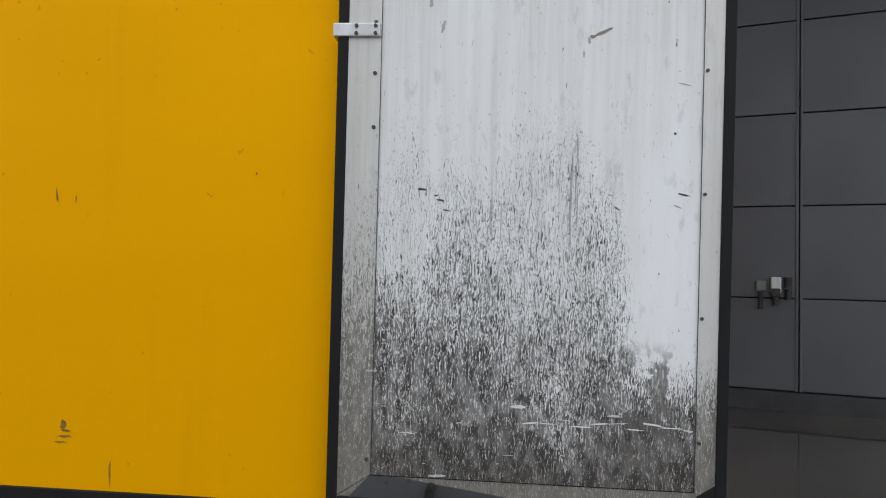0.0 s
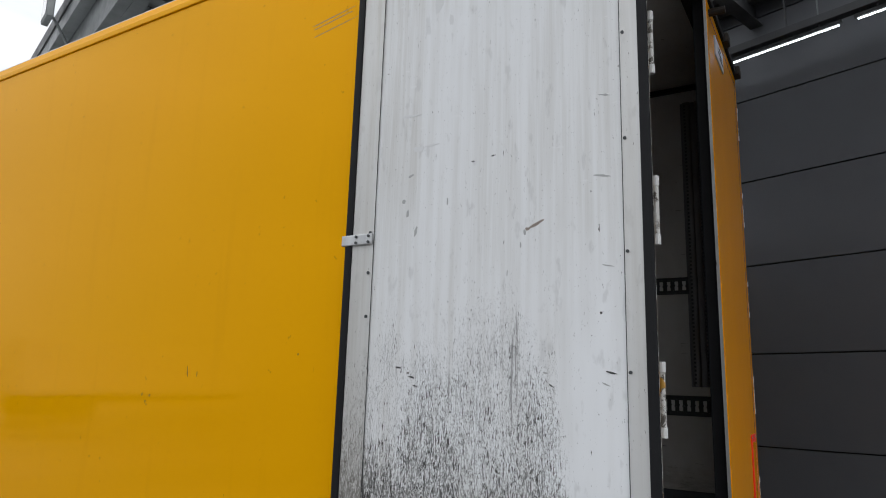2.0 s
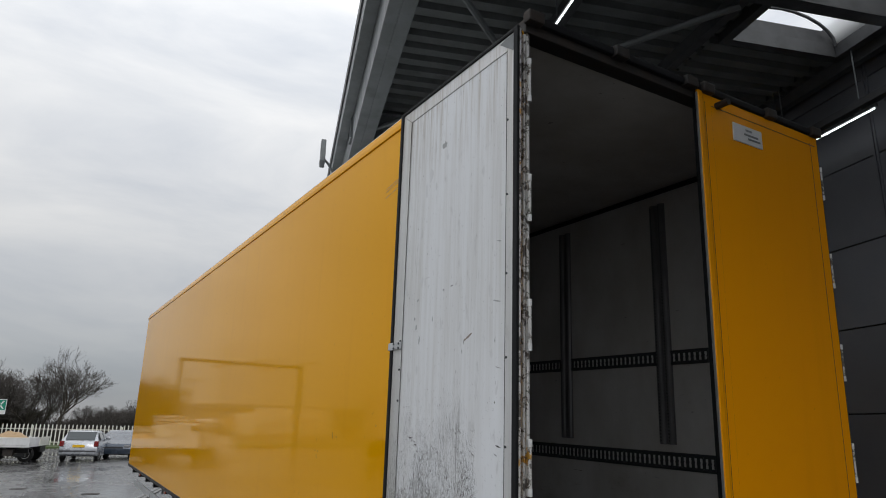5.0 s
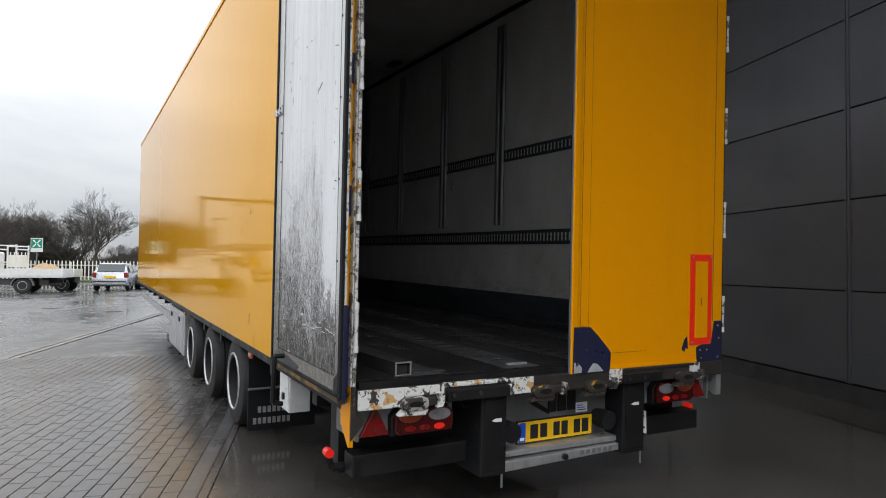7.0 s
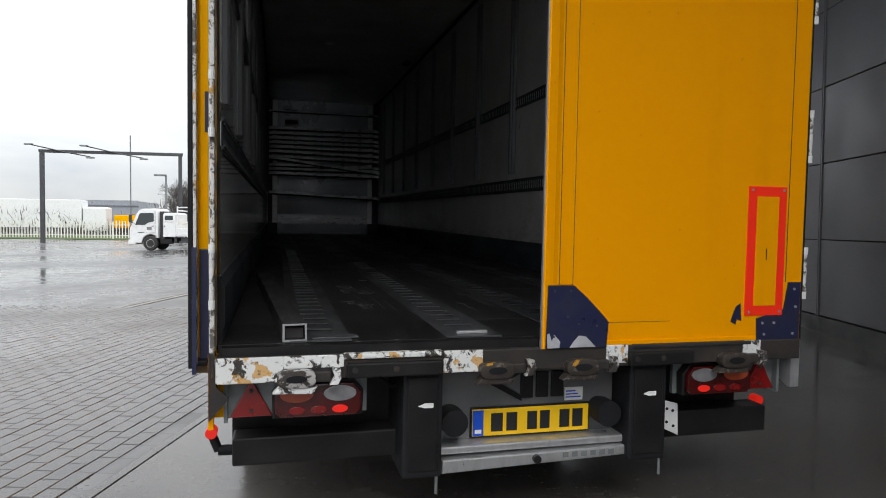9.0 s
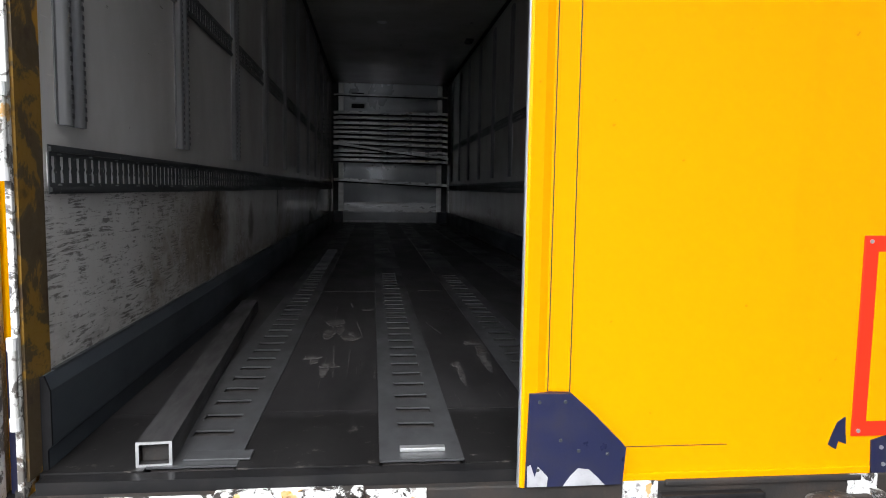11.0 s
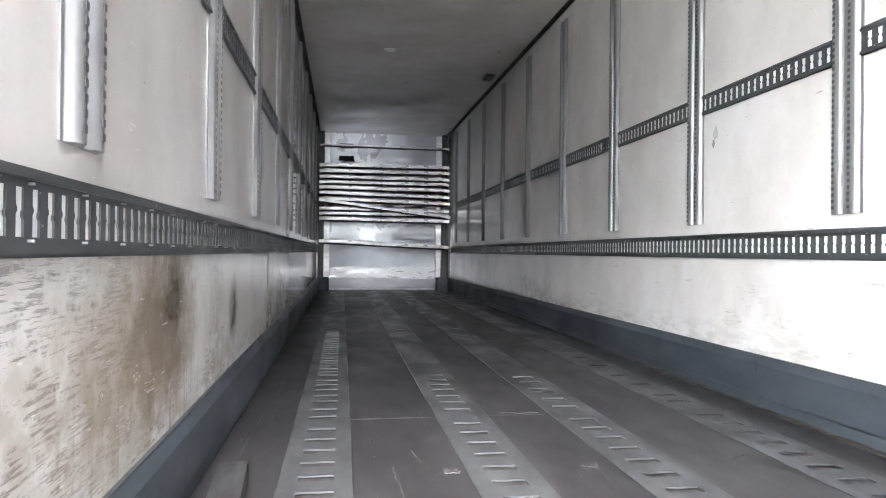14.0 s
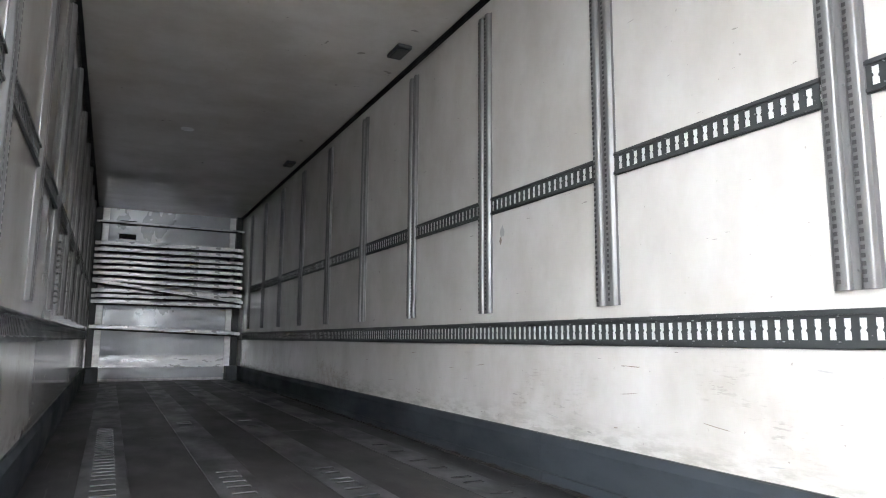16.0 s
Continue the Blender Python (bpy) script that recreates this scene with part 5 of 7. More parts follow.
# rubs on the door lining: dark and brown ones, grey ones, pale scrapes
DARK_MARKS = ((0.845, 2.108, 0.016, 0.005, 0), (0.80, 2.09, 0.006, 0.004, 0), (0.785, 2.075, 0.018, 0.004, 12), (0.77, 2.045, 0.012, 0.003, 8), (0.055, 2.105, 0.02, 0.003, 14), (0.25, 2.06, 0.012, 0.003, 30), (0.085, 2.29, 0.006, 0.006, 0), (0.55, 2.86, 0.01, 0.003, 0), (0.47, 2.87, 0.012, 0.003, -8))
BROWN_MARKS = ((0.305, 2.598, 0.035, 0.007, -24), (0.335, 2.585, 0.012, 0.006, 0))
GREY_MARKS = ((0.345, 2.575, 0.006, 0.012, 0), (0.36, 2.53, 0.004, 0.012, 0), (0.83, 2.69, 0.008, 0.016, 8), (0.79, 2.62, 0.007, 0.022, 12), (0.85, 2.74, 0.010, 0.012, 0), (0.82, 2.84, 0.014, 0.006, -20), (0.655, 2.72, 0.004, 0.02, 0), (0.06, 2.44, 0.022, 0.003, 12), (0.075, 2.74, 0.03, 0.004, 10), (0.075, 2.07, 0.016, 0.003, 20), (0.06, 3.02, 0.022, 0.004, 14), (0.27, 2.10, 0.010, 0.004, 10), (0.58, 3.68, 0.03, 0.022, 0))
PALE_MARKS = ((0.79, 2.945, 0.03, 0.014, 0), (0.73, 2.953, 0.035, 0.006, 0), (0.83, 3.09, 0.05, 0.006, 4), (0.72, 3.55, 0.028, 0.05, 0), (0.66, 3.46, 0.012, 0.03, 0), (0.53, 1.445, 0.03, 0.006, 0), (0.55, 1.72, 0.016, 0.012, 0), (0.50, 1.84, 0.018, 0.010, 0))
scrape_row = [(0.08 + 0.052 * q, 1.40 + 0.010 * math.sin(2.3 * q), 0.034 + 0.012 * math.sin(3.1 * q), 0.0022 + 0.0012 * math.sin(1.7 * q), 6 * math.sin(1.3 * q)) for q in range(9)]
for mat, marks in ((DARK_RUB, DARK_MARKS), (BROWN_RUB, BROWN_MARKS), (GREY_RUB, GREY_MARKS), (PALE_RUB, PALE_MARKS), (PALE_RUB, scrape_row)):
    for y, z, ly, lz, lean in marks:
        k += 1
        blot("scuff", mat, ld, "", "x", XD + 0.0004, 0.0012, smear(y, z, ly, lz, lean, k))
for y, z, ly, lz, lean in ((2.15, 1.22, 0.03, 0.006, 0), (2.145, 1.24, 0.022, 0.005, 5), (2.15, 1.26, 0.016, 0.02, 0), (2.16, 1.20, 0.035, 0.005, 0), (2.20, 2.05, 0.004, 0.03, -6), (2.13, 2.04, 0.003, 0.02, 0), (1.49, 2.14, 0.004, 0.006, 0), (2.47, 1.93, 0.007, 0.008, 30), (2.50, 1.90, 0.006, 0.009, 0), (2.53, 1.935, 0.005, 0.008, 20), (2.49, 1.885, 0.006, 0.004, 0), (1.98, 1.10, 0.004, 0.05, 0)):
    k += 1
    blot("scuff", OLIVE_RUB, trailer, "dark scuff on the yellow side", "x", -XL + 0.0004, 0.0012, smear(y, z, ly, lz, lean, k))
for z in (3.66, 3.70, 3.72):
    blot("scratch", BROWN_RUB, trailer, "thin scratch on the yellow side", "x", -XL + 0.0004, 0.001, smear(1.42, z, 0.17, 0.0025, -9, int(z * 100), 8))
PATCHES = ((-0.58, 1.93, 0.052, 0.10), (-0.60, 1.66, 0.034, 0.12), (-0.545, 1.74, 0.02, 0.10), (-0.49, 1.56, 0.05, 0.055), (-0.485, 1.68, 0.014, 0.08), (-0.645, 1.19, 0.04, 0.03), (-0.63, 1.12, 0.02, 0.04), (-0.56, 1.05, 0.04, 0.035), (-0.575, 0.95, 0.02, 0.08), (-0.41, 2.35, 0.03, 0.03),
           (0.11, 1.44, 0.05, 0.05), (0.13, 1.30, 0.028, 0.09), (0.115, 1.15, 0.02, 0.09), (0.115, 1.02, 0.02, 0.08), (-0.02, 1.04, 0.022, 0.05), (-0.015, 0.92, 0.014, 0.08), (-0.02, 0.80, 0.01, 0.06), (0.06, 3.12, 0.06, 0.02), (0.0, 3.13, 0.05, 0.008), (0.73, 1.46, 0.02, 0.14), (0.08, 2.35, 0.03, 0.02))
for x, y, lx, ly in PATCHES:
    k += 1
    part("bare_patch", prism(worn_patch(x, y, lx, ly, k), "z", F - 0.002, F + 0.0022), BARE, floor, "bare pale patch")
for x0, y0, x1, y1, w in ((-0.566, 1.49, -0.533, 0.86, 0.004), (-0.479, 1.43, -0.482, 0.86, 0.003), (-0.429, 1.18, -0.427, 0.85, 0.003), (-0.469, 2.05, -0.425, 1.57, 0.003), (-0.367, 1.02, -0.372, 0.85, 0.005), (-0.079, 1.96, -0.023, 1.66, 0.004), (-0.602, 2.42, -0.602, 2.28, 0.004), (0.42, 1.75, 0.72, 1.68, 0.003), (0.60, 2.35, 0.70, 2.40, 0.004), (-0.66, 1.7, -0.67, 1.6, 0.003), (-0.52, 2.6, -0.50, 2.45, 0.003), (0.05, 2.1, 0.02, 1.98, 0.003)):
    k += 1
    lean = math.degrees(math.atan2(y1 - y0, x1 - x0))
    part("scratch", prism(smear((x0 + x1) / 2, (y0 + y1) / 2, math.hypot(x1 - x0, y1 - y0) / 2, w, lean, k, 12, 0.7), "z", F - 0.002, F + 0.0020), BARE, floor, "pale scratch")
ridge = [(0.10 + 0.06 * q, F + 0.010 + 0.012 * noise.noise(Vector((q * 0.37, 0, 0))) + 0.008 * noise.noise(Vector((q * 1.3, 4, 0)))) for q in range(150)]
tpart("dirt_ridge", prism([(0.10, F - 0.004)] + ridge + [(ridge[-1][0], F - 0.004)], "x", 1.195, XI - 0.013), RUSTY, "brown dirt packed along the floor edge")
blot("scuff", GREY_RUB, trailer, "grey mark on the lining", "x", XI + 0.0003, 0.0015, smear(3.5, 2.545, 0.03, 0.045, 0, 77))
blot("scuff", BROWN_RUB, trailer, "brown mark on the lining", "x", XI + 0.0003, 0.0015, smear(3.52, 2.49, 0.018, 0.025, 0, 78))
for j in [k2 for k2 in range(30) if k2 % 4]:
    rng2 = random.Random(300 + j)
    blot("scuff", BROWN_RUB if j % 3 else GREY_RUB, trailer, "", "x", XI + 0.0003, 0.0012, smear(rng2.uniform(1.3, 7.5), rng2.uniform(1.45, 1.80), rng2.uniform(0.02, 0.10) if j % 4 else 0.004, rng2.uniform(0.0012, 0.003) if j % 4 else rng2.uniform(0.03, 0.07), rng2.uniform(-8, 8), 400 + j))

# ---------------------------------------------------------------- under the trailer
chassis = tpart("chassis", boxes((-0.52, -0.40, 0.5, 12.8, 0.78, 1.0), (0.40, 0.52, 0.5, 12.8, 0.78, 1.0)), BLACK, "black chassis beams")
for k in range(14):
    part("cross_member", boxes((-1.22, 1.22, 0.6 + k * 0.95, 0.68 + k * 0.95, 0.9, 1.01)), BLACK, chassis)

RT = 0.360


def wheel(x, y, z, sx):
    w = tpart("wheel", lathe([(-0.16, 0.20), (-0.165, RT - 0.075), (-0.15, RT - 0.02), (-0.11, RT), (0.11, RT), (0.15, RT - 0.02), (0.165, RT - 0.075), (0.16, 0.20), (-0.16, 0.20)], "x", 40, caps=False), TYRE, "black tyre on a grey steel rim", smooth=True, at=T((x, y, z)))
    groove = bmesh.new()
    for g in (-0.07, 0.0, 0.07):
        r = lathe([(g - 0.007, RT + 0.0015), (g + 0.007, RT + 0.0015)], "x", 40)
        me = bpy.data.meshes.new("groove_tmp")
        r.to_mesh(me)
        r.free()
        groove.from_mesh(me)
        bpy.data.meshes.remove(me)
    part("tread_groove", groove, RUBBER, w)
    rim = part("rim", lathe([(sx * 0.150, 0.236), (sx * 0.170, 0.233), (sx * 0.172, 0.222), (sx * 0.160, 0.214), (sx * 0.120, 0.208), (sx * 0.010, 0.200), (sx * -0.030, 0.180), (sx * -0.026, 0.145), (sx * 0.0, 0.125), (sx * 0.004, 0.075)], "x", 40, caps=False), RIM, w, "dusty silver steel rim", smooth=True)
    part("hub", lathe([(sx * -0.01, 0.088), (sx * 0.060, 0.080), (sx * 0.085, 0.066), (sx * 0.093, 0.045), (sx * 0.095, 0.01)], "x", 24), BLACK, rim, smooth=True)
    for i in range(8):
        a = 2 * math.pi * i / 8
        part("wheel_nut", tubes(((sx * -0.006, 0.105 * math.cos(a), 0.105 * math.sin(a)), (sx * 0.03, 0.105 * math.cos(a), 0.105 * math.sin(a)), 0.012), sides=6), RIM, rim)
    for i in range(8):
        a = 2 * math.pi * (i + 0.5) / 8
        part("hand_hole", tubes(((sx * -0.045, 0.162 * math.cos(a), 0.162 * math.sin(a)), (sx * -0.0235, 0.158 * math.cos(a), 0.158 * math.sin(a)), 0.02), sides=10), RUBBER, rim)


for y, z in ((2.71, 0.669), (3.94, 0.646), (5.17, 0.622)):
    for sx in (-1, 1):
        wheel(sx * 1.085, y, z, sx)
    tpart("axle", tubes(((-1.0, y, z), (1.0, y, z), 0.065)), BLACK, "black axle tube")
    tpart("wheel_arch", boxes((-1.245, -0.95, y - 0.36, y + 0.36, 0.995, 1.01)), BLACK)

flap = tpart("mud_flap", boxes((-1.245, -0.72, 2.17, 2.19, 0.38, 0.93), bevel=0.004), RUBBER, "black mud flap with white lettering")
for x0, z, count, w in ((-1.17, 0.515, 6, 0.024), (-1.205, 0.43, 8, 0.024)):
    for i in range(count):
        x = x0 + i * (w + 0.013)
        part("print_bar", boxes((x, x + w, 2.164, 2.1695, z, z + 0.046)), FADED_PRINT, flap, "pale printed bar")
tpart("flap_stay", tubes(((-1.25, 2.15, 0.70), (-0.5, 2.15, 0.71), 0.009)), STEEL_GREY, "pale flap stay")

cab = tpart("control_box", boxes((-1.245, -1.11, 1.06, 1.27, 0.76, 1.0), bevel=0.01), WHITE_PAINT, "white control box under the floor")
part("box_lid", boxes((-1.25, -1.243, 1.07, 1.26, 0.772, 0.985), bevel=0.003), WHITE_PAINT, cab)
part("box_latch", boxes((-1.262, -1.249, 1.14, 1.17, 0.83, 0.87)), BLACK, cab, "small black latch")

tool = tpart("tool_box", boxes((-1.24, -0.75, 5.85, 7.35, 0.42, 0.95), bevel=0.015), ALU, "grey sheet metal tool box")
part("tool_box_door", boxes((-1.25, -1.238, 5.9, 7.3, 0.46, 0.91), bevel=0.006), ALU, tool, "flat grey door")
for y in (6.2, 7.0):
    part("door_latch", boxes((-1.262, -1.249, y - 0.05, y + 0.05, 0.82, 0.88), bevel=0.005), BLACK, tool)
for sx in (-1, 1):
    leg = tpart("landing_leg", boxes((sx * 0.95 - 0.06, sx * 0.95 + 0.06, 9.0, 9.13, 0.33, 1.0), bevel=0.008), STEEL_GREY, "grey landing leg")
    part("foot", boxes((sx * 0.95 - 0.12, sx * 0.95 + 0.12, 8.94, 9.19, 0.20, 0.33), bevel=0.01), BLACK, leg)
    part("leg_brace", tubes(((sx * 0.95, 9.1, 0.5), (sx * 0.5, 9.7, 0.95), 0.03)), STEEL_GREY, leg)
tpart("side_guard", boxes((-1.235, -1.21, 7.5, 12.4, 0.72, 0.82), bevel=0.008), ALU, "aluminium side guard rail")
tpart("side_guard", boxes((-1.235, -1.21, 7.5, 8.8, 0.50, 0.60), bevel=0.008), ALU, "aluminium side guard rail")
for y in (2.05, 5.6, 8.7, 11.6):
    tpart("side_marker", boxes((-1.27, -1.251, y - 0.055, y + 0.055, 0.955, 0.99), bevel=0.006), ORANGE_LENS, "orange side marker lamp")

# rear lamps, number plate and underrun bar
for sx in (-1, 1):
    x0, x1 = sorted((sx * 0.71, sx * 1.03))
    br = tpart("lamp_bracket", boxes((*sorted((sx * 0.68, sx * 1.20)), 0.05, 0.07, 0.86, 1.01)), STEEL_GREY, "grey lamp bracket")
    cl = part("tail_lamp", prism([(x0 + 0.02, 0.868), (x1 - 0.02, 0.868), (x1, 0.885), (x1, 0.955), (x1 - 0.03, 0.992), (x0 + 0.03, 0.992), (x0, 0.955), (x0, 0.885)], "y", -0.02, 0.05, bevel=0.006), LAMP_RED, br, "red tail lamp cluster")
    part("lamp_rim", prism([(x0 - 0.008, 0.86), (x1 + 0.008, 0.86), (x1 + 0.012, 0.955), (x1 - 0.03, 1.002), (x0 + 0.03, 1.002), (x0 - 0.012, 0.955)], "y", 0.004, 0.052, bevel=0.006), BLACK, br)
    outer, inner = sx * 0.95, sx * 0.79
    for cx, mat, nm in ((outer, ORANGE_LENS, "indicator_lens"), (inner, CLEAR_LENS, "reversing_lens")):
        bm = prism([(cx + 0.062 * math.cos(a), 0.955 + 0.030 * math.sin(a)) for a in [2 * math.pi * k / 20 for k in range(20)]], "y", -0.026, -0.018, bevel=0.002)
        part(nm, bm, mat, cl)
    for cx in (outer, sx * 0.87, inner):
        bm = prism([(cx + 0.030 * math.cos(a), 0.895 + 0.015 * math.sin(a)) for a in [2 * math.pi * k / 16 for k in range(16)]], "y", -0.025, -0.019, bevel=0.002)
        part("lamp_facet", bm, LIT_RED if cx == inner else RED_LENS, cl, "lit red lens" if cx == inner else "")
    cx = sx * 1.115
    tri = part("triangle_reflector", prism([(cx - 0.077, 0.866), (cx + 0.077, 0.866), (cx + 0.006, 0.999), (cx - 0.006, 0.999)], "y", 0.028, 0.05, bevel=0.004), RED_LENS, br, "red triangular reflector")
    for z in (0.89, 0.965):
        part("screw", tubes(((cx, 0.022, z), (cx, 0.03, z), 0.007), sides=8), RUSTY, tri)
    part("bracket_cheek", boxes((*sorted((sx * 1.2, sx * 1.213)), 0.02, 0.3, 0.85, 1.01)), STEEL_GREY, br)
    stalk = tpart("marker_stalk", tubes(((sx * 1.1, 0.25, 0.665), (sx * 1.25, 0.25, 0.67), 0.022), ((sx * 1.25, 0.25, 0.67), (sx * 1.275, 0.25, 0.735), 0.018)), RUBBER, "bent black rubber stalk", smooth=True)
    part("marker_lamp", tubes(((sx * 1.275, 0.21, 0.752), (sx * 1.275, 0.26, 0.752), 0.023), sides=16), LIT_RED, stalk, "round lit red marker lamp")
tpart("underrun_bar", boxes((-1.19, -0.54, 0.12, 0.24, 0.645, 0.755), bevel=0.008), BLACK, "black underrun bar")
tpart("underrun_bar", boxes((0.63, 1.235, 0.12, 0.24, 0.635, 0.755), bevel=0.008), BLACK, "black underrun bar")
plate = tpart("lift_bracket", prism([(0.645, 0.70), (0.742, 0.655), (0.735, 0.80), (0.655, 0.82)], "y", 0.085, 0.1, bevel=0.003), WHITE_PAINT, "pale drilled bracket plate")
for x, z in ((0.68, 0.72), (0.715, 0.70), (0.68, 0.78), (0.71, 0.77)):
    part("bracket_hole", tubes(((x, 0.082, z), (x, 0.09, z), 0.007), sides=8), BLACK, plate)
tl = tpart("tail_lift_panel", boxes((-0.39, 0.42, 0.11, 0.14, 0.66, 1.02), bevel=0.006), PANEL_GREY, "grey tail lift panel")
part("panel_fold", boxes((-0.39, 0.50, 0.02, 0.13, 0.668, 0.70), bevel=0.008), ALU, tl, "bare metal lower fold")
bar = part("lift_bar", prism([(-0.38, 0.598), (0.50, 0.622), (0.50, 0.662), (-0.38, 0.652)], "y", 0.0, 0.08, bevel=0.006), ALU, tl, "grey aluminium bar")
part("bar_plug", tubes(((0.02, -0.02, 0.634), (0.02, 0.01, 0.634), 0.017), sides=14), BLACK, bar, "round black stop")
for q in range(6):
    part("print_bar", boxes((0.14 + 0.042 * q, 0.165 + 0.042 * q, -0.0015, 0.001, 0.628, 0.650)), STEEL_GREY, bar, "worn printed bar")
part("logo_chevron", prism([(-0.150, 0.924), (-0.022, 0.988), (-0.022, 0.966), (-0.098, 0.924), (-0.012, 0.872), (-0.012, 0.848)], "y", 0.097, 0.111), BLACK, tl, "raised dark chevron emblem")
for x0, x1 in ((-0.005, 0.05), (0.065, 0.12), (0.135, 0.19)):
    part("logo_block", boxes((x0 - 0.01, x1 - 0.01, 0.097, 0.111, 0.860, 0.972), bevel=0.003), BLACK, tl, "raised dark emblem block")
st = part("type_label", boxes((0.19, 0.275, 0.106, 0.111, 0.838, 0.895)), WHITE_PRINT, tl, "small pale blue label")
for k in range(3):
    part("label_print", boxes((0.196, 0.265 - 0.012 * k, 0.1045, 0.1062, 0.85 + 0.013 * k, 0.855 + 0.013 * k)), PLATE_BLUE, st)
np_ = tpart("number_plate", boxes((-0.232, 0.296, 0.088, 0.098, 0.710, 0.824), bevel=0.003), PLATE_YELLOW, "yellow number plate with a blue band")
part("plate_frame", boxes((-0.238, 0.302, 0.094, 0.109, 0.704, 0.830), bevel=0.003), BLACK, np_, "black plate frame")
part("blue_band", boxes((-0.230, -0.184, 0.0855, 0.0885, 0.713, 0.821)), PLATE_BLUE, np_)
part("plate_print", boxes((-0.221, -0.193, 0.0840, 0.0862, 0.724, 0.740)), WHITE_PRINT, np_)
for x0, x1 in ((-0.150, -0.098), (-0.082, -0.034), (0.012, 0.056), (0.070, 0.114), (0.160, 0.206), (0.220, 0.268)):
    part("plate_print", boxes((x0, x1, 0.0860, 0.0885, 0.728, 0.806)), INK, np_, "dark bar in place of the number")
for x0, x1 in ((-0.55, -0.39), (0.425, 0.60)):
    bu = tpart("dock_buffer", boxes((x0, x1, -0.03, 0.33, 0.60, 1.03), bevel=0.012), RUBBER, "tall black rubber dock buffer")
    part("buffer_edge", boxes((x0 + 0.02, x1 - 0.02, -0.036, -0.028, 0.63, 1.0), bevel=0.004), BLACK, bu)
    part("buffer_emblem", prism([(x0 + 0.06, 0.89), (x0 + 0.085, 0.90), (x0 + 0.12, 0.90), (x0 + 0.12, 0.882), (x0 + 0.085, 0.882)], "y", -0.039, -0.035), WHITE_PRINT, bu, "small white emblem")
    part("chain", tubes(((x1 - 0.02, -0.02, 0.60), (x1 - 0.02, -0.02, 0.53), 0.006)), STEEL_GREY, bu)
for x in (-0.33, 0.35):
    tpart("lift_buffer", lathe([(-0.02, 0.055), (0.06, 0.055), (0.09, 0.05), (0.1, 0.02)], "y", 20, (x, 0.02, 0.80)), RUBBER, "round black rubber buffer", smooth=True)
tpart("rear_frame", boxes((-1.2, 1.2, 0.3, 0.42, 0.62, 1.0)), BLACK, "black rear cross frame")
tpart("cable", tubes(((-0.62, 0.08, 0.98), (-0.58, 0.1, 0.94), 0.008), ((-0.58, 0.1, 0.94), (-0.5, 0.12, 0.95), 0.008)), RUBBER, "loose black cable")

# ---------------------------------------------------------------- things in the load space


def load_bar(x0, z0, x1, z1, y, h=0.075):
    a, b = Vector((x0, y, z0)), Vector((x1, y, z1))
    L = (b - a).length
    lean = math.atan2(z1 - z0, x1 - x0)
    ob = thing("load_bar", "aluminium load bar slotted across between the wall tracks", "load bar", TR @ T(a) @ Matrix.Rotation(-lean, 4, "Y"), "load bars")
    part("beam", boxes((0.06, L - 0.06, -0.02, 0.04, h * 0.27, h), bevel=0.006), BAR_ACROSS, ob)
    # black strip paints in the shade of the gap below each bar
    part("groove", boxes((0.05, L - 0.05, -0.0225, 0.035, -0.006, h * 0.27)), RUBBER, ob, "black strip standing in for the shaded gap under the bar")
    for x in (0.0, L - 0.1):
        part("end_fitting", boxes((x, x + 0.1, -0.025, 0.025, h * 0.24, h - 0.008), bevel=0.005), ALU, ob)
    part("sticker", boxes((L * 0.41, L * 0.61, -0.0222, -0.0195, h * 0.45, h * 0.9)), BULKHEAD, ob, "worn grey sticker")
    return ob


for z0, z1, h in ((3.80, 3.79, 0.045), (3.41, 3.42, 0.085), (3.30, 3.31, 0.08), (3.20, 3.19, 0.08), (3.10, 3.10, 0.08), (3.00, 2.98, 0.085), (2.91, 2.86, 0.08), (2.80, 2.74, 0.08), (2.62, 2.60, 0.08), (2.53, 2.53, 0.075), (2.43, 2.41, 0.085), (2.02, 1.92, 0.085)):
    load_bar(-1.2, z0, 1.2, z1, 12.38 + random.uniform(-0.03, 0.03), h)
load_bar(-1.2, 2.77, 1.2, 2.48, 12.26)

ang = math.atan2(1.118 - 0.957, 2.31)
loose = thing("load_bar", "dull aluminium load bar lying on the dark floor", "load bar", TR @ T((-0.957, 0.06, F + 0.001)) @ Matrix.Rotation(ang, 4, "Z"), "load bars")
bm = bmesh.new()
outer = [(-0.045, 0.0), (0.045, 0.0), (0.045, 0.067), (-0.045, 0.067)]
inner = [(-0.039, 0.006), (0.039, 0.006), (0.039, 0.061), (-0.039, 0.061)]
ring = [[bm.verts.new((x, y, z)) for x, z in loop] for y in (0.0, 2.27) for loop in (outer, inner)]
for k in range(4):
    m = (k + 1) % 4
    for a, b in ((0, 2), (1, 3), (0, 1), (2, 3)):
        bm.faces.new((ring[a][k], ring[a][m], ring[b][m], ring[b][k]))
bmesh.ops.recalc_face_normals(bm, faces=bm.faces)
part("beam", bm, BAR_GREY, loose)
part("end_face", boxes((-0.046, 0.046, -0.003, 0.0, -0.001, 0.006), (-0.046, -0.038, -0.003, 0.0, 0.006, 0.061), (0.038, 0.046, -0.003, 0.0, 0.006, 0.061), (-0.046, 0.046, -0.003, 0.0, 0.061, 0.068)), ALU, loose, "bright cut end")
part("end_plug", boxes((-0.036, 0.036, 0.02, 0.1, 0.006, 0.05), bevel=0.004), RUSTY, loose)
plate = solo("metal_strip", boxes((-0.065, 0.065, -0.012, 0.012, 0, 0.012), bevel=0.003), ALU, "short dull metal strip on the floor by the sill", "metal strip", TR @ T((-0.235, 0.115, F + 0.003)))
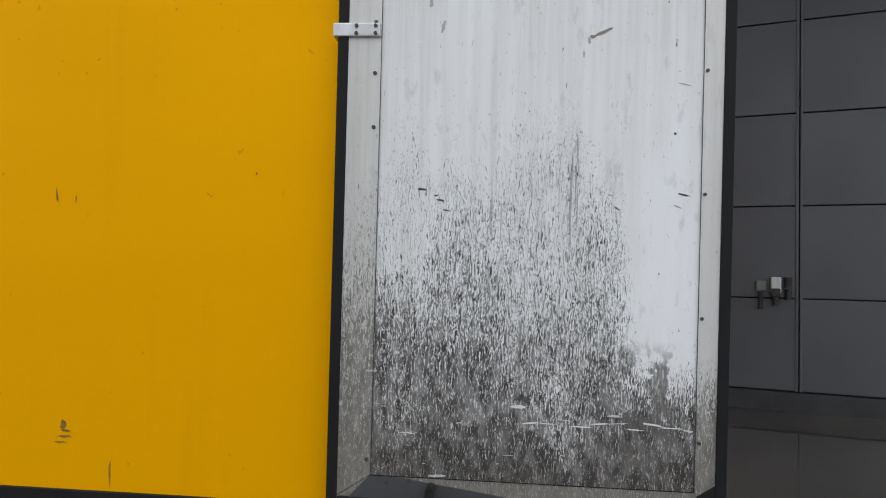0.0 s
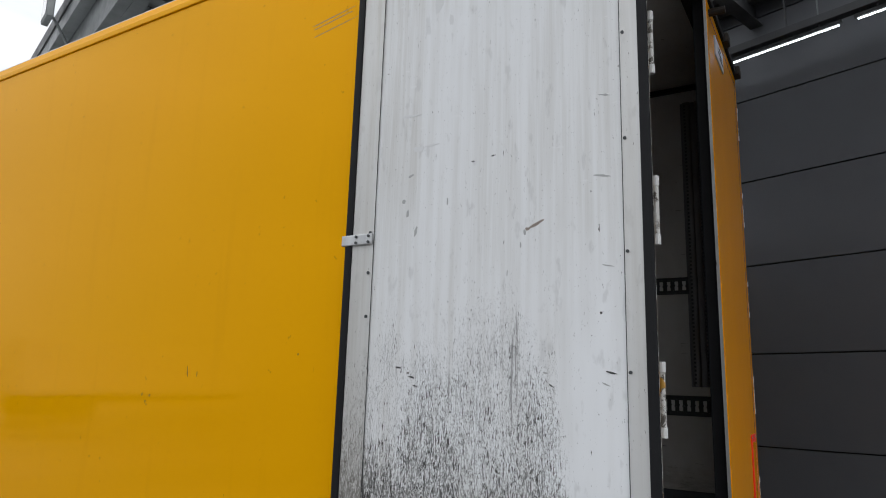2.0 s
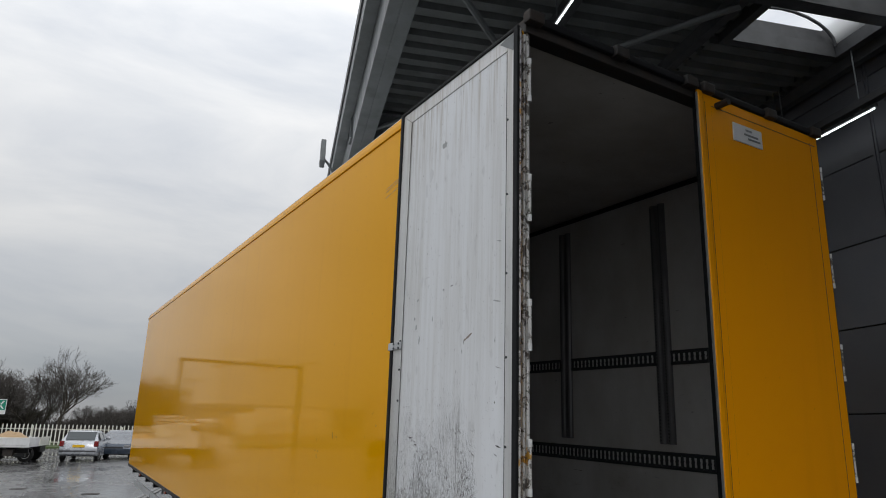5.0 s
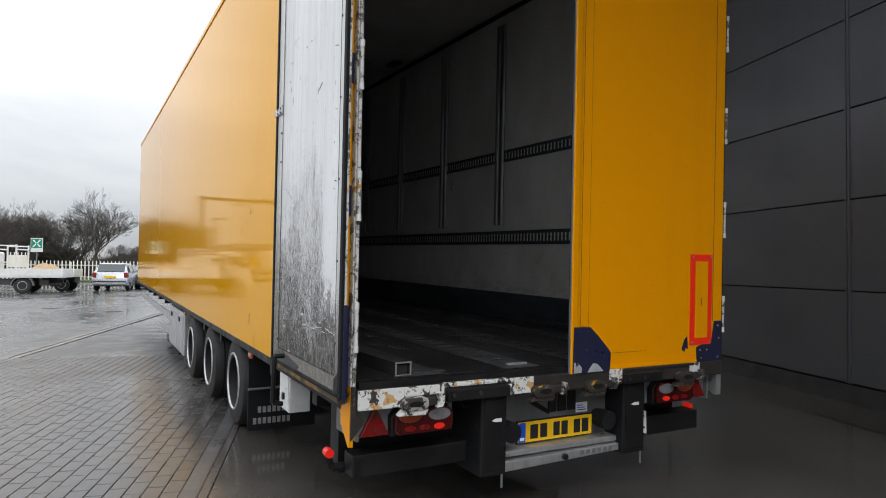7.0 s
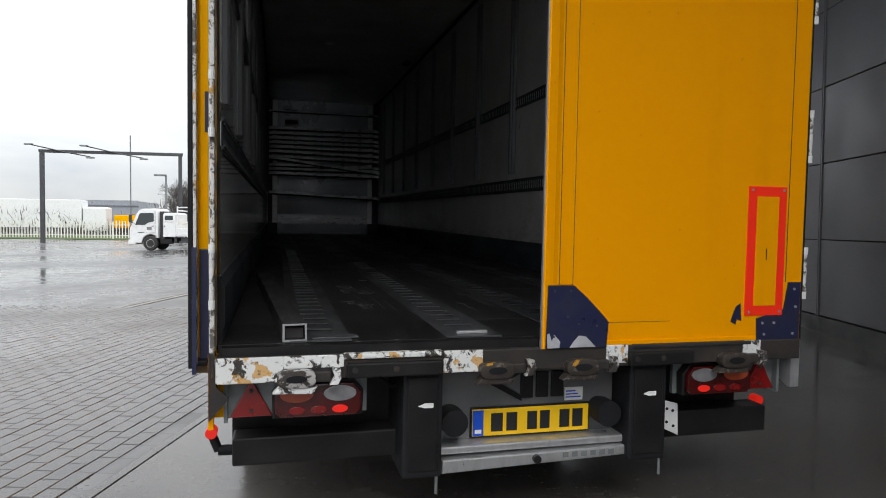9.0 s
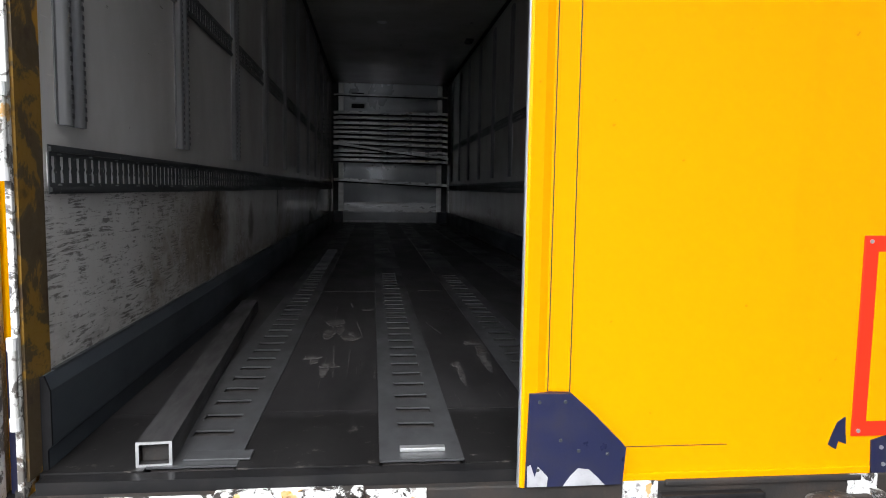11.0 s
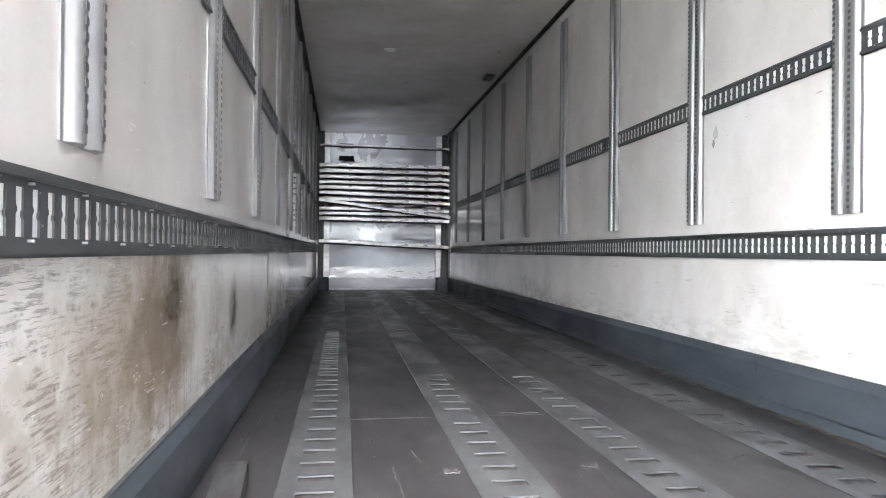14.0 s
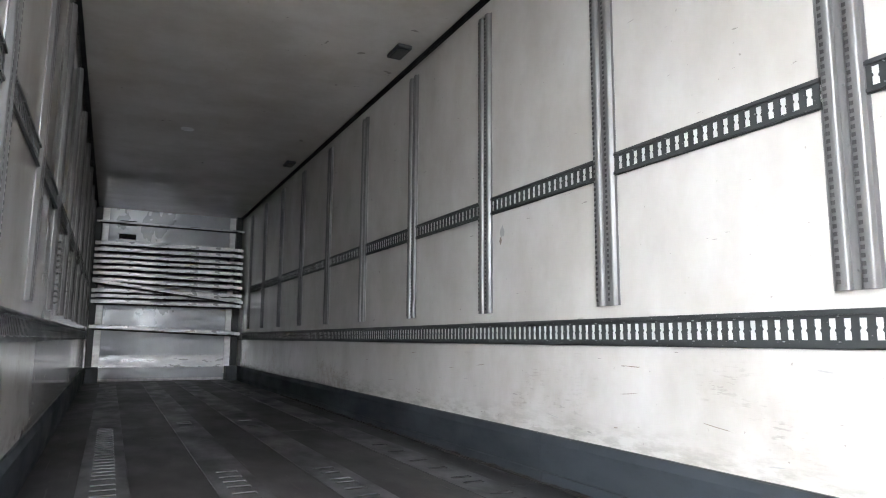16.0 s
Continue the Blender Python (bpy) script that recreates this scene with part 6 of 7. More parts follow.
solo("metal_strip", boxes((-0.09, 0.09, -0.03, 0.03, 0, 0.006), bevel=0.002), STRIP, "flat grey metal strip on the floor by the sill", "metal strip", TR @ T((-0.80, 0.11, F + 0.003)))

# ---------------------------------------------------------------- far side of the yard


def car_body(profile, half, roof_half, belt):
    """A car body lofted over a side profile: the part above the belt leans in."""
    bm = bmesh.new()
    rows = []
    for sgn in (-1, 1):
        rows.append([bm.verts.new((sgn * (half if z <= belt else half - (half - roof_half) * min(1, (z - belt) / 0.45)), y, z)) for y, z in profile])
    n = len(profile)
    bm.faces.new(rows[0])
    bm.faces.new(rows[1][::-1])
    for i in range(n):
        bm.faces.new((rows[0][i], rows[1][i], rows[1][(i + 1) % n], rows[0][(i + 1) % n]))
    bmesh.ops.recalc_face_normals(bm, faces=bm.faces)
    bmesh.ops.bevel(bm, geom=[e for e in bm.edges if e.calc_face_angle(0) > 0.5], offset=0.05, segments=2, affect="EDGES", profile=0.6)
    return bm


def road_wheel(ob, x, y, r, sx, w=0.09):
    t = part("wheel", lathe([(-w, r * 0.6), (-w, r * 0.92), (-w * 0.7, r), (w * 0.7, r), (w, r * 0.92), (w, r * 0.6)], "x", 24), TYRE, ob, smooth=True, at=T((x, y, r)))
    part("rim", lathe([(sx * w * 0.95, r * 0.62), (sx * w * 1.04, r * 0.58), (sx * w * 0.6, r * 0.4), (sx * w * 0.8, r * 0.15), (sx * w * 0.82, 0.01)], "x", 20), RIM, t, smooth=True)


def hatchback(name, label, paint, m):
    """Rear at y = 0, bonnet towards +y."""
    ob = thing(name, label, "car", m, "parked cars")
    prof = [(0.05, 0.28), (0.0, 0.42), (0.02, 0.62), (0.10, 0.82), (0.20, 0.98), (0.52, 1.36), (0.72, 1.43), (1.7, 1.42), (2.15, 1.33), (2.75, 0.98), (3.65, 0.78), (3.80, 0.55), (3.78, 0.28), (3.3, 0.22), (0.5, 0.22)]
    part("body", car_body(prof, 0.83, 0.60, 0.95), paint, ob, smooth=True)
    part("rear_window", prism([(0.225, 0.99), (0.545, 1.355), (0.51, 1.372), (0.18, 1.0)], "x", -0.63, 0.63), CAR_GLASS, ob)
    for sx in (-1, 1):
        for y0, y1 in ((0.62, 1.45), (1.52, 2.5)):
            t0, t1 = y0 + 0.22, min(y1, 2.2)
            bm = bmesh.new()
            pts = [(sx * 0.832, y0 + 0.05, 0.98), (sx * 0.832, y1, 0.98), (sx * 0.655, t1 - 0.05, 1.33), (sx * 0.655, t0, 1.33)]
            a = [bm.verts.new(p) for p in pts]
            b = [bm.verts.new((p[0] + sx * 0.012, p[1], p[2])) for p in pts]
            bm.faces.new(a), bm.faces.new(b)
            for i in range(4):
                bm.faces.new((a[i], a[(i + 1) % 4], b[(i + 1) % 4], b[i]))
            bmesh.ops.recalc_face_normals(bm, faces=bm.faces)
            part("side_window", bm, CAR_GLASS, ob)
        part("tail_lamp", boxes((sx * 0.74 - 0.09, sx * 0.74 + 0.095, -0.01, 0.30, 0.70, 0.95), bevel=0.03), RED_LENS, ob)
        part("mirror", boxes((sx * 0.9 - 0.08, sx * 0.9 + 0.08, 2.3, 2.42, 0.96, 1.1), bevel=0.03), paint, ob)
        for y in (0.65, 3.05):
            road_wheel(ob, sx * 0.74, y, 0.29, sx)
    part("bumper", boxes((-0.8, 0.8, -0.06, 0.1, 0.33, 0.52), bevel=0.04), PLASTIC if paint is BLUE_CAR else paint, ob)
    part("bumper_strip", boxes((-0.78, 0.78, -0.075, -0.05, 0.46, 0.52), bevel=0.008), PLASTIC, ob, "black bumper strip")
    part("number_plate", boxes((-0.26, 0.26, -0.008, 0.01, 0.66, 0.77)), PLATE_YELLOW, ob, "yellow plate")
    return ob


def ground_at(x, y):
    p = YF.inverted() @ Vector((x, y, 0))
    return fall(p.y)


def put(x, y, turn):
    return T((x, y, ground_at(x, y))) @ pose(0, 0, 0, 0, 0, turn)


hatchback("car", "small silver hatchback parked tail-on before the fence", SILVER, put(-1.12, 34.6, -14))
blue = hatchback("car", "dark blue hatchback parked nose-on beside the silver one", BLUE_CAR, put(1.45, 39.8, 166))
for sx in (-1, 1):
    part("head_lamp", boxes((sx * 0.62 - 0.14, sx * 0.62 + 0.14, 3.72, 3.79, 0.6, 0.72), bevel=0.02), CLEAR_LENS, blue)
part("grille", boxes((-0.45, 0.45, 3.74, 3.8, 0.56, 0.64)), PLASTIC, blue)

# small white tipper truck, side-on, cab away to -x
trk = thing("light_truck", "small white tipper truck with a heap of sand on its bed", "truck", put(-8.02, 34.1, -12) @ Matrix.Diagonal((0.905, 0.905, 0.905, 1)))
arch = [(1.15 + 0.50 * math.cos(a), 0.40 + 0.50 * math.sin(a)) for a in [0.62 + 2.5 * k / 8 for k in range(9)]]
cab = part("cab", prism([(0.03, 0.42), (0.0, 0.62), (0.0, 1.12), (0.05, 1.30), (0.40, 2.06), (0.52, 2.22), (0.75, 2.31), (1.40, 2.33), (1.52, 2.28), (1.56, 2.15), (1.56, 0.72)] + arch, "y", -0.88, 0.88, bevel=0.05), WHITE_PAINT, trk, "white cab")
part("side_window", prism([(0.32, 1.42), (0.56, 2.02), (0.66, 2.08), (1.30, 2.08), (1.34, 2.02), (1.34, 1.62), (1.05, 1.56), (0.85, 1.42)], "y", -0.895, -0.872), CAR_GLASS, cab)
part("windscreen", prism([(0.035, 1.30), (0.40, 2.08), (0.43, 2.05), (0.065, 1.29)], "y", -0.76, 0.76), CAR_GLASS, cab)
part("door_gap", boxes((1.40, 1.415, -0.886, -0.878, 0.95, 2.2), (0.42, 1.40, -0.886, -0.878, 0.97, 0.982)), INK, cab)
part("grey_stripe", boxes((0.48, 0.80, -0.886, -0.878, 0.98, 1.03), (0.95, 1.22, -0.886, -0.878, 1.14, 1.30)), STEEL_GREY, cab, "faded grey print")
part("door_handle", boxes((1.20, 1.34, -0.895, -0.878, 1.34, 1.38)), PLASTIC, cab)
part("head_lamp", boxes((-0.01, 0.10, -0.86, -0.55, 0.70, 0.86), bevel=0.02), CLEAR_LENS, cab)
part("front_bumper", boxes((-0.06, 0.34, -0.89, 0.89, 0.34, 0.60), bevel=0.04), WHITE_PAINT, cab)
mir = part("mirror", boxes((0.06, 0.18, -1.10, -0.94, 1.55, 1.98), bevel=0.03), PLASTIC, cab)
part("mirror_arm", tubes(((0.30, -0.88, 1.98), (0.12, -1.0, 1.96), 0.015), ((0.30, -0.88, 1.5), (0.12, -1.0, 1.56), 0.015)), PLASTIC, mir)
# solid dark block in place of the open gap between cab and locker
part("cab_back", boxes((1.58, 1.84, -0.62, 0.62, 0.62, 2.18)), PLASTIC, trk, "dark block standing in for the gap behind the cab")
locker = part("locker", prism([(1.86, 0.76), (1.86, 1.98), (1.93, 2.09), (2.46, 2.10), (2.54, 2.02), (2.54, 0.76)], "y", -0.94, 0.94, bevel=0.03), WHITE_PAINT, trk, "white locker behind the cab")
part("locker_window", boxes((1.96, 2.40, -0.953, -0.935, 1.70, 1.94), bevel=0.004), CAR_GLASS, locker)
part("locker_seam", boxes((1.90, 2.50, -0.946, -0.938, 1.585, 1.60)), INK, locker)
part("locker_catch", boxes((1.90, 1.98, -0.955, -0.938, 1.30, 1.38)), INK, locker)
part("frame", boxes((0.3, 5.6, -0.42, -0.27, 0.52, 0.70), (0.3, 5.6, 0.27, 0.42, 0.52, 0.70)), BLACK, trk)
for x0, x1, z0, z1, mat in ((1.66, 2.30, 0.38, 0.66, BLACK), (2.42, 2.56, 0.42, 0.74, PLASTIC), (2.80, 3.36, 0.44, 0.72, RAIL), (4.62, 5.05, 0.40, 0.70, RUSTY), (5.10, 5.55, 0.36, 0.52, BLACK)):
    part("chassis_box", boxes((x0, x1, -0.82, -0.45, z0, z1), bevel=0.02), mat, trk)
bed = part("bed", boxes((2.62, 5.72, -1.0, 1.0, 0.80, 0.88), bevel=0.006), WHITE_PAINT, trk, "white tipper bed")
for y0, y1 in ((-1.02, -0.97), (0.97, 1.02)):
    part("drop_side", boxes((2.66, 5.68, y0, y1, 0.885, 1.25), (2.70, 5.64, y0 - 0.006, y1 + 0.006, 1.19, 1.24), (2.70, 5.64, y0 - 0.006, y1 + 0.006, 0.90, 0.94), bevel=0.005), WHITE_PAINT, bed, "white drop side")
for x in (2.64, 5.70):
    part("corner_stake", boxes((x - 0.04, x + 0.04, -1.045, -0.965, 0.82, 1.34), bevel=0.006), WHITE_PAINT, bed)
part("tailboard", boxes((5.69, 5.74, -0.97, 0.97, 0.885, 1.25), bevel=0.005), WHITE_PAINT, bed)
rack = part("rack", tubes(*[((x, y, 1.25), (x, y, 2.46), 0.042) for x in (2.66, 3.62) for y in (-0.96, 0.96)], ((2.66, -0.96, 2.40), (3.62, -0.96, 2.40), 0.034), ((2.66, 0.96, 2.40), (3.62, 0.96, 2.40), 0.034), ((2.66, -0.96, 2.22), (2.66, 0.96, 2.22), 0.034), ((3.62, -0.96, 2.22), (3.62, 0.96, 2.22), 0.034)), WHITE_PAINT, trk, "white ladder rack")
for k in range(5):
    part("rack_bar", tubes(((2.80 + 0.17 * k, 0.96, 1.3), (2.80 + 0.17 * k, 0.96, 2.1), 0.022)), WHITE_PAINT, rack)
part("headboard", boxes((2.70, 3.58, 0.90, 0.94, 1.30, 1.95), bevel=0.006), FENCE, rack, "cream board")
part("side_board", boxes((2.70, 3.58, -0.955, -0.935, 1.52, 1.60), bevel=0.006), FENCE, rack, "cream board")
heap = bmesh.new()
bmesh.ops.create_grid(heap, x_segments=26, y_segments=14, size=1.0, matrix=T((4.55, 0, 0.9)) @ Matrix.Diagonal((1.1, 0.93, 1, 1)))
for v in heap.verts:
    u, w = (v.co.x - 4.7) / 1.0, v.co.y / 0.95
    v.co.z = 0.93 + 0.58 * max(0.0, 1 - u * u) * max(0.15, 1 - w * w) + 0.07 * noise.noise(v.co * 4)
part("sand_heap", heap, SAND, trk, "tan heap of sand")
for y0 in (-0.80, 0.80):
    sy = -1 if y0 < 0 else 1
    for x in (1.15, 3.90):
        t = part("wheel", lathe([(-0.11, 0.2), (-0.11, 0.36), (-0.07, 0.40), (0.07, 0.40), (0.11, 0.36), (0.11, 0.2)], "y", 24), TYRE, trk, smooth=True, at=T((x, y0, 0.40)))
        part("rim", lathe([(sy * 0.105, 0.23), (sy * 0.115, 0.21), (sy * 0.05, 0.12), (sy * 0.1, 0.06), (sy * 0.1, 0.01)], "y", 20, caps=False), RIM, t, smooth=True)
    part("mudguard", prism([(3.90 + 0.52 * math.cos(a), 0.40 + 0.50 * math.sin(a)) for a in [math.pi * k / 10 for k in range(11)]] + [(3.90 + 0.47 * math.cos(a), 0.40 + 0.45 * math.sin(a)) for a in [math.pi * (10 - k) / 10 for k in range(11)]], "y", y0 - 0.17, y0 + 0.15), STEEL_GREY, trk)

# low cream flatbed behind the tipper, most of it hidden by it
fb = thing("flatbed_trailer", "low cream flatbed trailer with timber behind the white truck", "trailer", put(-3.4, 35.6, -12))
part("deck", boxes((-1.6, 0.9, -0.9, 0.9, 0.72, 0.80), (-1.6, 0.9, -0.93, -0.9, 0.72, 1.05), (0.87, 0.9, -0.9, 0.9, 0.80, 1.12), bevel=0.008), FENCE, fb, "cream drop-side deck")
part("frame", boxes((-1.6, 0.85, -0.55, 0.55, 0.45, 0.71), bevel=0.01), BLACK, fb)
for k in range(5):
    part("board", boxes((-1.4 + 0.1 * k, 0.6 + 0.05 * k, -0.7 + 0.28 * k, -0.5 + 0.28 * k, 0.80 + 0.03 * k, 0.86 + 0.03 * k)), TIMBER, fb)
for y0, sy in ((-0.85, -1), (0.85, 1)):
    t = part("wheel", lathe([(-0.09, 0.2), (-0.09, 0.31), (-0.06, 0.34), (0.06, 0.34), (0.09, 0.31), (0.09, 0.2)], "y", 24), TYRE, fb, smooth=True, at=T((0.35, y0, 0.34)))
    part("rim", lathe([(sy * 0.085, 0.2), (sy * 0.095, 0.18), (sy * 0.05, 0.1), (sy * 0.08, 0.05), (sy * 0.08, 0.01)], "y", 20, caps=False), RIM, t, smooth=True)

# long white box trailer further off on the same side
wt = thing("box_trailer", "long white box trailer parked across the yard", "trailer", put(-30.2, 33.6, 6))
part("box", boxes((0, 13.6, -1.27, 1.27, 1.25, 3.95), bevel=0.03), WHITE_PAINT, wt, "white box")
part("lower_rail", boxes((0.01, 13.59, -1.29, 1.29, 1.12, 1.25)), PLATE_BLUE, wt, "dark blue lower rail")
part("frame", boxes((0.5, 13.4, -0.5, 0.5, 0.85, 1.11)), BLACK, wt)
for x in (10.2, 11.5, 12.8):
    for y0, sy in ((-1.12, -1), (1.12, 1)):
        t = part("wheel", lathe([(-0.15, 0.25), (-0.15, 0.45), (-0.1, 0.5), (0.1, 0.5), (0.15, 0.45), (0.15, 0.25)], "y", 28), TYRE, wt, smooth=True, at=T((x, y0, 0.5)))
        part("rim", lathe([(sy * 0.145, 0.29), (sy * 0.155, 0.27), (sy * 0.07, 0.17), (sy * 0.12, 0.08), (sy * 0.12, 0.01)], "y", 20, caps=False), RIM, t, smooth=True)

# palisade fence on a low rail, with its verge
FS = 47.0
verge = solo("grass_verge", boxes((-75, 45, FS - 2.4, FS + 14, fall(FS) - 0.1, fall(FS) + 0.06)), GRASS, "low green grass verge along the fence", "grass", YF, kind="stuff")
guard = thing("crash_barrier", "grey steel crash barrier before the fence", "barrier", YF @ T((0, FS - 1.6, fall(FS) + 0.06)))
part("rail", prism([(0.0, 0.42), (0.05, 0.46), (0.0, 0.52), (0.05, 0.58), (0.0, 0.64), (-0.02, 0.64), (-0.02, 0.42)], "x", -8, 30), STEEL_GREY, guard)
for k in range(10):
    part("post", boxes((-7.5 + 4 * k, -7.4 + 4 * k, 0.06, 0.12, 0, 0.62)), STEEL_GREY, guard)
fence = thing("fence", "cream steel palisade fence across the far side", "fence", YF @ T((0, FS, fall(FS) + 0.05)))
pale_me = mesh_of("pale", prism([(-0.04, 0.0), (0.04, 0.0), (0.04, 1.40), (0.0, 1.48), (-0.04, 1.40)], "y", -0.012, 0.012), FENCE)
for k in range(290):
    part("pale", pale_me, None, fence, at=T((-42 + 0.27 * k, 0, 0.06)))
for z in (0.25, 1.15):
    part("rail", boxes((-42.2, 36.5, 0.013, 0.05, z, z + 0.06)), FENCE, fence)
for k in range(14):
    part("post", boxes((-42 + 6 * k, -41.88 + 6 * k, 0.05, 0.15, 0, 1.42)), FENCE, fence)
far = solo("pale_fence_run", boxes(*[(-75 + 0.27 * k, -74.92 + 0.27 * k, FS - 0.01, FS + 0.01, fall(FS), fall(FS) + 1.5) for k in range(122)], (-75, -42, FS + 0.01, FS + 0.04, fall(FS) + 0.3, fall(FS) + 0.37), (-75, -42, FS + 0.01, FS + 0.04, fall(FS) + 1.2, fall(FS) + 1.26)), FENCE, "far run of cream palisade fence", "fence", YF, kind="stuff")

sign = thing("safety_sign", "green assembly point sign on a pole by the fence", "sign", YF @ T((-20.1, FS - 0.5, fall(FS))))
part("pole", tubes(((0, 0, 0), (0, 0, 3.2), 0.04)), STEEL_GREY, sign)
part("board", boxes((-0.42, 0.42, -0.06, -0.035, 2.2, 3.25), bevel=0.02), WHITE_PAINT, sign)
part("field", boxes((-0.38, 0.38, -0.068, -0.058, 2.5, 3.2)), GREEN_SIGN, sign, "green field")
for pts in ([(-0.3, 3.12), (-0.18, 3.12), (-0.02, 2.9), (-0.08, 2.86)], [(0.3, 3.12), (0.18, 3.12), (0.02, 2.9), (0.08, 2.86)], [(-0.3, 2.58), (-0.18, 2.58), (-0.02, 2.8), (-0.08, 2.84)], [(0.3, 2.58), (0.18, 2.58), (0.02, 2.8), (0.08, 2.84)]):
    part("arrow", prism(pts, "y", -0.074, -0.066), WHITE_PRINT, sign)

# dark gantry frame with lamp arms
gan = thing("gantry", "dark steel gantry frame with lamp arms over the yard", "gantry", put(-7.6, 47.0, -3))
part("post", boxes((-0.11, 0.11, -0.11, 0.11, 0, 6.1)), DARK_STEEL, gan)
part("post", boxes((-8.95, -8.7, -0.12, 0.12, 0, 6.1)), DARK_STEEL, gan)
part("beam", boxes((-9.0, 0.16, -0.12, 0.12, 6.1, 6.30)), DARK_STEEL, gan)
for x in (-4.2, -7.6):
    part("lamp_arm", tubes(((x, -0.15, 6.2), (x - 1.9, -0.4, 6.6), 0.04), ((x, -0.15, 6.2), (x + 1.9, -0.4, 5.85), 0.04)), DARK_STEEL, gan)
    for dx, z in ((-1.9, 6.55), (1.9, 5.75)):
        part("lamp_head", boxes((x + dx - 0.25, x + dx + 0.25, -0.5, -0.25, z, z + 0.1), bevel=0.02), STEEL_GREY, gan)
mast = solo("mast", tubes(((0, 0, 0), (0, 0, 8.4), 0.05)), STEEL_GREY, "thin grey mast behind the fence", "mast", put(-12.4, 55.0, 0))
lampost = thing("street_lamp", "grey street lamp with a short arm", "lamp", put(-9.6, 54.0, 0))
part("pole", tubes(((0, 0, 0), (0, 0, 5.2), 0.07)), STEEL_GREY, lampost)
part("head", boxes((-0.9, 0.05, -0.1, 0.1, 5.15, 5.3), bevel=0.03), STEEL_GREY, lampost)
barn = solo("warehouse", boxes((-34, 0, 0, 14, 0, 5.2), (-34, 0, -0.3, 0.0, 4.4, 5.3)), BULKHEAD, "long low pale warehouse far behind the fence", "building", put(-24, 120.0, -4))
tank = thing("parked_lorry", "white lorry parked far behind the fence", "truck", put(-28.6, 72.0, 0))
part("body", boxes((0, 8.5, -1.2, 1.2, 0.9, 3.7), bevel=0.05), WHITE_PAINT, tank)
part("cab", boxes((8.6, 10.8, -1.2, 1.2, 0.6, 3.0), bevel=0.15), WHITE_PAINT, tank)
part("skip", boxes((11.5, 16.5, -1.2, 1.2, 0.9, 2.2), bevel=0.05), YELLOW, tank, "yellow skip")


def tree(m, height, seed, spread=0.5, depth=8):
    """A bare winter tree: an upright leader with forked limbs down to very fine twigs."""
    rng = random.Random(seed)
    ob = thing("tree", "bare winter tree with fine twigs behind the fence", "tree", m, "bare trees")
    verts, faces = [], []
    tv, tf = [], []

    def limb(p, q, r0, r1, fine):
        d = (q - p).normalized()
        side = d.orthogonal().normalized()
        up = d.cross(side)
        n = 3 if fine else 6
        V, Fc = (tv, tf) if fine else (verts, faces)
        base = len(V)
        for c, r in ((p, r0), (q, r1)):
            for i in range(n):
                a = 2 * math.pi * i / n
                V.append(c + side * (r * math.cos(a)) + up * (r * math.sin(a)))
        for i in range(n):
            Fc.append((base + i, base + (i + 1) % n, base + n + (i + 1) % n, base + n + i))

    def grow(p, d, length, r, level):
        bend = Vector((rng.gauss(0, 0.10), rng.gauss(0, 0.10), rng.gauss(0.04, 0.05)))
        mid = p + d * (length * 0.5)
        d2 = (d + bend).normalized()
        q = mid + d2 * (length * 0.5)
        limb(p, mid, r, r * 0.86, level >= 3)
        limb(mid, q, r * 0.86, r * 0.72, level >= 3)
        if level == depth:
            return
        kids = 4 if level < 2 else rng.choice((2, 3)) if level < 6 else 2
        for k in range(kids):
            side = Vector((rng.gauss(0, 1), rng.gauss(0, 1), rng.gauss(0.15, 0.5))).normalized()
            nd = (d2 * rng.uniform(0.8, 1.1) + side * rng.uniform(spread * 0.7, spread * 1.35)).normalized()
            start = p.lerp(q, rng.uniform(0.45, 1.0)) if k else q
            grow(start, nd, length * rng.uniform(0.66, 0.84), max(r * rng.uniform(0.50, 0.66), 0.0075), level + 1)

    grow(Vector((0, 0, 0)), Vector((0, 0, 1)), height * 0.24, height * 0.014, 0)
    for nm, V, Fc, mat in (("trunk", verts, faces, BARK), ("crown", tv, tf, TWIG)):
        me = bpy.data.meshes.new(nm)
        me.from_pydata([tuple(v) for v in V], [], Fc)
        me.materials.append(mat)
        part(nm, me, None, ob)
    return ob


def far_place(px, py):
    return put(px, py, 0)


t1 = tree(far_place(-1.5, 58), 8.6, 3, 0.60)
t2 = tree(far_place(-3.7, 60), 6.8, 5, 0.58)
t3 = tree(far_place(-6.2, 61), 7.6, 8, 0.66)
for k, (x, y, s, src) in enumerate(((-2.5, 60.5, 0.9, t1), (-7.4, 60, 1.0, t3), (-5.2, 62, 0.95, t3), (-8.3, 62, 0.92, t3), (-6.8, 64, 1.05, t2), (-9.0, 60, 0.8, t1), (-4.6, 64, 0.85, t2), (-5.8, 59, 0.85, t1), (-7.0, 58.5, 0.8, t2), (0.9, 66, 0.62, t2), (2.6, 62, 0.62, t2), (4.5, 64, 0.7, t3),
                                    (8.0, 66, 0.7, t1), (6.2, 61, 0.6, t3))):
    c = copy_thing(src, far_place(x, y) @ pose(0, 0, 0, 0, 0, 57 * k))
    c.scale = (s, s, s)
rng = random.Random(4)
hv, hf = [], []
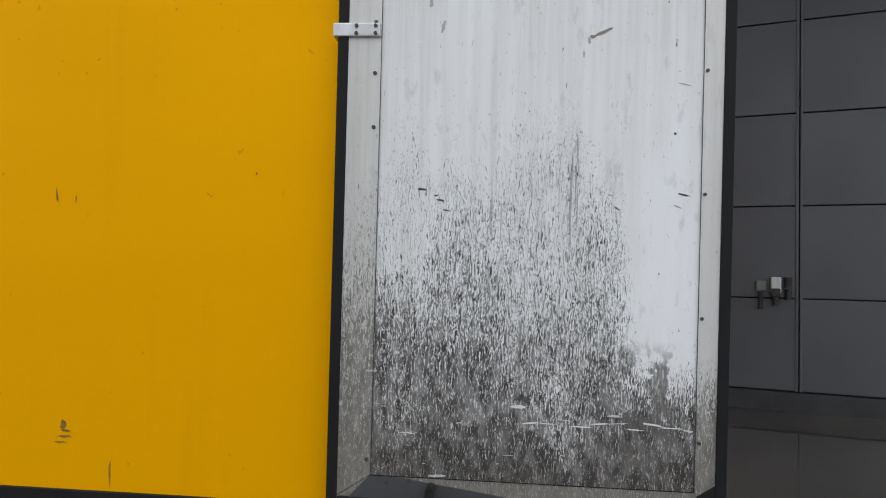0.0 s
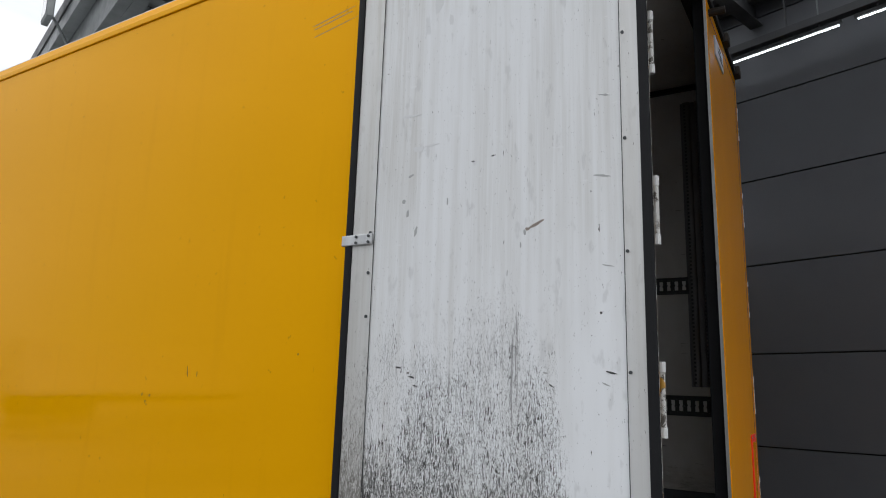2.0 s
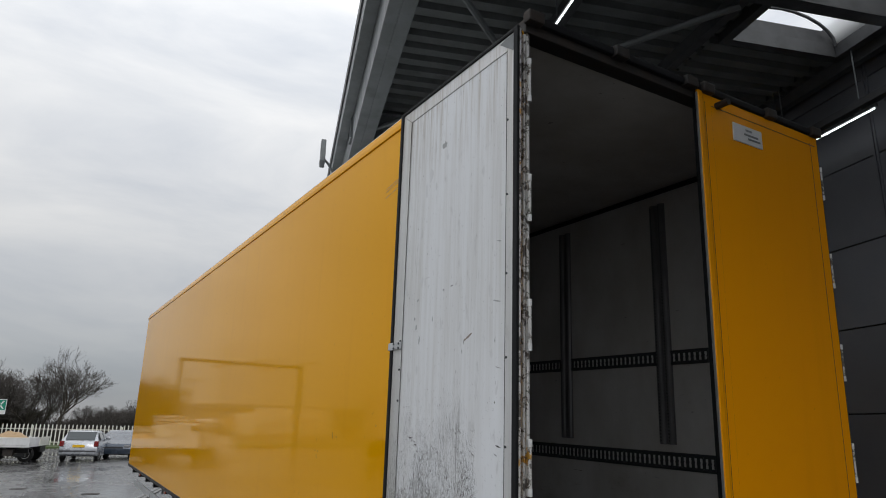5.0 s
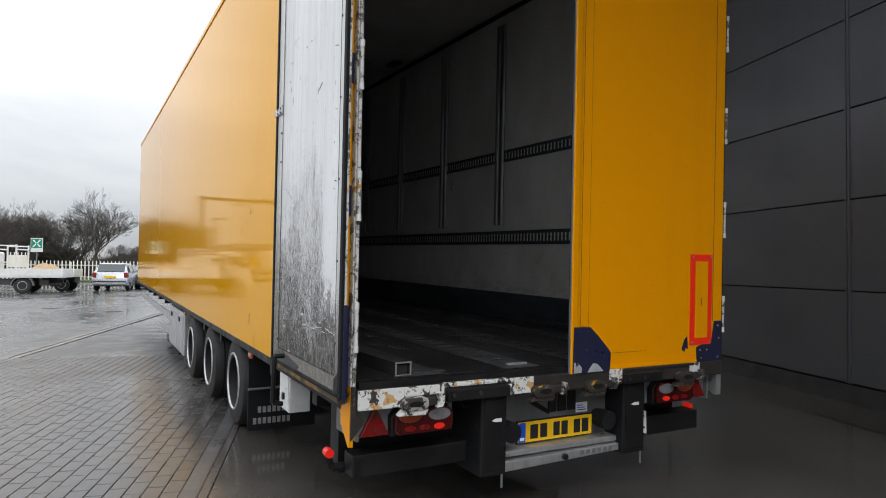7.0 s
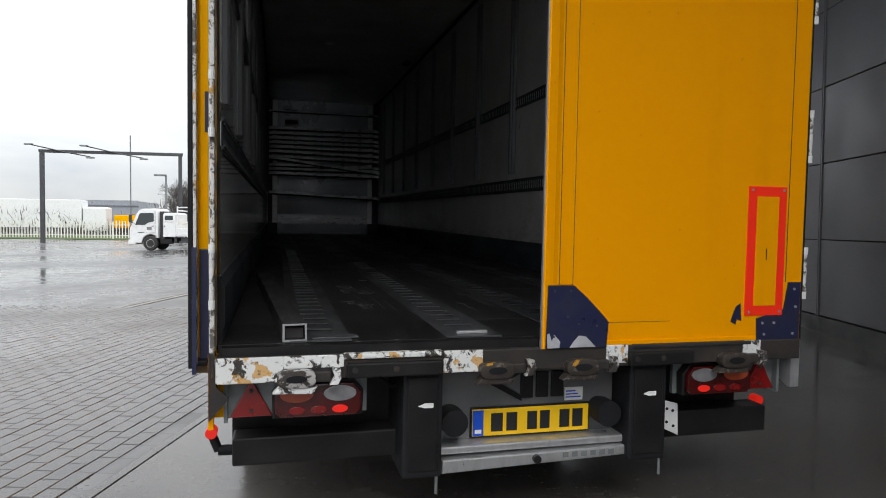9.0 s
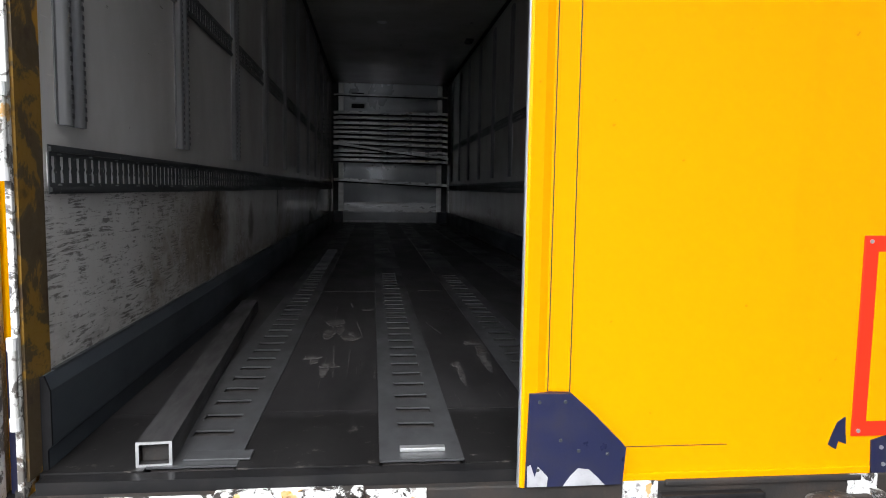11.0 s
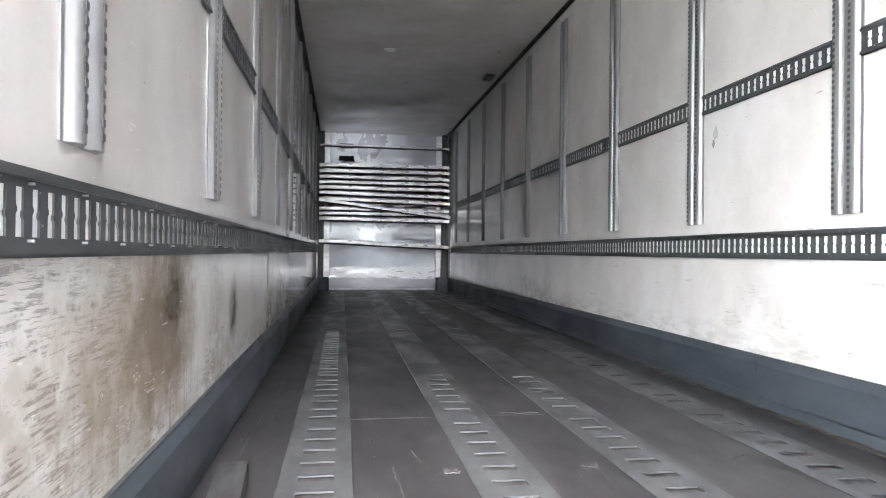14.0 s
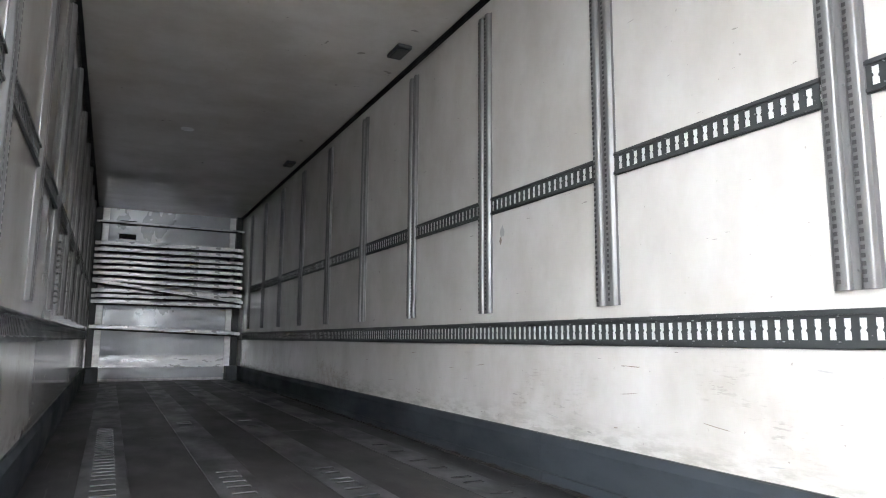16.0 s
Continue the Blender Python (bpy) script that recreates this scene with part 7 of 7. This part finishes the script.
for k in range(60000):
    x, y = (rng.uniform(-60, 40), rng.uniform(70, 80)) if k % 3 == 1 else (rng.gauss(-6.4, 1.7), rng.uniform(62, 67)) if k % 3 else (rng.uniform(-14, 12), rng.uniform(63, 69))
    z0 = fall(99) + rng.uniform(0, (2.4, 2.6, 5.6)[k % 3]) * (0.6 + 0.4 * math.sin(x * 0.31) * math.sin(x * 0.113 + 1))
    d = Vector((rng.gauss(0, 0.4), rng.gauss(0, 0.3), rng.uniform(0.3, 1.0)))
    p, w = Vector((x, y, z0)), Vector((rng.uniform(0.012, 0.04), 0, 0))
    b = len(hv)
    hv += [tuple(p - w), tuple(p + w), tuple(p + d)]
    hf.append((b, b + 1, b + 2))
me = bpy.data.meshes.new("hedge")
me.from_pydata(hv, [], hf)
me.materials.append(TWIG)
tagged(new("hedge", me), "far bare hedge and scrub behind the fence", "hedge", kind="stuff")

# drain covers in the paving
for r, s in ((-5.2, 12.0), (-7.4, 13.5), (-3.9, -1.0)):
    solo("drain_cover", tubes(((0, 0, -0.02), (0, 0, 0.008), 0.22), sides=24), RUSTY, "round dark drain cover in the paving", "drain cover", YF @ T((r, s, fall(s))), "drain covers")

# ---------------------------------------------------------------- paving bricks before the canopy
BL, BW = 0.21, 0.105
bm = bmesh.new()
box(bm, 0.003, BL - 0.003, 0.0015, BW - 0.0015, -0.05, 0.0)
bmesh.ops.bevel(bm, geom=[e for e in bm.edges if all(v.co.z > -0.01 for v in e.verts)], offset=0.0035, segments=1, affect="EDGES")
brick_me = mesh_of("brick", bm, PAVER)
pave = solo("pavement", boxes((-6.4, -0.31, -6.2, 2.0, -0.3, -0.0055)), YARD, "grey brick paving of the yard, wet", "pavement", YF, kind="structure")
near, rest_v, rest_f = [], [], []
src_v = [tuple(v.co) for v in brick_me.vertices]
src_f = [tuple(p.vertices) for p in brick_me.polygons]
rng = random.Random(9)
row = 0
r = -6.4
while r < -0.31 - BW:
    s = -6.2 - (BL / 2 if row % 2 else 0.0)
    while s < 2.0 - BL:
        z, lean = rng.uniform(-0.002, 0.0005), rng.gauss(0, 0.15)
        m = T((r + BW, s, z)) @ pose(0, 0, 0, lean, rng.gauss(0, 0.15), 90)
        if -2.0 < r < -0.3 and -5.2 < s < -1.3 and len(near) < 300:
            near.append(m)
        else:
            b = len(rest_v)
            rest_v += [tuple(m @ Vector(v)) for v in src_v]
            rest_f += [tuple(i + b for i in f) for f in src_f]
        s += BL
    r += BW
    row += 1
for m in near:
    part("brick", brick_me, None, pave, at=m)
me = bpy.data.meshes.new("bricks")
me.from_pydata(rest_v, [], rest_f)
me.materials.append(PAVER)
tagged(part("bricks", me, None, pave), kind="stuff")
